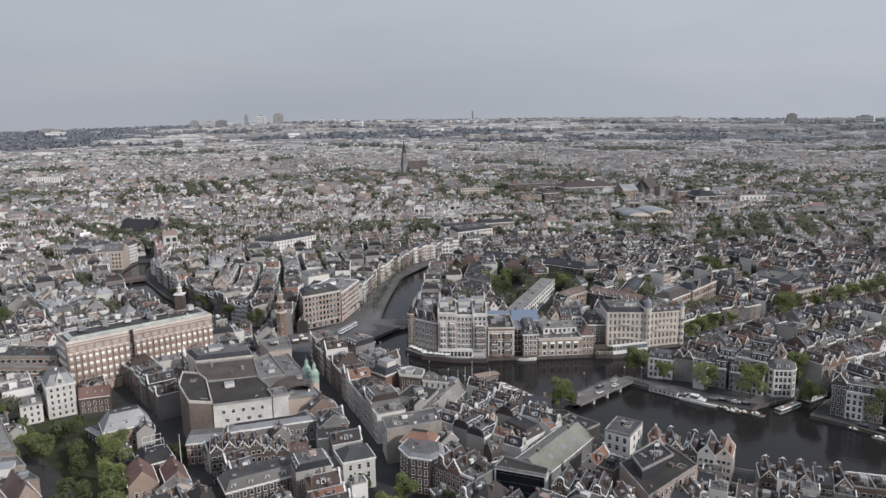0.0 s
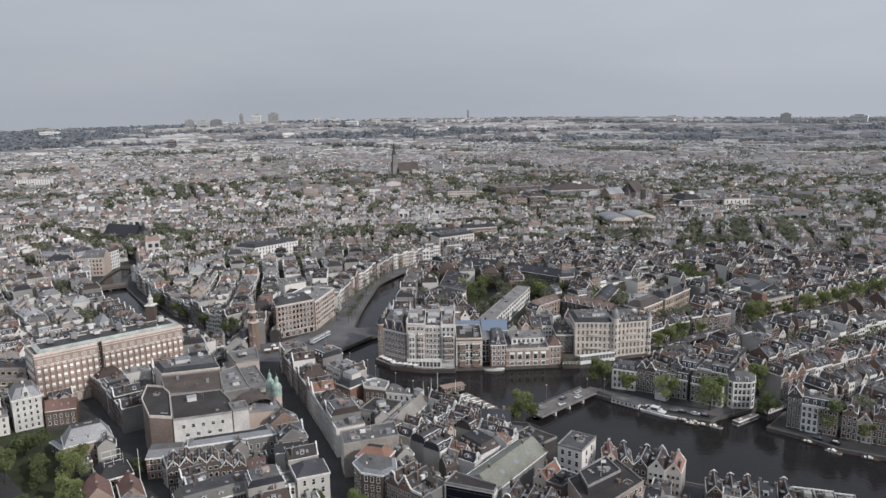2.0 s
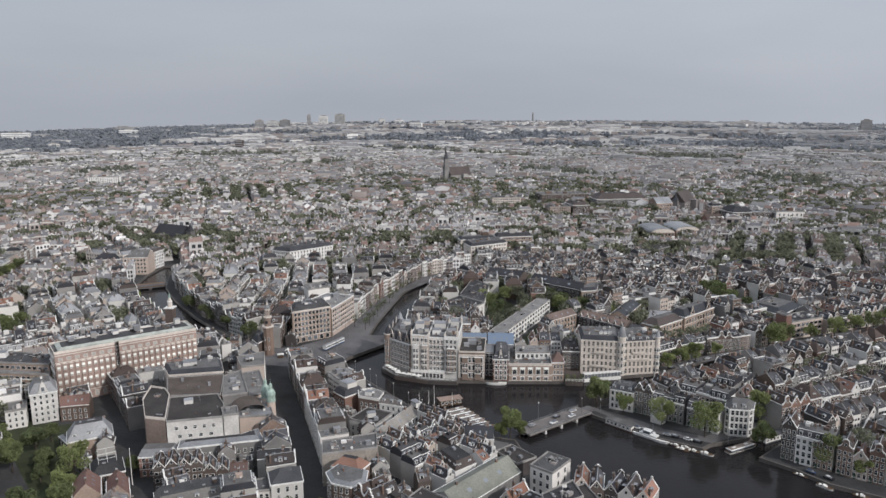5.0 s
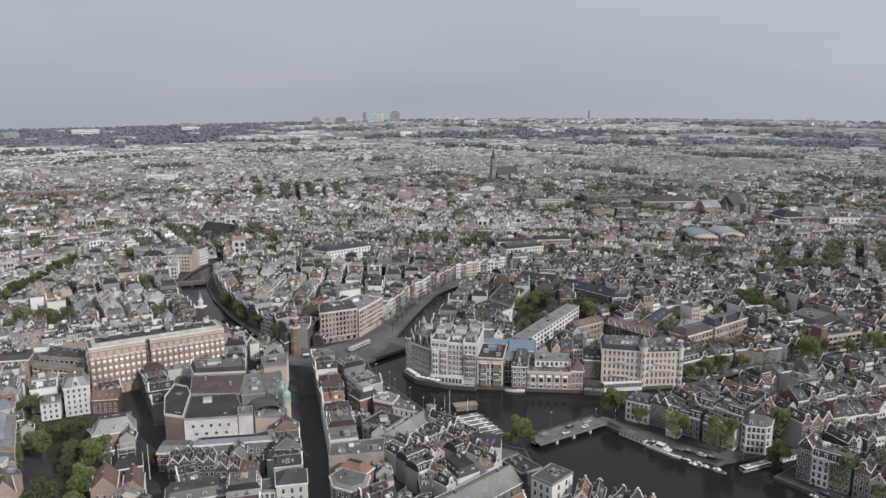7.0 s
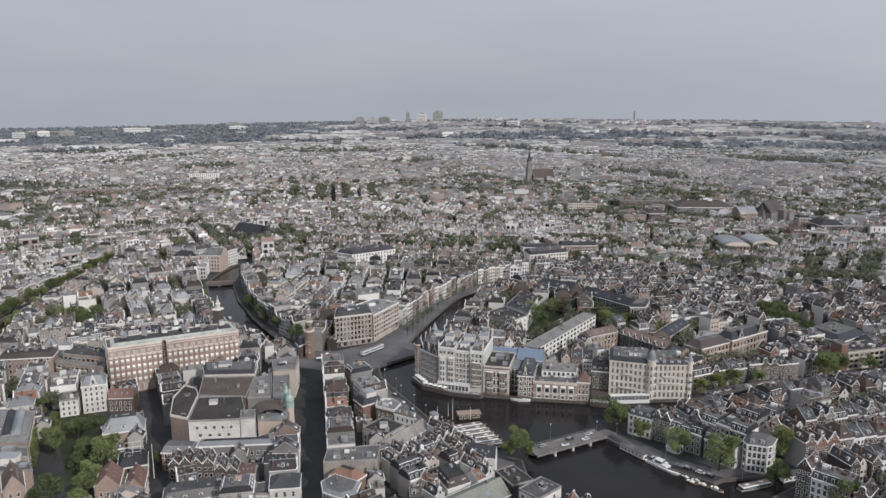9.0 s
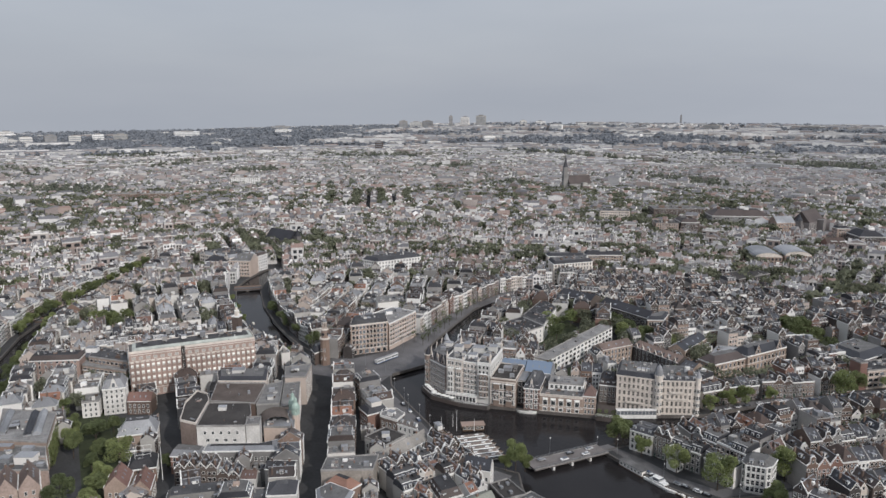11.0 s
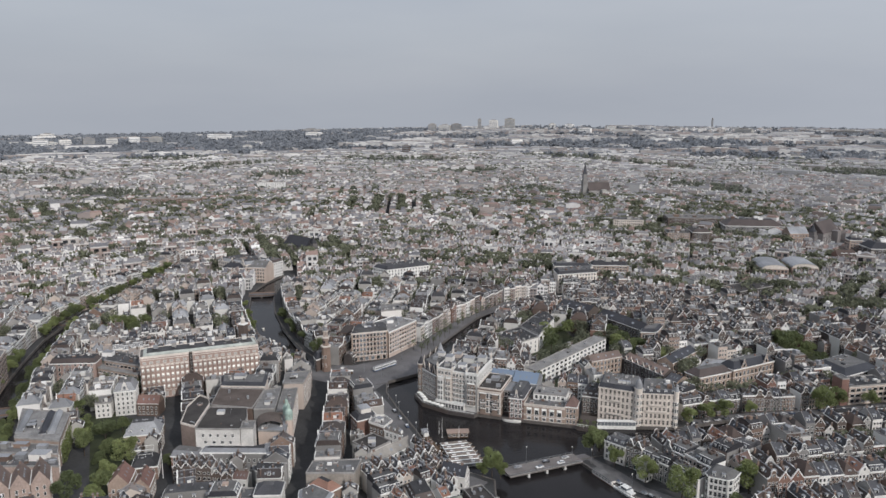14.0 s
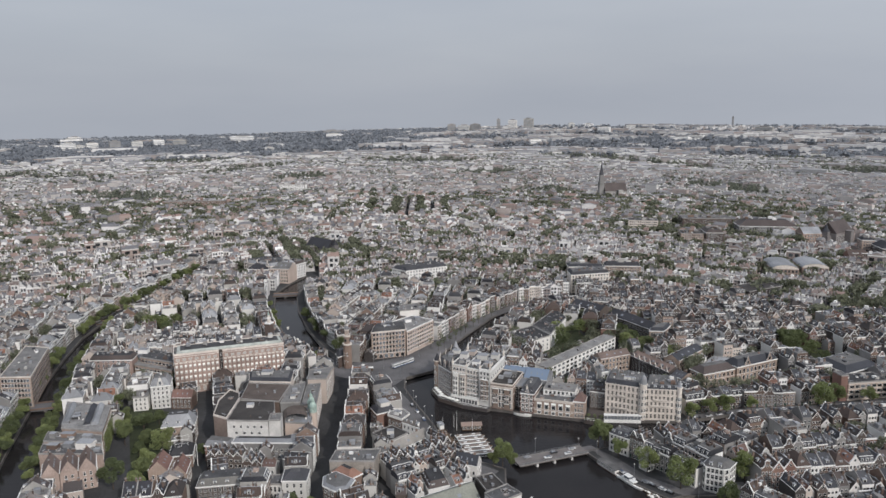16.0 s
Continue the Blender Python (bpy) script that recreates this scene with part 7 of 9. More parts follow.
for x, y, ln in ((216, 842, 46), (248, 860, 42)):
    q = Build()
    ob = thing("exchange_hall", "hall with a pale barrel roof and stone front", "hall", "barrel-roofed halls")
    part("wall", Build().box(0, 0, 0, 28, ln, 15, BRICK_SAND), ob)
    for i in range(8):
        a0, a1 = math.pi * i / 8, math.pi * (i + 1) / 8
        q.add([(14 - 14.4 * math.cos(a0), -0.5, 15 + 5 * math.sin(a0)), (14 - 14.4 * math.cos(a1), -0.5, 15 + 5 * math.sin(a1)), (14 - 14.4 * math.cos(a1), ln, 15 + 5 * math.sin(a1)), (14 - 14.4 * math.cos(a0), ln, 15 + 5 * math.sin(a0))], [(3, 2, 1, 0)], ZINC)
    part("roof", q, ob)
    part("gable", Build().add([(14 - 14 * math.cos(math.pi * i / 8), -0.05, 15 + 4.8 * math.sin(math.pi * i / 8)) for i in range(9)], [tuple(range(8, -1, -1))], STONE_CREAM), ob)
    for i in range(3):
        q = Build()
        for j in range(7):
            q.box(1.5 + j * 3.8, -0.15, 3 + i * 4.2, 3.8 + j * 3.8, 0, 5.6 + i * 4.2, GLASS)
        part("glazing", q, ob)
    ob.matrix_basis = pose(x, y, 0, 0, 0, 10)
    KEEP.append(ccw([(x, y), (x + 28, y + 5), (x + 20, y + ln + 5), (x - 8, y + ln)]))


def far_block(nm, lb, x, y, rz, w, d, h, wall, roof, cover, floors, bays):
    c, s = math.cos(radians(rz)), math.sin(radians(rz))
    pl = [(x + c * a - s * b_, y + s * a + c * b_) for a, b_ in ((0, 0), (w, 0), (w, d), (0, d))]
    ob = block(nm, lb, "building", pl, h, wall, roof, cover, facades=[(0, bays, floors, 2, (h - 2) / floors, 1.6, (h - 2) / floors * 0.55, 1.5), (3, max(3, bays * int(d) // int(w)), floors, 2, (h - 2) / floors, 1.6, (h - 2) / floors * 0.55, 1.5)])
    k = random.Random(int(x * 7 + y))
    for i in range(3):
        u, v = k.uniform(0.1, 0.75) * w, k.uniform(0.2, 0.65) * d
        q = part("roof_unit", Build().box(0, 0, 0, k.uniform(4, 9), k.uniform(3, 6), k.uniform(2, 4), k.choice((PLASTER_WHITE, PLASTER_GREY, BRICK_BROWN))), ob)
        q.matrix_basis = pose(*(Vector((x + c * u - s * v, y + s * u + c * v)) - Vector(ob.location[:2])), h + (roof[1] if roof[0] == "mansard" else 0), 0, 0, rz)
    return ob


far_block("department_store", "large brown brick department store", 102, 1150, 14, 74, 40, 23, BRICK_BROWN, ("flat", 0, 0), BITUMEN, 5, 18)
far_block("dark_office_slab", "brown brick office slab with pale bands", 108, 1012, 12, 30, 30, 22, BRICK_SAND, ("flat", 0, 0), BITUMEN, 6, 9)
far_block("brown_office_block", "brown brick office beside the slab", 140, 1016, 14, 24, 34, 24, BRICK_BROWN, ("mansard", 4, 4), SLATE, 6, 8)
far_block("cream_boulevard_front", "row of cream stone fronts on the boulevard", 0, 770, 20, 40, 14, 17, STONE_CREAM, ("mansard", 3, 2.5), SLATE, 5, 14)
far_block("pink_boulevard_front", "tall pink stone building on the boulevard", 39, 784, 16, 40, 14, 18, LBROWN, ("mansard", 3.5, 2.5), SLATE, 5, 13)
far_block("pale_office_slab", "pale office slab with rows of windows", 25, 1100, 10, 44, 24, 24, PLASTER_CREAM, ("flat", 0, 0), BITUMEN, 6, 14)
far_block("palace_on_the_square", "grey stone palace with long slate roof", 184, 1112, 12, 82, 40, 21, PLASTER_GREY, ("mansard", 8, 12), SLATE, 4, 20)
far_block("yellow_gabled_house", "yellow brick gabled house", 266, 1074, 20, 26, 24, 20, BRICK_SAND, ("gable", 8, 0), ZINC, 4, 6)
far_block("brown_corner_tower", "brown brick corner building", 330, 1020, 12, 15, 16, 24, BRICK_SAND, ("mansard", 3, 3), SLATE, 6, 4)
far_block("dark_block_on_the_square", "dark brick block with steep roof", 348, 985, 14, 30, 34, 20, BRICK_DARK, ("mansard", 7, 8), SLATE, 5, 8)
far_block("red_brick_guild_house", "red brick house with a tiled roof", 306, 945, 16, 22, 18, 15, BRICK_RED, ("gable", 7, 0), TILE_BROWN, 4, 6)
far_block("white_shopping_block", "large white shopping building", 408, 996, 6, 38, 30, 20, PLASTER_WHITE, ("flat", 0, 0), GRAVEL, 3, 6)
far_block("grey_shopping_block", "dark glazed building by the white one", 372, 1000, 4, 34, 34, 18, BRICK_DARK, ("flat", 0, 0), ZINC, 5, 12)
far_block("corner_palace", "ornate cream building at the canal end", -345, 642, 14, 24, 28, 16, PLASTER_CREAM, ("mansard", 4.5, 5), SLATE, 4, 7)
far_block("corner_palace_wing", "white gabled building at the canal end", -320, 649, 10, 24, 22, 17, PLASTER_CREAM, ("gable", 6, 0), GRAVEL, 4, 7)
far_block("cream_corner_office", "cream office with a flat roof", -470, 640, 20, 34, 20, 15, PLASTER_CREAM, ("flat", 0, 0), GRAVEL, 4, 10)
far_block("white_flats_slab", "white slab of flats with long balconies", -812, 1405, 20, 62, 14, 24, PLASTER_WHITE, ("flat", 0, 0), GRAVEL, 7, 14)
far_block("long_brown_range", "long brown brick range above the houses", -862, 1080, 24, 118, 18, 21, BRICK_BROWN, ("flat", 0, 0), GRAVEL, 5, 30)
ob = thing("white_monument", "tall white stone monument on a square", "monument")
part("column", Build().cone(0, 0, 2.2, 3, 1.3, 22, STONE_CREAM, 10), ob)
part("base", Build().cone(0, 0, 5, 0, 4.2, 3, STONE_CREAM, 12), ob)
ob.location = (333, 948, 0)
KEEP.append([(322, 936), (345, 936), (345, 958), (322, 958)])


# Church brick lightened to grey, so distance haze is in its colour.
HAZED_BRICK = mat("hazed_grey_brick", [(0.20, 0.185, 0.18), (0.17, 0.16, 0.158)], 0.85)


def church(x, y, rz, body_h, length, width, tower_h, wall, name, label):
    ob = thing(name, label, "church")
    part("nave", Build().box(-width / 2, 0, 0, width / 2, length, body_h, wall), ob)
    part("roof", Build().add([(-width / 2 - 0.5, 0, body_h), (width / 2 + 0.5, 0, body_h), (width / 2 + 0.5, length, body_h), (-width / 2 - 0.5, length, body_h), (0, 0, body_h * 1.75), (0, length, body_h * 1.75)],
                             [(1, 2, 5, 4), (3, 0, 4, 5), (0, 1, 4), (2, 3, 5)], SLATE), ob)
    part("transept", Build().box(-width * 0.85, length * 0.55, 0, width * 0.85, length * 0.75, body_h * 1.1, wall), ob)
    s = width * 0.22
    part("tower", Build().box(-s, -2 * s, 0, s, 0, tower_h * 0.5, wall).box(-s * 0.75, -1.75 * s, tower_h * 0.5, s * 0.75, -0.25 * s, tower_h * 0.68, wall), ob)
    part("spire", Build().cone(0, -s, s * 1.0, tower_h * 0.68, s * 0.5, tower_h * 0.8, SLATE, 8).cone(0, -s, s * 0.5, tower_h * 0.8, 0.1, tower_h, SLATE, 8), ob)
    for i in range(6):
        o = part("window", win(1.6, body_h * 0.55), ob)
        o.matrix_basis = pose(width / 2 + 0.01, length * (0.1 + 0.15 * i), body_h * 0.25, 0, 0, 90)
    ob.matrix_basis = pose(x, y, 0, 0, 0, rz)
    return ob


church(-79, 1512, -60, 22, 48, 24, 82, PLASTER_GREY, "church_with_tall_spire", "grey brick church with a tall slim spire")
church(-318, 790, 70, 15, 44, 20, 30, HAZED_BRICK, "dark_church", "brick church greyed for haze, with a steep slate roof")
church(298, 1092, -30, 20, 50, 24, 34, HAZED_BRICK, "old_church", "old church greyed for haze, with slate roofs")
KEEP.append([(-372, 772), (-305, 772), (-305, 822), (-372, 822)])
KEEP.append([(284, 1080), (345, 1080), (345, 1142), (284, 1142)])

# ---- rows of houses ----
corner = block("white_corner_house", "white canal corner house with chamfered bays and large windows", "house", [(159.3, 338), (160.6, 334.9), (169.3, 334.1), (172, 336.4), (175, 344), (163, 348)], 14.0, PLASTER_WHITE, ("mansard", 2.4, 2.6), BITUMEN,
      facades=[(0, 1, 4, 1.2, 3.3, 1.6, 2.2, 0.3), (1, 4, 4, 1.2, 3.3, 1.4, 2.2, 0.4), (2, 1, 4, 1.2, 3.3, 1.7, 2.2, 0.3), (3, 3, 4, 1.2, 3.3, 1.4, 2.2, 0.5), (5, 4, 4, 1.2, 3.3, 1.3, 2.1, 0.5)], bands=[(0.9, 0.2), (4.0, 0.3), (7.3, 0.25), (10.6, 0.25)], trim=0.2)
pilasters(corner, (160.6, 334.9), (169.3, 334.1), 4, 4.4, 13.0, 0.4, PLASTER_WHITE)
dormers(corner, ((160.6, 334.9), (169.3, 334.1)), 2, 14.2, 0.6)
ob = block("white_quay_house", "white quay house with a mansard roof", "house", [(107.5, 364), (119, 359), (124, 369), (112, 374)], 11, PLASTER_WHITE, ("mansard", 2.6, 2), SLATE,
           facades=[(0, 5, 3, 1.3, 3.4, 1.2, 2.0, 0.6), (3, 4, 3, 1.3, 3.4, 1.2, 2.0, 0.6)])
dormers(ob, ((107.5, 364), (119, 359)), 3, 11.2)
KEEP.append(ccw([(155, 481), (204.5, 530), (214, 520.5), (165, 471)]))   # gardens before the hospital
KEEP.append(ccw([(88, 468), (102.5, 501), (131, 475), (122, 456), (98, 455)]))   # an open court
BOXES = [(min(p[0] for p in q), min(p[1] for p in q), max(p[0] for p in q), max(p[1] for p in q)) for q in KEEP]
CELLS = {}
TAKEN = []
MORE = [(q, (min(p[0] for p in q), min(p[1] for p in q), max(p[0] for p in q), max(p[1] for p in q))) for q in STREETS + GARDENS]
SHORES = [(q, (min(p[0] for p in q) - 6, min(p[1] for p in q) - 6, max(p[0] for p in q) + 6, max(p[1] for p in q) + 6)) for q in WATERS]


def corners(x, y, rz, w, d):
    c, s = math.cos(radians(rz)), math.sin(radians(rz))
    return [(x + c * a - s * b_, y + s * a + c * b_) for a, b_ in ((-w / 2, 0), (w / 2, 0), (w / 2, d), (-w / 2, d))]


def overlap(p, q):
    for poly, other in ((p, q), (q, p)):
        for i in range(4):
            (x1, y1), (x2, y2) = poly[i], poly[(i + 1) % 4]
            nx, ny = y2 - y1, x1 - x2
            ln = math.hypot(nx, ny)
            if min((a - x1) * nx + (b_ - y1) * ny for a, b_ in other) / ln > -0.35:
                return False
    return True


def is_free(x, y, rz, w, d, roads=True, shore=5.0):
    q = corners(x, y, rz, w, d)
    pts = q + [((q[i][0] + q[(i + 1) % 4][0]) / 2, (q[i][1] + q[(i + 1) % 4][1]) / 2) for i in range(4)]
    pts.append((sum(p[0] for p in q) / 4, sum(p[1] for p in q) / 4))
    for px, py in pts:
        for poly, (x0, y0, x1, y1) in zip(KEEP, BOXES):
            if x0 < px < x1 and y0 < py < y1 and in_poly(px, py, poly):
                return False
        if roads:
            for poly, (x0, y0, x1, y1) in MORE:
                if x0 < px < x1 and y0 < py < y1 and in_poly(px, py, poly):
                    return False
        for poly, (x0, y0, x1, y1) in SHORES:
            if x0 < px < x1 and y0 < py < y1 and (in_poly(px, py, poly) or edge_gap(px, py, poly) < shore):
                return False
    cx, cy = pts[-1]
    near = [o for i in (-1, 0, 1) for j in (-1, 0, 1) for o in CELLS.get((int(cx // 20) + i, int(cy // 20) + j), ())]
    return not any(overlap(q, o) for o in near)


def take(x, y, rz, w, d):
    q = corners(x, y, rz, w, d)
    cx, cy = sum(p[0] for p in q) / 4, sum(p[1] for p in q) / 4
    CELLS.setdefault((int(cx // 20), int(cy // 20)), []).append(q)
    TAKEN.append((cx, cy))


ALL = list(range(len(SPECS)))
PALE = [6, 8, 9, 12, 14, 5, 7, 6]
WEST = [len(SPECS) + k for k in range(4)]
SPECS += [(7.0, 12, 4, "mansard", PLASTER_CREAM, ZINC, "", "cream town house with a zinc mansard"), (8.0, 13, 4, "flat", PLASTER_WHITE, GRAVEL, "", "white canal house with a gravel roof"),
          (6.5, 12, 4, "side", PLASTER_CREAM, TILE_PALE, "", "cream canal house with weathered tiles"), (7.0, 12, 4, "hip", PLASTER_WHITE, ZINC, "", "white canal house with a hipped zinc roof")]
PALER = [6, 8, 9, 14, 3, 17, 13, 16, 12, 4] + WEST * 3
OLD = [0, 1, 3, 4, 1, 5, 8, 9, 10, 13, 15, 16, 17, 17, 18]


def row(line, tier, specs=ALL, shore=4.0):
    """Houses side by side along a line, their fronts on it and their depth to its left."""
    for (x0, y0), (x1, y1) in zip(line, line[1:]):
        ln = math.hypot(x1 - x0, y1 - y0)
        ux, uy = (x1 - x0) / ln, (y1 - y0) / ln
        rz, s = math.degrees(math.atan2(uy, ux)), 0.0
        while s < ln - 4:
            i = RNG.choice(specs)
            w, d = SPECS[i][0], SPECS[i][1]
            x, y = x0 + ux * (s + w / 2), y0 + uy * (s + w / 2)
            if is_free(x, y, rz, w, d, roads=False, shore=shore):
                place_house(i, tier, x, y, rz)
                take(x, y, rz, w, d)
                s += w + 0.02
            else:
                s += 1.5


QUAY_LOW = [len(SPECS) + k for k in range(3)]
SPECS += [(6.5, 11, 2, "side", BRICK_DARK, SLATE, "", "low dark quay house with a slate roof"), (6.0, 11, 2, "front", BRICK_BROWN, TILE_BROWN, "neck", "low brick quay house with a neck gable"),
          (7.0, 11, 2, "flat", BRICK_BROWN, BITUMEN_DARK, "", "low brick quay house with a flat roof")]
LOW_GABLES = [len(SPECS) + k for k in range(3)]
SPECS += [(5.5, 11, 3, "front", PLASTER_WHITE, TILE_RED, "spout", "low white house with a pointed gable and orange tiles"), (5.5, 12, 3, "front", BRICK_DARK, SLATE, "neck", "low dark brick house with a neck gable"),
          (5.5, 11, 3, "front", PLASTER_GREY, TILE_BROWN, "bell", "low grey house with a bell gable")]
COTTAGES = [len(SPECS) + k for k in range(6)]
SPECS += [(5.0, 8.5, 3, "front", PLASTER_WHITE, SLATE, "neck", "narrow white house with a neck gable and slates"), (4.8, 8.5, 4, "front", BRICK_DARK, TILE_BROWN, "bell", "narrow dark brick house with a bell gable"),
          (5.2, 8.5, 3, "side", PLASTER_WHITE, TILE_RED, "", "small white house with orange tiles"), (5.4, 8.5, 3, "mansard", PLASTER_GREY, SLATE, "", "small grey house with a slate mansard"),
          (5.0, 8.5, 3, "front", BRICK_BROWN, SLATE, "step", "narrow brick house with a stepped gable"), (4.6, 8.0, 3, "front", PLASTER_CREAM, TILE_RED, "spout", "narrow cream house with red tiles")]
for k in range(6):
    row([(-5 + 7.0 * k, 288 - 5.3 * k), (22 + 7.0 * k, 324 - 5.3 * k)] if k % 2 else [(16.6 + 7.0 * k, 330 - 5.3 * k), (-10.4 + 7.0 * k, 294 - 5.3 * k)], 0, COTTAGES, 3.0)
row([(113.5, 262.3), (98, 270.2), (82, 272.6)], 0, LOW_GABLES + LOW_GABLES + [16, 17], 0.3)
row([(168, 240), (119, 254.5)], 0, QUAY_LOW + [QUAY_LOW[2], QUAY_LOW[1]])
row([(-64, 272.5), (-92, 262.5)], 0, [COTTAGES[1], COTTAGES[4], COTTAGES[1]], 0.0)
row([(-89, 252), (-61, 261)], 0, [COTTAGES[1], COTTAGES[4], COTTAGES[3]], 0.0)
row([(-3.5, 245), (17, 227)], 0, [2, 0, 11, 10])
row([(37, 229), (53, 222)], 0, [17, 1, 0])
row([(119.5, 359), (143, 345), (157, 335)], 0, [COTTAGES[0], COTTAGES[1], COTTAGES[3], COTTAGES[3], LOW_GABLES[1], LOW_GABLES[2]])
row([(177, 313), (196, 301), (243, 272), (300, 242)], 0, OLD + [8])
row([(-77.5, 398), (-45.5, 328), (-17, 262)], 0, ALL)
row([(-32, 264), (-58, 324), (-87, 388)], 0, ALL)
row([(33, 306), (8, 325), (-10, 345)], 0, QUAY_LOW)
row([(-13, 351), (-38, 379), (-58, 400)], 0, ALL)
row([(187, 341), (313, 410.8)], 0, [0, 1, 2, 10, 4, 5, 15, 11, 3, 13, 9], 0.0)
row([(318, 403.5), (196, 336.2)], 0, OLD + [9, 13, 15], 0.0)
CANAL_LOW = [len(SPECS) + k for k in range(5)]
SPECS += [(7.0, 11, 3, "mansard", BRICK_BROWN, SLATE, "", "low brick canal house with a slate mansard"), (6.5, 11, 3, "side", BRICK_DARK, SLATE, "", "low dark brick canal house with slates"),
          (6.0, 11, 3, "front", BRICK_BROWN, TILE_BROWN, "neck", "low brick canal house with a neck gable"), (8.0, 11, 3, "flat", BRICK_BROWN, BITUMEN, "", "low brick canal house with a flat roof"),
          (6.0, 11, 3, "front", PLASTER_CREAM, SLATE, "bell", "low cream canal house with a bell gable")]
row([(146, 430), (181, 456), (216, 472), (276, 508), (400, 575)], 0, CANAL_LOW)
row([(384, 527), (288, 472), (228, 437), (193, 420), (160, 394), (128, 373)], 2, OLD)
row([(-61, 519), (-54.5, 580), (-41, 625), (-29, 663), (-3, 696)], 0, PALE + [2, 5, 11, 4, 12, 15, 16])
row([(0, 700), (45, 714), (90, 730)], 2, PALE + [2, 5, 11, 12, 15])
row([(29, 660), (12, 643), (-2, 626), (-10, 598), (-14, 560), (-16, 520), (-17, 452)], 2, ALL)
row([(-146, 439), (-169, 449), (-199, 479), (-234, 521), (-266, 562), (-297, 612)], 2, PALE + OLD)
row([(-246, 603), (-215, 558), (-183, 516), (-148, 480), (-117, 455)], 2, PALE + OLD)
row([(-182, 376), (-149, 336), (-107, 282)], 0, [0, 1, 4, 5, 10, 13, 15, 11])
row([(-102, 275.5), (-74, 240)], 0, [COTTAGES[1], COTTAGES[4]])
row([(-132, 299), (-161, 333.5), (-183.5, 361)], 0, QUAY_LOW + [COTTAGES[1], COTTAGES[4]])
row(beside(SIDE_LINE, 16), 2, [6, 8, 12, 14, 9] + WEST * 2)
row(beside(SIDE_LINE, -15)[::-1], 2, PALER)
row([(-100, 203), (-60, 227)], 2, ALL)
row([(45, 214), (90, 218)], 0, ALL)

SITES = [(-95, 300, 114), (-30, 340, 114), (-5, 290, 114), (45, 300, 141), (60, 235, 141), (110, 240, 155), (-170, 270, 128), (-120, 220, 128), (-240, 420, 41), (-220, 330, 125), (-150, 560, 100), (-110, 620, 104), (-90, 540, 96)]
SITES += [(-260, 480, 131), (-320, 560, 131), (30, 560, 95), (20, 470, 5), (100, 520, 32), (200, 560, 32), (160, 610, 20), (150, 375, -37), (210, 400, 31), (270, 440, 31), (250, 330, 30), (230, 290, -32), (330, 330, 30), (310, 600, 30),
         (60, 660, 12), (-20, 740, 8), (-200, 640, 110), (-240, 720, 100), (-380, 420, 127), (-330, 320, 127), (-420, 600, 127), (180, 700, 28), (340, 480, 30), (350, 680, 25), (-100, 700, 100)]


def in_view(x, y, margin=0):
    a = math.degrees(math.atan2(y + 33, x - 161 + margin))
    c = math.degrees(math.atan2(y, x - 2 - margin))
    return a < 144.5 and c > 56


def fill_near():
    for k, (sx, sy, ang) in enumerate(SITES):
        ux, uy = math.cos(radians(ang)), math.sin(radians(ang))
        for jrow in range(-9, 10):
            off = jrow * 17.5
            flip = jrow % 2 == 0
            s = -150.0
            while s < 150:
                i = RNG.choice(ALL if sx > -110 else PALER)
                if sx == 110 and s > -1000 and jrow < 3:
                    i = RNG.choice(QUAY_LOW)
                w, d = SPECS[i][0], SPECS[i][1]
                base = off + (0 if not flip else 12.4)
                x, y = sx + ux * (s + w / 2) - uy * base, sy + uy * (s + w / 2) + ux * base
                rz = ang if not flip else ang + 180
                s += w + 0.02
                mx, my = x - uy * 6 * (1 if not flip else -1), y + ux * 6 * (1 if not flip else -1)
                if my < 195 or math.hypot(mx - 80, my) > 720 or not in_view(mx, my, 25):
                    continue
                if min(range(len(SITES)), key=lambda q: (SITES[q][0] - mx) ** 2 + (SITES[q][1] - my) ** 2) != k:
                    continue
                if is_free(x, y, rz, w, d):
                    place_house(i, 2, x, y, rz)
                    take(x, y, rz, w, d)


fill_near()
# garden trees between the houses
GARDEN_TREES = []
for k in range(7000):
    x, y = RNG.uniform(-520, 440), RNG.uniform(300, 700)
    if len(GARDEN_TREES) < 420 and (y > 440 or x < -150 or x > 210) and in_view(x, y, 10) and math.hypot(x - 80, y) < 720 and is_free(x, y - 2.5, 0, 5, 5, shore=3):
        take(x, y - 2.5, 0, 5, 5)
        for q in range(RNG.choice((1, 1, 2, 3))):
            GARDEN_TREES.append((x + RNG.gauss(0, 2.2) * (q > 0), y + RNG.gauss(0, 2.2) * (q > 0)))
# second pass: low back houses in the gaps that remain
LOW = [(5.0, 7, 2, "flat", PLASTER_GREY, BITUMEN, "", "low grey back house with a flat roof"), (6.0, 7, 3, "side", BRICK_BROWN, TILE_BROWN, "", "small brick back house with brown tiles"),
       (5.0, 6, 3, "flat", PLASTER_WHITE, GRAVEL, "", "small white back house with a gravel roof"), (5.5, 7, 2, "side", BRICK_DARK, SLATE, "", "low dark brick back house with slates")]
first_low = len(SPECS)
SPECS += LOW
for k in range(9000):
    x, y = RNG.uniform(-420, 420), RNG.uniform(195, 640)
    if not in_view(x, y, 10) or math.hypot(x - 80, y) > 640:
        continue
    i = first_low + RNG.randrange(4)
    best = min(SITES, key=lambda q: (q[0] - x) ** 2 + (q[1] - y) ** 2)
    rz = best[2] + RNG.choice((0, 90, 180, 270))
    if is_free(x, y, rz, SPECS[i][0], SPECS[i][1], shore=14):
        place_house(i, 2, x, y, rz)
        take(x, y, rz, SPECS[i][0], SPECS[i][1])

join_houses()

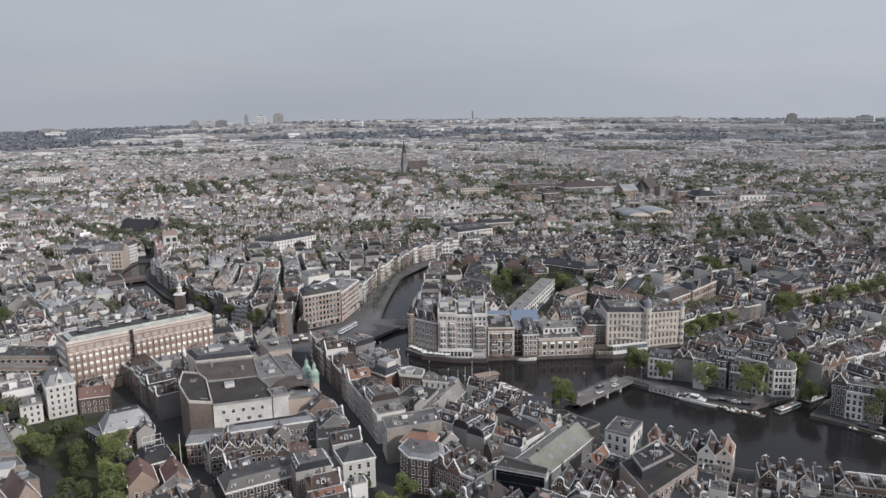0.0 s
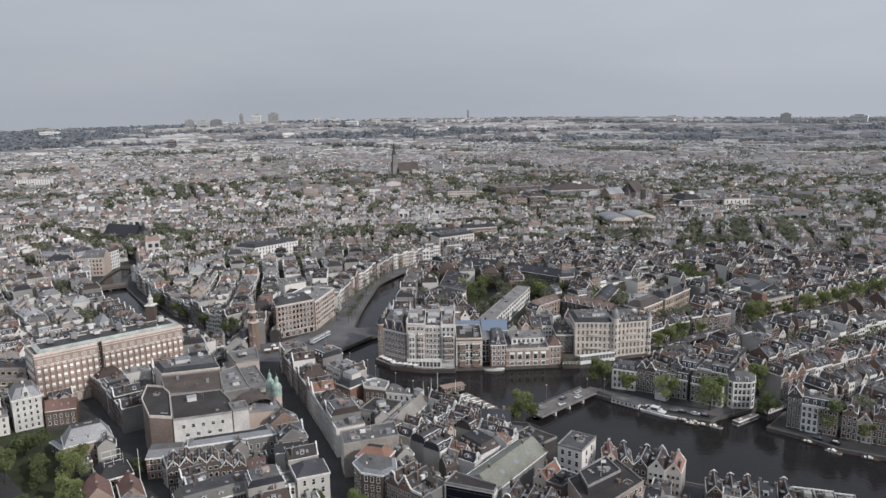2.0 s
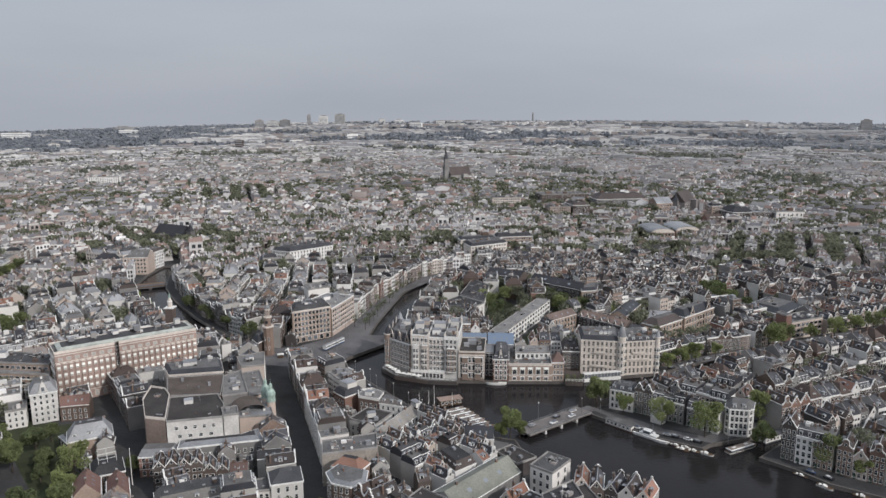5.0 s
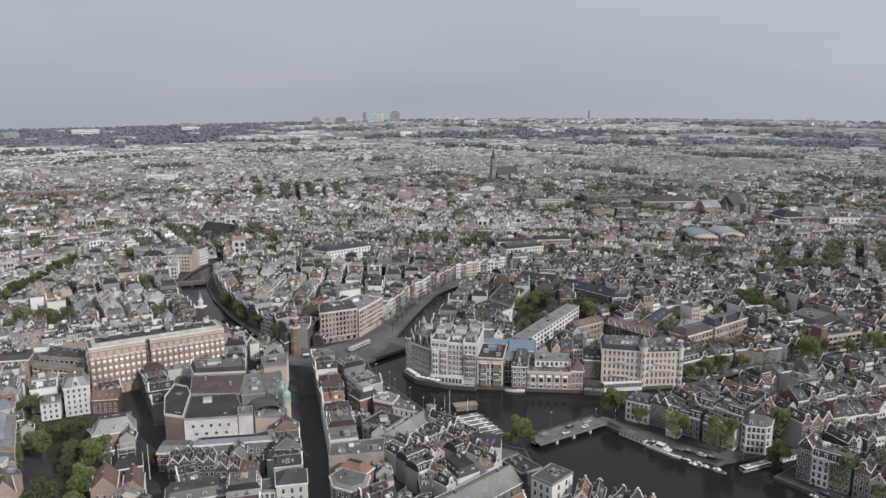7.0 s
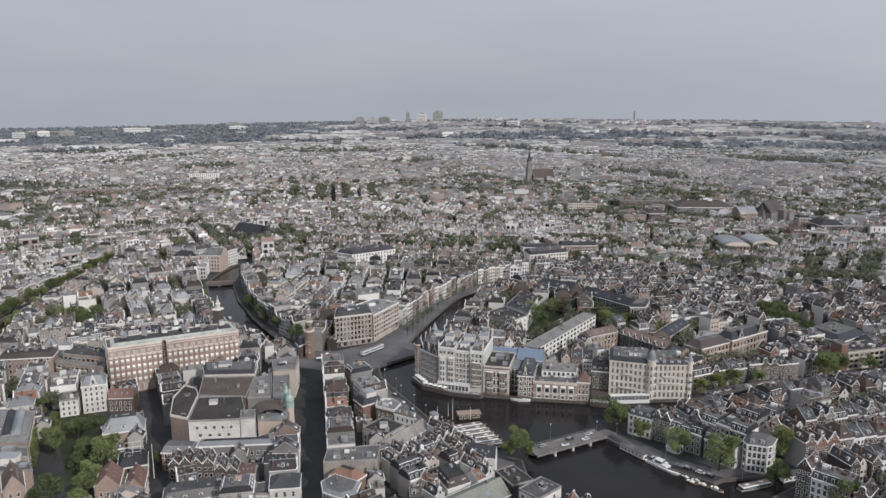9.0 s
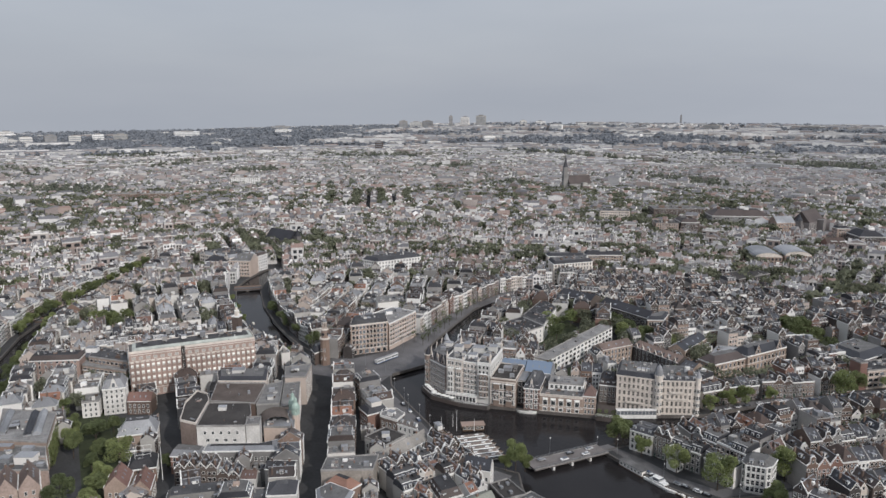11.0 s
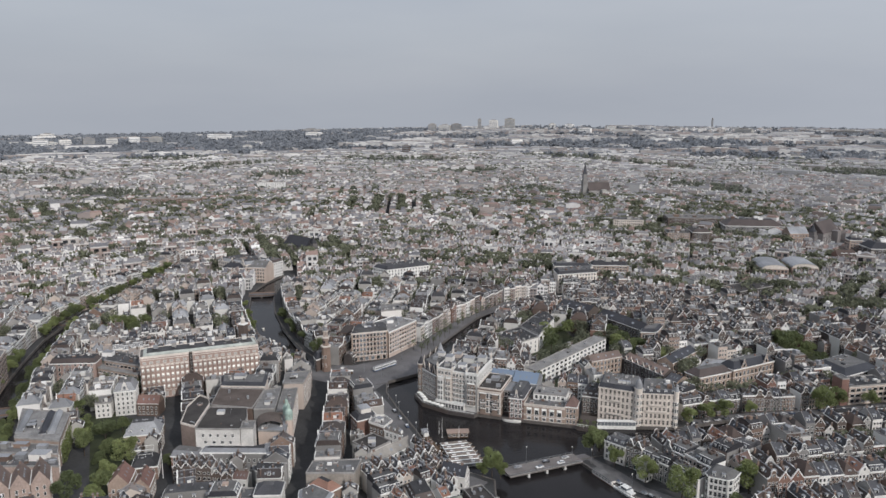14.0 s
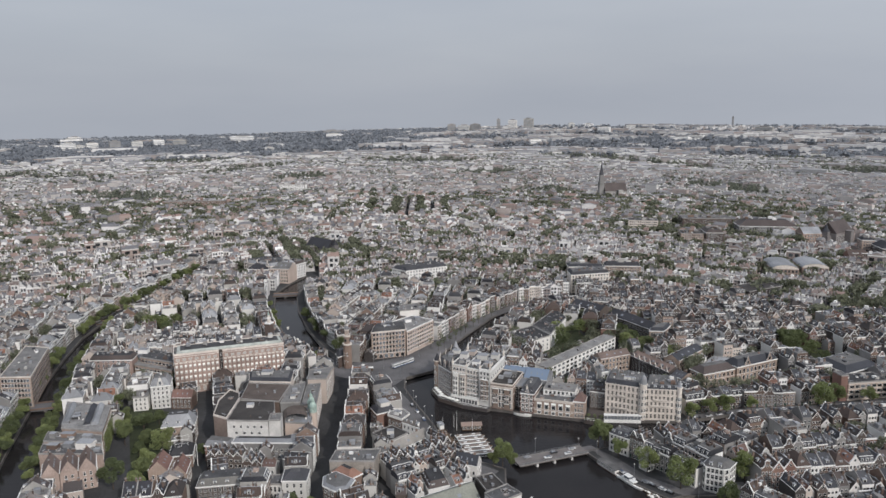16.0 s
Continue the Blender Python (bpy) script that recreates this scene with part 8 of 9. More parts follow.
# ---- trees ----
TREES = []


def tree_proto(seed, h, spread, leaf, label):
    rng = random.Random(seed)
    ob = thing("tree", label, "tree", "city trees")
    t = Build().cone(0, 0, 0.28, 0, 0.17, h * 0.45, BARK, 8)
    lobes = [(0, 0, h * 0.72, spread * 0.62)]
    for i in range(7):
        a, r, z = i * 0.9 + rng.random(), spread * rng.uniform(0.4, 0.75), h * rng.uniform(0.42, 0.85)
        lobes.append((r * math.cos(a), r * math.sin(a), z, spread * rng.uniform(0.3, 0.5)))
        p0, p1 = Vector((0, 0, h * 0.32)), Vector((r * math.cos(a), r * math.sin(a), z))
        sd = (p1 - p0).cross(Vector((0, 0, 1))).normalized() * 0.07
        up = Vector((0, 0, 0.07))
        t.add([p0 - sd, p0 + up, p0 + sd, p1 - sd * 0.4, p1 + up * 0.4, p1 + sd * 0.4], [(0, 1, 4, 3), (1, 2, 5, 4), (2, 0, 3, 5)], BARK)
    part("trunk", t, ob)
    v, f = leaf_cloud(rng, lobes, *((3400, 0.36) if leaf == LEAF else (2600, 0.42)))
    part("crown", Build().add(v, f, leaf), ob)
    return ob


TREE_KINDS = [(14, 6.0, LEAF, "broad green street tree in fresh leaf"), (11, 4.6, LEAF, "young green street tree in leaf"), (15.5, 6.6, LEAF, "tall green linden by the water"),
              (14, 6.2, LEAF_DARK, "dark green garden tree"), (9, 4.0, LEAF_DARK, "small dark green courtyard tree")]


def put_tree(x, y, kind, s=1.0):
    m = pose(x, y, 0, 0, 0, RNG.uniform(0, 360))
    if len(TREES) <= kind or TREES[kind] is None:  # the first of a kind
        while len(TREES) <= kind:
            TREES.append(None)
        TREES[kind] = tree_proto(kind + 3, *TREE_KINDS[kind])
        TREES[kind].matrix_basis = m
        return
    copy_thing(TREES[kind], m).scale = (s, s, s * RNG.uniform(0.9, 1.1))


QUAY_TREES = [(104, 371, 0), (114, 357, 1), (131, 345, 2), (149, 333, 2), (180, 351, 0), (190, 357, 3), (194, 306, 0), (205, 297, 1), (51, 322, 1), (55.5, 324, 0), (60, 324.5, 1), (172, 321, 1), (101, 366, 1)]
GROVE_TREES = [(-183, 292, 0), (-173, 280.5, 1), (-162, 270.5, 0), (-133, 269.5, 2), (-152, 279, 4), (-144, 263, 4), (-164, 301, 4), (-124.5, 248.5, 1), (-119.5, 240, 0), (-114.5, 230, 1), (-129, 229, 3), (-160, 284, 3), (-170, 297, 4), (-204, 307, 0), (-150, 273, 4)]
YARD_TREES = [(-109, 275.5, 4), (31, 537, 3), (38, 548, 2), (44, 566, 3), (50, 575, 2), (33, 560, 0), (45, 530, 3), (97, 560, 3), (92, 552, 0), (104, 548, 2), (110, 552, 3), (96, 545, 3)]
COURT_TREES = [(-303, 460, 2), (-310, 466, 3), (-297, 468, 0), (-318, 458, 2), (-292, 452, 3), (225, 572, 3), (232, 580, 2), (222, 560, 3), (240, 565, 3), (215, 575, 3), (235, 592, 3),
                (-30, 246, 4), (-14, 237, 1), (-43, 240, 4), (2, 232, 4), (-20, 228, 1), (-4, 222, 1), (-46, 236, 4)]
for x, y, k in QUAY_TREES + GROVE_TREES + YARD_TREES + COURT_TREES:
    put_tree(x, y, k, RNG.uniform(0.85, 1.12) * (1.4 if 100 < x < 200 and y < 380 else 0.95 if 40 < x < 60 and y < 330 else 1.1 if -136 < x < -110 and y < 272 else 1))


ivy = thing("ivy", "dense green ivy covering a brick hall wall", "climbing plant")
ivy.location = (-163.4, 257.6, 0)
part("foliage", Build().add(*leaf_cloud(random.Random(8), [(-0.628 * s_, 0.778 * s_, z, 1.5) for s_ in range(2, 36, 2) for z in (1.8, 4.5, 7.2, 9.8)], 2600, 0.4), LEAF), ivy)


def tree_line(line, step, kinds, keep=0.85, s=(0.7, 1.0)):
    for (x0, y0), (x1, y1) in zip(line, line[1:]):
        ln = math.hypot(x1 - x0, y1 - y0)
        for k in range(int(ln / step)):
            if RNG.random() < keep:
                u = (k + RNG.random() * 0.6) * step / ln
                put_tree(x0 + (x1 - x0) * u + RNG.uniform(-0.8, 0.8), y0 + (y1 - y0) * u + RNG.uniform(-0.8, 0.8), RNG.choice(kinds), RNG.uniform(*s))


tree_line([(147, 423), (183, 450), (205, 460)], 13, [0, 1, 0], 1.0, (0.85, 1.1))
tree_line([(205, 460), (218, 466), (278, 501), (395, 562)], 19, [0, 2, 0], 0.9, (0.9, 1.2))
tree_line([(160, 397), (194, 426), (229, 441), (289, 476)], 20, [1, 0], 0.6)
tree_line(beside(SIDE_LINE, 11)[1:6], 8.5, [0, 1, 3], 0.65, (0.7, 0.95))
tree_line(beside(SIDE_LINE, 11)[6:12], 9, [0, 1, 3], 0.9, (0.8, 1.05))
tree_line(beside(SIDE_LINE, -10.5)[1:7], 6.8, [1, 3, 0], 0.95, (0.72, 0.95))
tree_line(beside(SIDE_LINE, -10.5)[6:12], 8.5, [1, 3, 0], 0.85, (0.8, 1.05))
for x, y, k, s in ((-475, 547, 3, 1.1), (-481, 571, 2, 1.1), (-474, 587, 3, 1.2), (-470, 580, 0, 1.0), (-479, 612, 2, 1.2), (-478, 625, 3, 1.0), (-451, 497, 3, 1.5), (-462, 520, 0, 1.1), (-460, 486, 2, 1.0), (-518, 682, 3, 1.2), (-517, 701, 2, 1.1), (-306, 455, 0, 1.2), (-276, 443, 3, 1.0), (-353, 560, 3, 1.0), (216, 582, 3, 1.5), (222, 590, 3, 1.4), (210, 590, 3, 1.3), (282, 632, 3, 1.3), (290, 640, 0, 1.2), (275, 640, 3, 1.2), (128, 527, 0, 1.1), (85, 575, 3, 1.1), (92, 566, 0, 1.0)):
    put_tree(x, y, k, s)
tree_line([(-130, 437), (-160, 449), (-192, 479), (-228, 521), (-260, 562)], 13, [4, 1], 0.6)
tree_line([(-112, 450), (-136, 470), (-163, 494), (-188, 520), (-220, 558)], 12, [4, 1, 3], 0.7)

# bare young trees along the boulevard
BARE = []


def bare_tree(x, y, s):
    m = pose(x, y, 0.1, 0, 0, RNG.uniform(0, 360))
    if BARE:
        copy_thing(BARE[0], m).scale = (s, s, s)
        return
    rng = random.Random(77)
    ob = thing("bare_tree", "thin street tree with few leaves yet", "tree", "boulevard trees")
    t, lobes = Build().cone(0, 0, 0.16, 0, 0.08, 5.0, BARK, 6), []
    for i in range(12):
        a, r_, z = i * 2.4, rng.uniform(0.9, 2.2), rng.uniform(4.2, 8.5)
        p0, p1 = Vector((0, 0, min(4.8, z * 0.55))), Vector((r_ * math.cos(a), r_ * math.sin(a), z))
        sd, up = (p1 - p0).cross(Vector((0, 0, 1))).normalized() * 0.06, Vector((0, 0, 0.06))
        t.add([p0 - sd, p0 + up, p0 + sd, p1 - sd * 0.4, p1 + up * 0.4, p1 + sd * 0.4], [(0, 1, 4, 3), (1, 2, 5, 4), (2, 0, 3, 5)], BARK)
        lobes.append((p1.x, p1.y, z, 0.9))
    part("trunk", t, ob)
    part("crown", Build().add(*leaf_cloud(rng, lobes, 260, 0.28), LEAF_DARK), ob)
    ob.matrix_basis = m
    BARE.append(ob)


for line, step in (([(-50, 486), (-47, 520), (-45, 560), (-41, 600), (-32, 640), (-14, 666)], 11), ([(-60, 490), (-55, 530), (-50, 580), (-42, 615)], 17)):
    for (x0, y0), (x1, y1) in zip(line, line[1:]):
        for k in range(int(math.hypot(x1 - x0, y1 - y0) / step)):
            u = (k + 0.5) * step / math.hypot(x1 - x0, y1 - y0)
            bare_tree(x0 + (x1 - x0) * u, y0 + (y1 - y0) * u, RNG.uniform(0.8, 1.15))

# ---- bridges ----


def railing(parent, x0, y0, x1, y1, z):
    ln, a = math.hypot(x1 - x0, y1 - y0), math.degrees(math.atan2(y1 - y0, x1 - x0))
    q = Build().box(0, -0.06, 1.0, ln, 0.06, 1.12, STEEL, True).box(0, -0.05, 0.5, ln, 0.05, 0.56, STEEL, True)
    for i in range(int(ln / 1.5) + 1):
        q.box(i * 1.5, -0.05, 0, i * 1.5 + 0.1, 0.05, 1.0, STEEL)
    o = part("railing", q, parent)
    o.matrix_basis = pose(x0, y0, z, 0, 0, a)


BRIDGE_ROAD = mat("pale_asphalt", [(0.17, 0.155, 0.148)], 0.85, big=0.1)
bridge = thing("river_bridge", "low concrete road bridge on white piers over the river", "bridge")
part("deck", Build().box(-22, -5.0, 0.3, 22, 5.0, 0.95, BRIDGE_ROAD, True), bridge)
part("roadway", Build().box(-22, -3.6, 0.95, 22, 3.6, 1.0, BRIDGE_ROAD), bridge)
for s in (-4.9, 4.9):
    part("kerb", Build().box(-22, s - 0.15, 0.95, 22, s + 0.15, 1.15, CONCRETE), bridge)
    railing(bridge, -22, s, 22, s, 1.1)
for s in (-11, 0, 11):
    part("pier", Build().prism(ccw([(s - 0.6, -4.9), (s, -5.4), (s + 0.6, -4.9), (s + 0.6, 4.9), (s, 5.4), (s - 0.6, 4.9)]), -3, 0.25, PLASTER_WHITE), bridge)
bridge.matrix_basis = pose(78.0, 344.0, 0, 0, 0, 42)

mbridge = thing("square_bridge", "wide stone bridge joining the square and the boulevard", "bridge")
deck = ccw([(-56, 420), (-49, 427), (-30, 456), (-20.5, 462), (-20.5, 479), (-47, 478), (-62, 452)])
part("deck", Build().prism(deck, -0.35, 0.4, BRICK_PAVING).add([(x, y, -0.35) for x, y in deck][::-1], [tuple(range(len(deck)))], QUAY), mbridge)
for (x0, y0), (x1, y1) in (((-49, 427), (-30, 456)), ((-30, 456), (-21, 462))):
    ln, a = math.hypot(x1 - x0, y1 - y0), math.degrees(math.atan2(y1 - y0, x1 - x0))
    o = part("parapet", Build().box(0, -0.25, -0.6, ln, 0.25, 1.4, QUAY, True), mbridge)
    o.matrix_basis = pose(x0, y0, 0, 0, 0, a)
for k in (0.33, 0.66):
    o = part("pier", Build().box(-0.8, -8, -3, 0.8, 8, -0.35, QUAY), mbridge)
    o.matrix_basis = pose(-49 + 19 * k - 7, 427 + 29 * k + 8, 0, 0, 0, 20)
sbridge = thing("canal_bridge", "brick arched bridge over the side canal", "bridge")
part("deck", Build().box(-13, -6, -0.3, 13, 6, 0.7, BRICK_PAVING, True), sbridge)
for s in (-5.9, 5.9):
    part("parapet", Build().box(-13, s - 0.2, 0.7, 13, s + 0.2, 1.7, BRICK_BROWN), sbridge)
part("pier", Build().box(-1, -6, -3, 1, 6, -0.3, QUAY), sbridge)
sbridge.matrix_basis = pose(-256, 297, 0, 0, 0, 38)
copy_thing(sbridge, pose(-271, 606, 0, 0, 0, 30))
copy_thing(sbridge, pose(-366, 462, 0, 0, 0, 22))

# ---- boats ----
BOATS = {}


def hull(b, ln, w, z0, z1, m, deck_m):
    pts = [(-ln / 2, -w * 0.4), (ln * 0.3, -w / 2), (ln * 0.43, -w * 0.32), (ln / 2, 0), (ln * 0.43, w * 0.32), (ln * 0.3, w / 2), (-ln / 2, w * 0.4)]
    low = [(x * 0.95, y * 0.85) for x, y in pts]
    b.loft(low, z0, pts, z1, m, deck_m)


def boat(kind, x, y, rz):
    m = pose(x, y, -1.5, 0, 0, rz)
    if kind in BOATS:
        return copy_thing(BOATS[kind], m)
    if kind == "tour":
        ob = thing("canal_boat", "long low glass-roofed canal tour boat", "boat", "tour boats")
        b = Build()
        hull(b, 19.5, 4.2, -0.4, 0.75, BOAT_WHITE, DARK_WOOD)
        part("hull", b, ob)
        part("cabin", Build().box(-8.6, -1.75, 0.75, 6.4, 1.75, 1.75, GLASS), ob)
        part("roof", Build().loft([(-8.9, -1.9), (6.8, -1.9), (6.8, 1.9), (-8.9, 1.9)], 1.75, [(-8.5, -1.45), (6.4, -1.45), (6.4, 1.45), (-8.5, 1.45)], 2.1, BOAT_WHITE, BOAT_ROOF), ob)
        part("roof_hatch", Build().box(-6.5, -0.5, 2.1, -4.5, 0.5, 2.3, BOAT_WHITE).box(1.5, -0.5, 2.1, 3.5, 0.5, 2.3, BOAT_WHITE), ob)
        part("fore_deck", Build().box(6.9, -0.9, 0.75, 8.2, 0.9, 0.95, BOAT_ROOF), ob)
        part("fender_strip", Build().box(-9, -1.98, 0.5, 5.5, -1.9, 0.72, BOAT_DARK).box(-9, 1.9, 0.5, 5.5, 1.98, 0.72, BOAT_DARK), ob)
    elif kind == "house":
        ob = thing("houseboat", "pale houseboat with a flat roof", "boat", "houseboats")
        part("hull", Build().box(-8, -2.4, -0.5, 8, 2.4, 0.6, BOAT_DARK), ob)
        part("cabin", Build().box(-7.6, -2.1, 0.6, 7.2, 2.1, 3.0, PLASTER_WHITE), ob)
        part("roof", Build().box(-7.9, -2.4, 3.0, 7.5, 2.4, 3.25, BITUMEN, True), ob)
        for i in range(6):
            o = part("window", win(1.2, 1.1), ob)
            o.location = (-6.2 + 2.3 * i, -2.11, 1.3)
    elif kind == "barge":
        ob = thing("motor_yacht", "white motor yacht with wheelhouse", "boat", "moored boats")
        b = Build()
        hull(b, 19, 4.4, -0.4, 1.2, BOAT_WHITE, CANVAS)
        part("hull", b, ob)
        part("cabin", Build().box(-6, -1.6, 1.2, 3, 1.6, 2.2, BOAT_WHITE), ob)
        part("wheelhouse", Build().box(-4, -1.4, 2.2, -0.5, 1.4, 3.6, GLASS).box(-4.3, -1.6, 3.6, -0.2, 1.6, 3.75, BOAT_WHITE, True), ob)
        part("mast", Build().cone(-2, 0, 0.06, 3.7, 0.03, 7, STEEL, 6), ob)
    else:
        ob = thing("sloop", "small open motor sloop", "boat", "moored boats")
        b = Build()
        hull(b, 7, 2.3, -0.3, 0.6, BOAT_DARK if kind == "sloop" else BOAT_WHITE, DARK_WOOD)
        part("hull", b, ob)
        part("seat", Build().box(-2.5, -0.8, 0.62, -1.6, 0.8, 0.95, CANVAS).box(0.3, -0.8, 0.62, 0.9, 0.8, 0.95, CANVAS), ob)
        part("cover", Build().box(-0.9, -0.9, 0.62, 0.2, 0.9, 1.3, CANVAS), ob)
    ob.matrix_basis = m
    BOATS[kind] = ob
    return ob


for i in range(6):
    u = i / 5
    boat("tour", 26.0 + 12.5 * u + RNG.uniform(-0.8, 0.8), 354.5 - 19.5 * u, 33 + RNG.uniform(-1.5, 1.5))
boat("house", 110.8, 344, -41)
boat("barge", 124, 332.5, -38)
boat("tour", 164, 324.5, 33)
boat("house", 182, 336, 32)
for x, y, a, k in ((134, 325, -35, "sloop"), (138.5, 323, -33, "white_sloop"), (141, 319.5, -30, "sloop"), (146, 317.5, -30, "white_sloop"), (136, 321, -36, "sloop"), (144, 321.8, -33, "sloop"), (182, 300, -40, "sloop"),
                   (188, 291, -45, "white_sloop"), (200, 284, -30, "sloop"), (212, 276, -32, "white_sloop"), (-150, 456, 152, "sloop"), (-178, 483, 138, "sloop"), (-205, 509, 130, "white_sloop"), (196, 434, 34, "sloop"), (240, 476, 30, "house"), (270, 492, 30, "house")):
    boat(k, x, y, a)
pier = thing("boat_jetty", "wooden boat jetty with small ticket kiosk", "jetty")
part("deck", Build().box(-14, -1.6, -0.6, 14, 1.6, -0.3, DARK_WOOD, True), pier)
part("kiosk", Build().box(-12, -1.4, -0.3, -7, 1.4, 2.4, WHITE_WOOD).box(-12.4, -1.8, 2.4, -6.6, 1.8, 2.6, ZINC, True), pier)
for i in range(6):
    part("pile", Build().cone(-13 + 5.2 * i, 1.5, 0.15, -3, 0.15, 1.2, DARK_WOOD, 6), pier)
pier.matrix_basis = pose(11, 352, 0, 0, 0, -48)

for x, y, h in ((14.5, 361.5, 14), (7, 357, 11), (24, 364, 9), (11, 366, 9)):
    ob = tagged(part("mooring_mast", Build().cone(0, 0, 0.16, -3, 0.07, h - 3, WHITE_WOOD, 6).cone(0, 0, 0.12, h - 3, 0.02, h - 2.6, STEEL, 6)), "tall white mooring mast beside the jetty", "mast", "mooring masts")
    ob.location = (x, y, 0)
pon = thing("jetty_pavilion", "low brown boat office with a flat roof on the jetty", "kiosk")
part("wall", Build().box(-6, -2.4, -1.6, 6, 2.4, 1.6, DARK_WOOD), pon)
part("roof", Build().box(-6.6, -3.0, 1.6, 6.6, 3.0, 1.85, BRICK_SAND, True), pon)
for k in range(5):
    part("window", win(1.4, 1.3), pon).location = (-4.8 + 2.4 * k, -2.42, -0.4)
pon.matrix_basis = pose(22.5, 366.5, 0, 0, 0, 24)

# ---- cars, tram and lamps ----
CARS = []


def car(x, y, rz, z=0.07):
    m = pose(x, y, z, 0, 0, rz)
    if CARS:
        return copy_thing(CARS[0], m)
    ob = thing("parked_car", "car parked along the quay", "car", "parked cars")
    b = Build()
    side = [(-2.1, 0.3), (2.1, 0.3), (2.15, 0.75), (1.2, 0.9), (-1.9, 0.95), (-2.15, 0.8)]
    b.add([(x_, -0.87, z_) for x_, z_ in side] + [(x_, 0.87, z_) for x_, z_ in side], [tuple(range(6)), tuple(range(11, 5, -1))] + [(i, 6 + i, 6 + (i + 1) % 6, (i + 1) % 6) for i in range(6)], CAR_PAINT)
    part("body", b, ob)
    part("cabin", Build().loft([(-1.8, -0.8), (1.1, -0.8), (1.1, 0.8), (-1.8, 0.8)], 0.92, [(-1.3, -0.65), (0.4, -0.65), (0.4, 0.65), (-1.3, 0.65)], 1.42, GLASS, CAR_PAINT), ob)
    for wx in (-1.35, 1.35):
        for wy in (-0.8, 0.8):
            o = part("wheel", Build().cone(0, 0, 0.32, -0.1, 0.32, 0.1, RUBBER, 10), ob)
            o.matrix_basis = pose(wx, wy, 0.32, 90, 0, 0)
    ob.matrix_basis = m
    CARS.append(ob)
    return ob


for s, t, a in ((-14, 2, 42), (-3, -2, 222), (3, 2, 42), (10, -2, 222), (15, 2, 42)):
    car(78 + s * math.cos(radians(42)) - t * math.sin(radians(42)), 344 + s * math.sin(radians(42)) + t * math.cos(radians(42)), a, 1.0)
for (x0, y0), (x1, y1), nn in (((107, 349), (126, 333), 6), ((129, 334), (147, 325), 4), ((152, 427), (182, 449), 5), ((188, 453), (220, 468), 6), ((226, 473), (280, 502), 8), ((-28, 386), (-4, 359), 3), ((184, 302), (194, 293), 2)):
    a = math.degrees(math.atan2(y1 - y0, x1 - x0))
    for i in range(nn):
        u = (i + RNG.uniform(0.2, 0.6)) / nn
        car(x0 + (x1 - x0) * u, y0 + (y1 - y0) * u, a, 0.16)
tram = thing("tram", "white and blue articulated city tram", "tram")
for i in range(3):
    x0 = -10.5 + 7.1 * i
    sec = part("section", Build().box(x0, -1.2, 0.9, x0 + 6.7, 1.2, 3.3, BOAT_WHITE).box(x0, -1.22, 0.35, x0 + 6.7, 1.22, 0.9, HULL_BLUE, True).box(x0 + 0.2, -0.9, 3.3, x0 + 6.5, 0.9, 3.6, ZINC), tram)
    part("window_band", Build().box(x0 + 0.3, -1.25, 1.6, x0 + 6.4, 1.25, 2.6, GLASS, True), sec)
tram.matrix_basis = pose(-63, 452, 0.5, 0, 0, 67)


def street_lamp(x, y, h=8.0, z=0.0):
    ob = thing("street_lamp", "slim grey street lamp post", "street lamp", "street lamps")
    ob.location = (x, y, z)
    part("post", Build().cone(0, 0, 0.12, 0, 0.06, h, STEEL, 6), ob)
    part("lamp_head", Build().box(-0.2, -0.6, h, 0.2, 0.6, h + 0.25, PLASTER_WHITE, True), ob)


for x, y, h, z in ((69.5, 341.5, 10, 1.0), (92, 352, 9, 1.0), (10, 345, 9, 0.1), (-20, 378, 9, 0.1), (-37, 400, 9, 0.1), (102, 356, 8, 0.1), (125, 336, 8, 0.1), (-57, 470, 9, 0.5), (-52, 520, 9, 0.2), (-49, 570, 9, 0.2), (-40, 610, 9, 0.2), (158, 326, 8, 0.1)):
    street_lamp(x, y, h, z)
def tram_pole(x, y, rz):
    b = Build().cone(0, 0, 0.16, 0, 0.09, 11, STEEL, 6).box(-0.05, -4.5, 9.2, 0.05, 0, 9.35, STEEL, True).cone(0, 0, 0.18, 11, 0.03, 11.5, STEEL, 6)
    ob = tagged(part("tram_pole", b), "tall grey tram wire pole with a side arm", "pole", "tram wire poles")
    ob.matrix_basis = pose(x, y, 0.1, 0, 0, rz)


for k, (x, y) in enumerate(((-66, 462), (-61, 478), (-58, 500), (-55, 525), (-52, 552), (-48, 580), (-42, 608), (-33, 640), (-83, 424), (-74, 440), (-56, 432))):
    tram_pole(x, y, 80 + 180 * (k % 2))
for k, (x, y) in enumerate(((-25, 385), (-8, 364), (2, 352), (14, 339), (22, 331))):
    street_lamp(x, y, 10, 0.1)


def stall(x, y, rz):
    ob = thing("market_stall", "small stall under a pale canvas canopy on the square", "stall", "stalls on the square")
    ob.matrix_basis = pose(x, y, 0.1, 0, 0, rz)
    part("counter", Build().box(-1.6, -1.0, 0, 1.6, 1.0, 1.0, DARK_WOOD), ob)
    part("canopy", Build().add([(-2, -1.4, 2.2), (2, -1.4, 2.2), (2, 0, 2.9), (-2, 0, 2.9), (2, 1.4, 2.2), (-2, 1.4, 2.2)], [(0, 1, 2, 3), (3, 2, 4, 5)], CANVAS), ob)
    for px in (-1.9, 1.9):
        for py in (-1.3, 1.3):
            o = part("post", Build().cone(0, 0, 0.05, 0, 0.05, 2.25, STEEL, 5), ob)
            o.location = (px, py, 0)


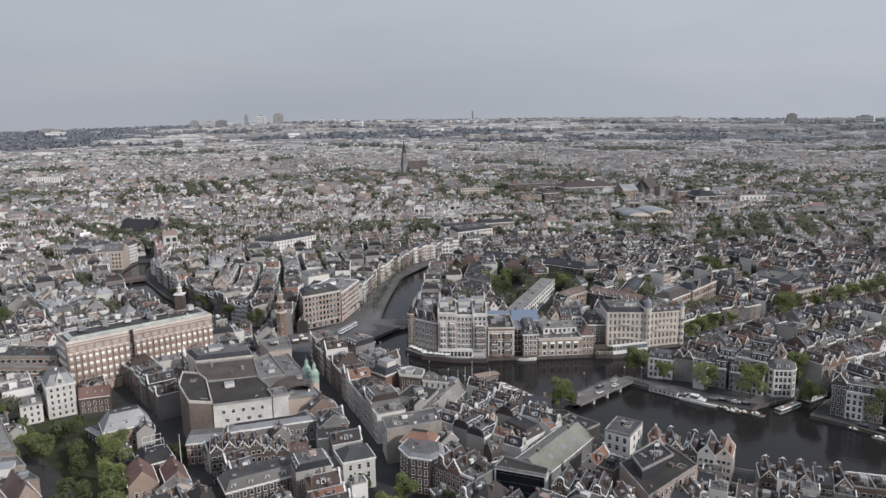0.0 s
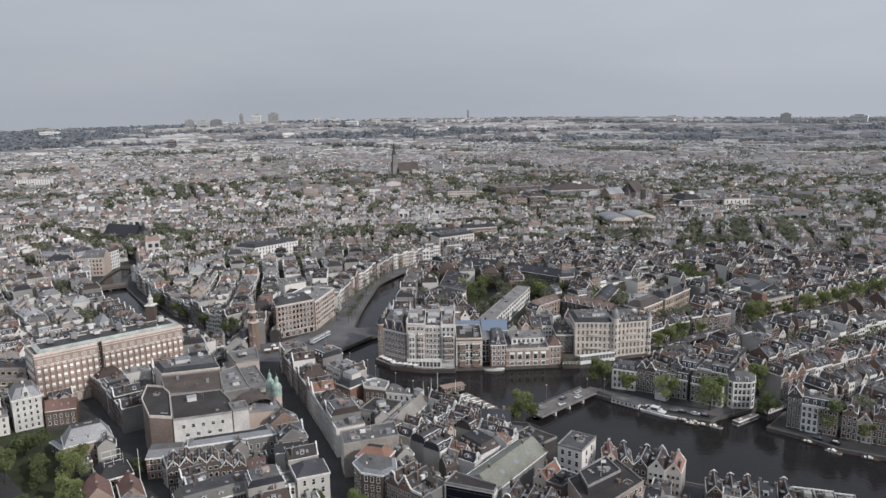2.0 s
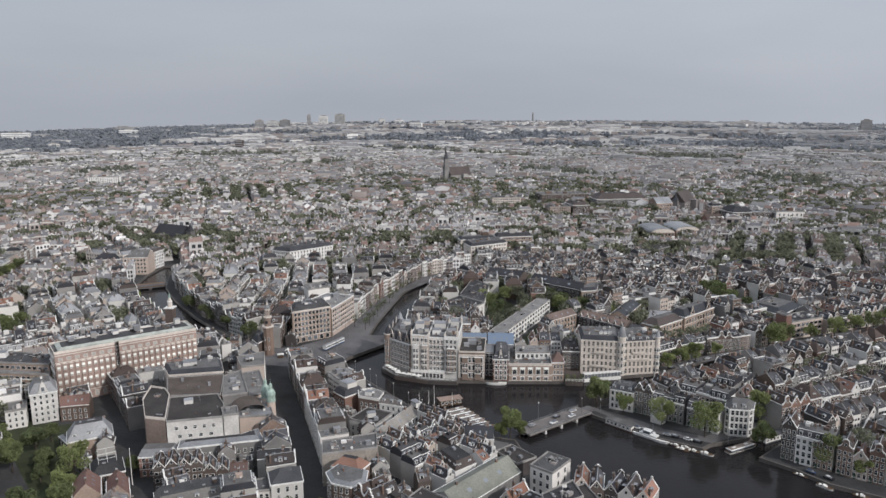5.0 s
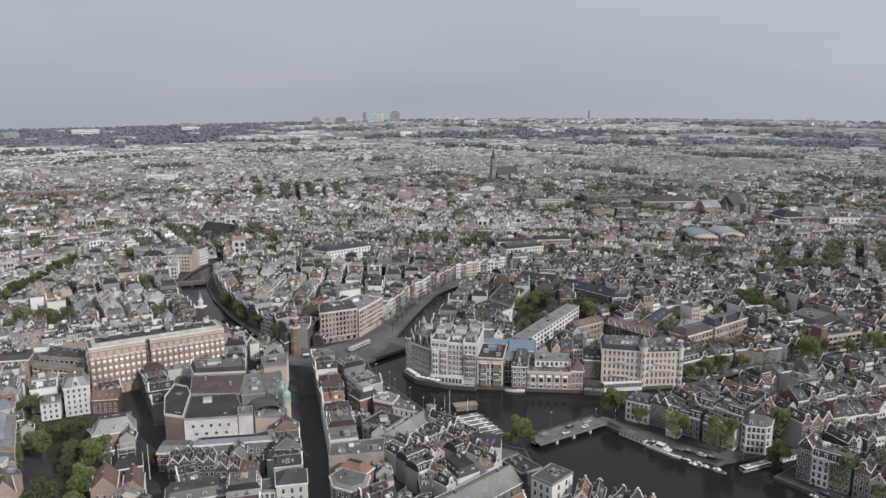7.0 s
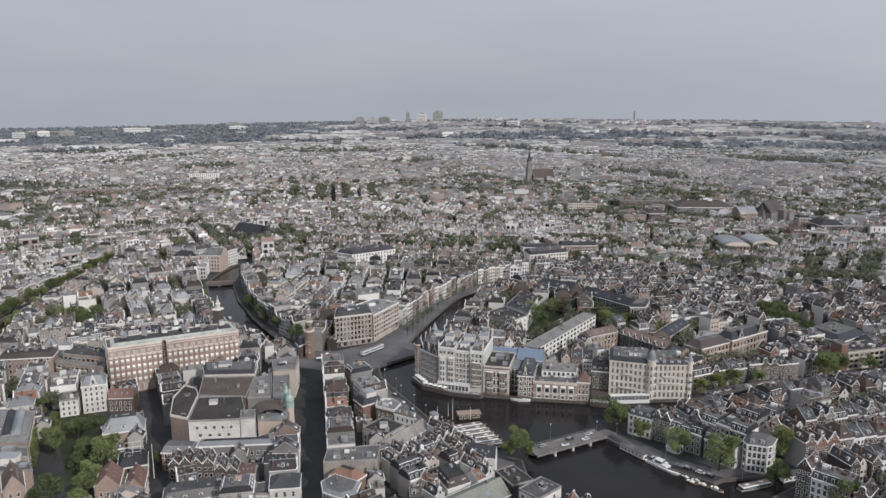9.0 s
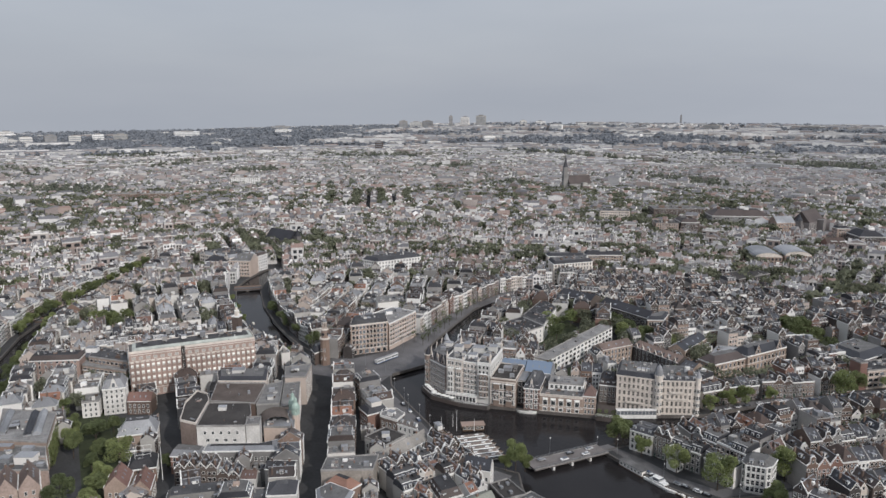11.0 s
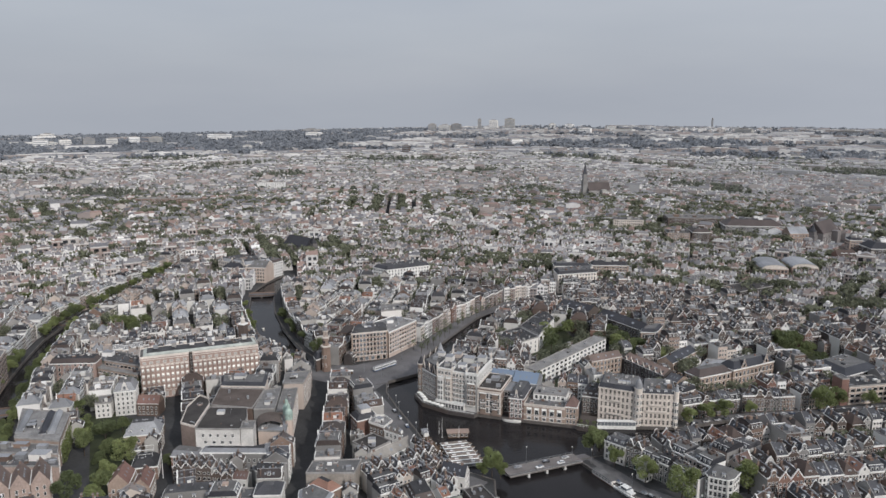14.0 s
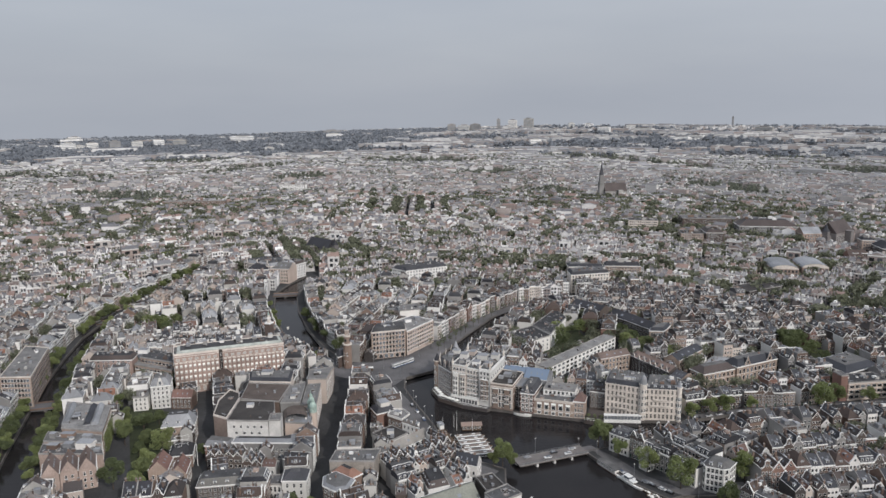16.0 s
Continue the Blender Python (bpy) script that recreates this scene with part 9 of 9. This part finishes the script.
for x, y, a in ((-92, 428, 20), (-87, 431, 20), (-82, 434, 25), (-90, 436, 100)):
    stall(x, y, a)
flag = thing("flagpole", "white flagpole on a flat roof", "flagpole")
part("pole", Build().cone(0, 0, 0.07, 0, 0.04, 7, WHITE_WOOD, 6), flag)
part("flag", Build().box(0.05, -0.02, 5.4, 1.6, 0.02, 6.6, CANVAS, True), flag)
flag.location = (74, 236, 18.2)

# ---- the city beyond ----
NPR = np.random.default_rng(5)
SLOTS = [HAZED_WALL, HAZED_ROOF, GLASS, FAR_TRIM]


def templates(windows):
    """Corner rows are x, y, part of wall height, part of roof height; a face is corner numbers and a material slot."""
    base = [(-.5, 0, 0, 0), (.5, 0, 0, 0), (.5, 1, 0, 0), (-.5, 1, 0, 0), (-.5, 0, 1, 0), (.5, 0, 1, 0), (.5, 1, 1, 0), (-.5, 1, 1, 0)]
    t = []
    v = base + [(-.5, .5, 1, 1), (.5, .5, 1, 1), (-.52, -.03, 1, 0), (.52, -.03, 1, 0), (.52, .5, 1, 1.04), (-.52, .5, 1, 1.04), (.52, 1.03, 1, 0), (-.52, 1.03, 1, 0)]
    t.append((v, [((0, 1, 5, 4), 0), ((2, 3, 7, 6), 0), ((1, 2, 6, 9, 5), 0), ((3, 0, 4, 8, 7), 0), ((10, 11, 12, 13), 1), ((13, 12, 14, 15), 1)]))
    v = base + [(-.5, 0, 1, 0), (.5, 0, 1, 0), (.5, 1, 1, 0), (-.5, 1, 1, 0)]
    hut = [(-.3, .4, 1, 0), (.1, .4, 1, 0), (.1, .7, 1, 0), (-.3, .7, 1, 0), (-.3, .4, 1, .6), (.1, .4, 1, .6), (.1, .7, 1, .6), (-.3, .7, 1, .6)]
    t.append((v + hut, [((0, 1, 5, 4), 0), ((1, 2, 6, 5), 0), ((2, 3, 7, 6), 0), ((3, 0, 4, 7), 0), ((8, 9, 10, 11), 1), ((12, 13, 17, 16), 3), ((13, 14, 18, 17), 3), ((14, 15, 19, 18), 3), ((15, 12, 16, 19), 3), ((16, 17, 18, 19), 3)]))
    v = base + [(-.5, 0, 1, 0), (.5, 0, 1, 0), (.5, 1, 1, 0), (-.5, 1, 1, 0), (-.42, .14, 1, .7), (.42, .14, 1, .7), (.42, .86, 1, .7), (-.42, .86, 1, .7)]
    t.append((v, [((0, 1, 5, 4), 0), ((1, 2, 6, 5), 0), ((2, 3, 7, 6), 0), ((3, 0, 4, 7), 0), ((8, 9, 13, 12), 1), ((9, 10, 14, 13), 1), ((10, 11, 15, 14), 1), ((11, 8, 12, 15), 1), ((12, 13, 14, 15), 1)]))
    v = base + [(0, 0, 1, 1), (0, 1, 1, 1), (-.52, .0, 1, 0), (0, .0, 1, 1.04), (0, 1., 1, 1.04), (-.52, 1., 1, 0), (.52, .0, 1, 0), (.52, 1., 1, 0)]
    t.append((v, [((0, 1, 5, 8, 4), 0), ((1, 2, 6, 5), 0), ((2, 3, 7, 9, 6), 0), ((3, 0, 4, 7), 0), ((10, 11, 12, 13), 1), ((11, 14, 15, 12), 1)]))
    for v, f in (t[0], t[3], t[2]) if windows else ():
        for cx_, cy_ in ((-.36, .3), (.34, .62)):
            o = len(v)
            v += [(cx_ + dx, cy_ + dy, 1, z) for z in (0.2, 1.35) for dx, dy in ((-.09, -.06), (.09, -.06), (.09, .06), (-.09, .06))]
            f += [((o, o + 1, o + 5, o + 4), 0), ((o + 1, o + 2, o + 6, o + 5), 0), ((o + 2, o + 3, o + 7, o + 6), 0), ((o + 3, o, o + 4, o + 7), 0), ((o + 4, o + 5, o + 6, o + 7), 1)]
    if windows:
        cols, floors = (3, 4) if windows == 2 else (2, 3)
        for v, f in t:
            for yy, sg in ((-.008, 1), (1.008, -1)):
                for i in range(cols):
                    for j in range(floors):
                        o = len(v)
                        x0, z0 = -.4 + .88 * i / cols, .07 + .93 * j / floors
                        q = [(x0, yy, z0, 0), (x0 + .55 / cols, yy, z0, 0), (x0 + .55 / cols, yy, z0 + .56 / floors, 0), (x0, yy, z0 + .56 / floors, 0)]
                        v += q[::sg]
                        f.append(((o, o + 1, o + 2, o + 3), 2))
                o = len(v)
                q = [(-.5, yy, .95, 0), (.5, yy, .95, 0), (.5, yy, 1.02, 0), (-.5, yy, 1.02, 0)]
                v += q[::sg]
                f.append(((o, o + 1, o + 2, o + 3), 3))
    return t


def quarter(rows, windows, label, slots=SLOTS):
    """Joins many far houses, rows of x, y, angle, width, depth, height, roof height and type, into one mesh."""
    V, L, S, M, o = [], [], [], [], 0
    rows = np.array(rows)
    for ti, (tv, tf) in enumerate(templates(windows)):
        r = rows[rows[:, 7] == ti]
        if not len(r):
            continue
        t = np.array(tv)
        lx, ly = t[None, :, 0] * r[:, 3:4], t[None, :, 1] * r[:, 4:5]
        lz = t[None, :, 2] * r[:, 5:6] + t[None, :, 3] * r[:, 6:7] + rise(r[:, 0], r[:, 1])[:, None] - (t[None, :, 2] == 0) * 1.5
        c, s = np.cos(r[:, 2])[:, None], np.sin(r[:, 2])[:, None]
        V.append(np.stack([r[:, 0:1] + c * lx - s * ly, r[:, 1:2] + s * lx + c * ly, lz], -1).reshape(-1, 3))
        flat = np.concatenate([np.array(f[0]) for f in tf])
        sizes = np.array([len(f[0]) for f in tf])
        L.append((flat[None, :] + (o + len(t) * np.arange(len(r)))[:, None]).ravel())
        S.append(np.tile(sizes, len(r)))
        M.append(np.tile([f[1] for f in tf], len(r)))
        o += len(t) * len(r)
    V, L, S, M = np.concatenate(V), np.concatenate(L), np.concatenate(S), np.concatenate(M)
    me = bpy.data.meshes.new("city_quarter")
    me.vertices.add(len(V)), me.loops.add(len(L)), me.polygons.add(len(S))
    me.vertices.foreach_set("co", V.ravel())
    me.loops.foreach_set("vertex_index", L.astype(np.int32))
    me.polygons.foreach_set("loop_start", np.concatenate([[0], np.cumsum(S)[:-1]]).astype(np.int32))
    for m in slots:
        me.materials.append(m)
    me.polygons.foreach_set("material_index", M.astype(np.int32))
    me.update(calc_edges=True)
    me.shade_flat()
    tagged(new("city_quarter", me), label, "city", kind="stuff")


def far_trees(pts, size, count, leaf_size, label, leaves=None, lift=1.5):
    """Crowns of many small leaf clumps, joined."""
    pts = np.array(pts)
    n_, k = len(pts), count
    d = NPR.normal(size=(n_, k, 3))
    d /= np.linalg.norm(d, axis=2, keepdims=True)
    r = size * NPR.uniform(0.7, 1.25, (n_, 1, 1)) * NPR.uniform(0.4, 1.0, (n_, k, 1)) ** 0.5
    p = d * r * np.array([1, 1, 0.9])
    p[:, :, 0] += pts[:, 0:1]
    p[:, :, 1] += pts[:, 1:2]
    p[:, :, 2] += rise(pts[:, 0], pts[:, 1])[:, None] + size * lift
    a = NPR.normal(size=(n_, k, 3))
    if size > 9:
        a[:, :, 2] *= 0.25
    a /= np.linalg.norm(a, axis=2, keepdims=True)
    b_ = np.cross(a, NPR.normal(size=(n_, k, 3)))
    b_ /= np.linalg.norm(b_, axis=2, keepdims=True)
    s = leaf_size * NPR.uniform(0.6, 1.3, (n_, k, 1))
    V = np.stack([p - a * s, p + b_ * s * 0.7, p + a * s, p - b_ * s * 0.7], 2).reshape(-1, 3)
    nf = n_ * k
    me = bpy.data.meshes.new("far_trees")
    me.vertices.add(4 * nf), me.loops.add(4 * nf), me.polygons.add(nf)
    me.vertices.foreach_set("co", V.ravel())
    me.loops.foreach_set("vertex_index", np.arange(4 * nf, dtype=np.int32))
    me.polygons.foreach_set("loop_start", (4 * np.arange(nf)).astype(np.int32))
    me.materials.append(leaves or HAZED_LEAF)
    me.update(calc_edges=True)
    me.shade_flat()
    tagged(new("far_trees", me), label, "trees", kind="stuff")


def green_belt(x, y):
    """How wooded the far land is: long parks and dikes that lie across the view."""
    az, d = math.atan2(x - 80, y), math.hypot(x - 80, y)
    return math.sin(d / 95 + 2.4 * math.sin(az * 6) + 1.1 * math.sin(az * 17 + 1)) + 0.7 * math.sin(az * 23 + d / 260)


def fill_far():
    rng = random.Random(11)
    # near and far edge, cell, house width, depth, block pitch, street, windows, garden trees, crown size
    for r0, r1, grid, w0, d0_, pitch, street, windows, tree_p, tsize in ((690, 1060, 140, 5.6, 11.5, 46, 8, 1, 0.24, 5.6), (1060, 1560, 170, 7.2, 11.5, 48, 8, 0, 0.24, 6.0), (1560, 2150, 220, 9.0, 11, 50, 10, 0, 0.42, 6.2), (2150, 2900, 300, 24.0, 11, 62, 12, 0, 0.6, 6.6), (2900, 4800, 520, 60.0, 15, 110, 30, 0, 0.5, 10.0)):
        sites = {}
        for i in range(-int(5000 / grid), int(5000 / grid) + 1):
            for j in range(0, int(5000 / grid) + 1):
                x, y = (i + rng.uniform(0.15, 0.85)) * grid, (j + rng.uniform(0.15, 0.85)) * grid
                sites[(i, j)] = (x, y, (rng.random() < 0.05) * 90 - math.degrees(math.atan2(x - 80, y)) + 14 * math.sin(x / 420 + 1.3) * math.cos(y / 520) + rng.uniform(-13, 13))
        rows, trees = {}, []
        for (i, j), (sx, sy, ang) in sites.items():
            if not (r0 - grid < math.hypot(sx - 80, sy) < r1 + grid) or not in_view(sx, sy, grid):
                continue
            ux, uy = math.cos(radians(ang)), math.sin(radians(ang))
            around = [sites[q] for q in ((i + a, j + b_) for a in (-1, 0, 1) for b_ in (-1, 0, 1)) if q in sites and q != (i, j)]
            leafy = rng.choice((0.3, 0.7, 1.1, 1.6, 2.6))
            flat = rng.random() < 0.3
            for k in range(-int(grid / pitch) - 1, int(grid / pitch) + 2):
                avenue = rng.random() < 0.12
                for flip in (0, 1):
                    s = -grid
                    base = k * pitch + (street / 2 if not flip else pitch - street / 2)
                    hrow = rng.uniform(10.5, 15)
                    while s < grid:
                        w = w0 * rng.uniform(0.75, 1.4)
                        x, y = sx + ux * (s + w / 2) - uy * base, sy + uy * (s + w / 2) + ux * base
                        s += w * (1.0 if rng.random() < 0.965 else 2.4)
                        dist = math.hypot(x - 80, y)
                        if not r0 < dist < r1 or not in_view(x, y, 60):
                            continue
                        d0 = (x - sx) ** 2 + (y - sy) ** 2
                        if any((x - q[0]) ** 2 + (y - q[1]) ** 2 < d0 for q in around):
                            continue
                        belt = green_belt(x, y) if r0 > 1500 else -1
                        az = math.degrees(math.atan2(x - 80, y))
                        if (az < -20 - 3 * math.sin(dist / 150) and max(3150, 3150 + 55 * (az + 32)) < dist < 4700) or (-10 < az < 4 and abs(dist - 3450 - 60 * math.sin(az)) < 200) or (8 < az < 20 and abs(dist - 3150) < 130):
                            belt = 2
                            trees += [(x + rng.uniform(-34, 34), y + rng.uniform(-45, 45)) for q in range(4)]
                        if belt > (1.2 if r0 < 2000 else 0.8 if r0 < 2500 else 0.1):
                            for q in range(2 if r0 > 2500 else 1):
                                trees.append((x + rng.uniform(-20, 20), y + rng.uniform(-20, 20)))
                            if rng.random() < 0.93:
                                continue
                        if rng.random() < tree_p * leafy:
                            off = rng.uniform(d0_ + 3.5, pitch / 2) - street / 2 if rng.random() < 0.8 else 0
                            off = (off + street / 2) * (-1 if flip else 1)
                            for q in range(rng.choice((1, 1, 2, 5, 9)) if r0 < 1500 else 1):
                                trees.append((x - uy * off + rng.gauss(0, 4) * (q > 0), y + ux * off + rng.gauss(0, 4) * (q > 0)))
                        if avenue and not flip and rng.random() < 0.6:
                            trees.append((x + uy * street / 2, y - ux * street / 2))
                        if any(bx[0] - 6 < x < bx[2] + 6 and bx[1] - 6 < y < bx[3] + 6 for bx in BOXES if bx[3] > 600):
                            continue
                        if r0 < 1000 and any(in_poly(x + p, y + q, wt) for wt in WATERS for p, q in ((0, 0), (8, 0), (-8, 0), (0, 8), (0, -8))):
                            continue
                        if rng.random() < 0.03:
                            continue
                        big = rng.random() < 0.025
                        ty = rng.choice((1, 1, 2, 0) if flat else (0, 0, 3, 3, 1, 2)) if w0 < 20 else rng.choice((1, 1, 0))
                        h = hrow + rng.uniform(-2.2, 2.2) + (rng.uniform(3, 8) if big else 0)
                        if dist < 800:
                            big, h = False, min(h, 15.0)
                        rows.setdefault(int(math.degrees(math.atan2(y, x - 80)) // 15), []).append((x, y, radians(ang) + (math.pi if flip else 0), w * (2.6 if big else 1), d0_ * rng.uniform(0.85, 1.15), h, rng.uniform(2.6, 4.2), ty))
        if r0 < 1000:
            trees = [q for q in trees if not any(b0 - 24 < q[0] < b2 + 24 and b1 - 24 < q[1] < b3 + 24 and (in_poly(*q, wt) or edge_gap(*q, wt) < 26) for wt, (b0, b1, b2, b3) in SHORES)]
        for key in sorted(rows):
            # From 1560 m outwards the palettes carry painted haze.
            quarter(rows[key], windows, "dense far quarter of brick and white houses" if r0 < 2000 else "far district of flats and low halls, haze in their colours", [MID_WALL, MID_ROOF, GLASS, FAR_TRIM] if r0 < 1500 else SLOTS if r0 < 2000 else [HAZED_FLATS, HAZED_GRAVEL, GLASS, FAR_TRIM])
        for a in range(0, len(trees), 6000):
            far_trees(trees[a:a + 6000], tsize, 36 if r0 < 1000 else 22 if r0 < 1500 else 13, tsize * (0.37 if r0 < 1500 else 0.5 if r0 < 2500 else 0.75), "distant city trees between the houses", HAZED_LEAF if r0 < 1500 else HAZED_MID_LEAF if r0 < 2500 else HAZED_BELT_LEAF, 2.1 if r0 < 1500 else 1.7 if r0 < 2500 else 0.6)


fill_far()
far_trees(GARDEN_TREES, 4.4, 120, 0.85, "garden trees between town houses", None, 2.2)

# tree-lined canals and parks of the canal belt
GR = random.Random(21)
green = []
for line in (((-519, 505), (-514, 567), (-516, 656), (-530, 755), (-560, 900)), ((-468, 427), (-470, 491), (-483, 578), (-474, 660), (-470, 760)), ((-694, 601), (-686, 661), (-699, 791)), ((150, 640), (230, 690), (330, 740)), ((-60, 800), (60, 830), (200, 900))):
    for (x0, y0), (x1, y1) in zip(line, line[1:]):
        for k in range(int(math.hypot(x1 - x0, y1 - y0) / 7)):
            u = GR.random()
            green.append((x0 + (x1 - x0) * u + GR.gauss(0, 2), y0 + (y1 - y0) * u + GR.gauss(0, 2)))
for cx, cy, r, n_ in ((-318, 862, 36, 60), (-430, 812, 28, 36), (-296, 812, 28, 40), (-441, 836, 22, 26), (-303, 755, 16, 14), (-184, 1033, 40, 50), (258, 630, 16, 16), (-283, 1088, 40, 45), (-585, 951, 45, 50), (-72, 1002, 40, 40),  (-650, 640, 30, 30), (-494, 676, 12, 8), (60, 880, 25, 18), (420, 840, 30, 25)):
    for k in range(n_):
        a, q = GR.uniform(0, 6.3), r * math.sqrt(GR.random())
        green.append((cx + q * math.cos(a) * 1.5, cy + q * math.sin(a)))
far_trees(green, 5.2, 80, 1.3, "green tree rows along far canals and parks", None, 1.7)

# towers on the skyline
def tower_block(x, y, w, d, h, m, rz, label):
    ob = thing("tower_block", label, "tower block", "towers on the skyline")
    z = float(rise(x, y))
    ob.matrix_basis = pose(x, y, z - 2, 0, 0, rz)
    part("wall", Build().box(-w / 2, -d / 2, 0, w / 2, d / 2, h, m), ob)
    part("roof", Build().box(-w / 4, -d / 4, h, w / 4, d / 4, h + 5, PLASTER_GREY), ob)
    for i in range(int(h / 8)):
        # Grey skylight glass stands in for dark panes paled by haze.
        part("glazing", Build().box(-w / 2 + 1, -d / 2 - 0.2, 3 + i * 8, w / 2 - 1, d / 2 + 0.2, 6 + i * 8, GLASS_GREY), ob)


TR = random.Random(4)
for az, dist, w, h, m in ((-13.75, 4650, 60, 62, PLASTER_GREY), (-15.0, 4650, 52, 55, PLASTER_WHITE), (-16.1, 4640, 22, 62, PLASTER_GREY), (-17.9, 4600, 60, 40, PLASTER_GREY), (-18.8, 4600, 70, 36, PLASTER_WHITE), (-19.8, 4600, 50, 42, PLASTER_GREY), (-10.5, 4650, 40, 30, PLASTER_WHITE),
                           (-9.2, 4650, 60, 26, PLASTER_WHITE), (24.2, 4000, 45, 62, PLASTER_GREY), (30.0, 1750, 16, 42, PLASTER_WHITE), (31.4, 1820, 24, 36, BRICK_SAND), (28.8, 4300, 80, 40, PLASTER_WHITE), (1.2, 4700, 10, 62, CONCRETE), (-21.5, 2950, 30, 40, BRICK_BROWN),
                           (-48, 3700, 60, 40, PLASTER_WHITE), (-46.5, 3700, 50, 38, PLASTER_WHITE), (-45, 3750, 50, 40, PLASTER_GREY), (-43.5, 3750, 50, 36, PLASTER_WHITE), (-42, 3800, 50, 38, PLASTER_WHITE), (-40.5, 3800, 60, 36, PLASTER_GREY), (-36, 4000, 120, 34, PLASTER_WHITE), (-29, 4100, 90, 26, PLASTER_WHITE)):
    a = radians(az)
    near = 0.95 if -22 < az < -12 and dist > 4000 else 1.0
    dist, w, h = dist * near, w * near, h * near * (1.2 if near < 1 else 1)
    tower_block(80 + dist * math.sin(a), dist * math.cos(a), w, w * 0.5, h, m, -az + TR.uniform(-15, 15), "pale high-rise block on the horizon")
for k in range(34):
    a, dist = radians(TR.uniform(-55, 34)), TR.uniform(2700, 4600)
    w = TR.uniform(35, 110) * dist / 4000
    tower_block(80 + dist * math.sin(a), dist * math.cos(a), w, w * 0.4, TR.uniform(15, 26) * dist / 4000 + 3, TR.choice((PLASTER_WHITE, PLASTER_WHITE, PLASTER_GREY)), math.degrees(-a) + TR.uniform(-25, 25), "long pale block far off in the haze")
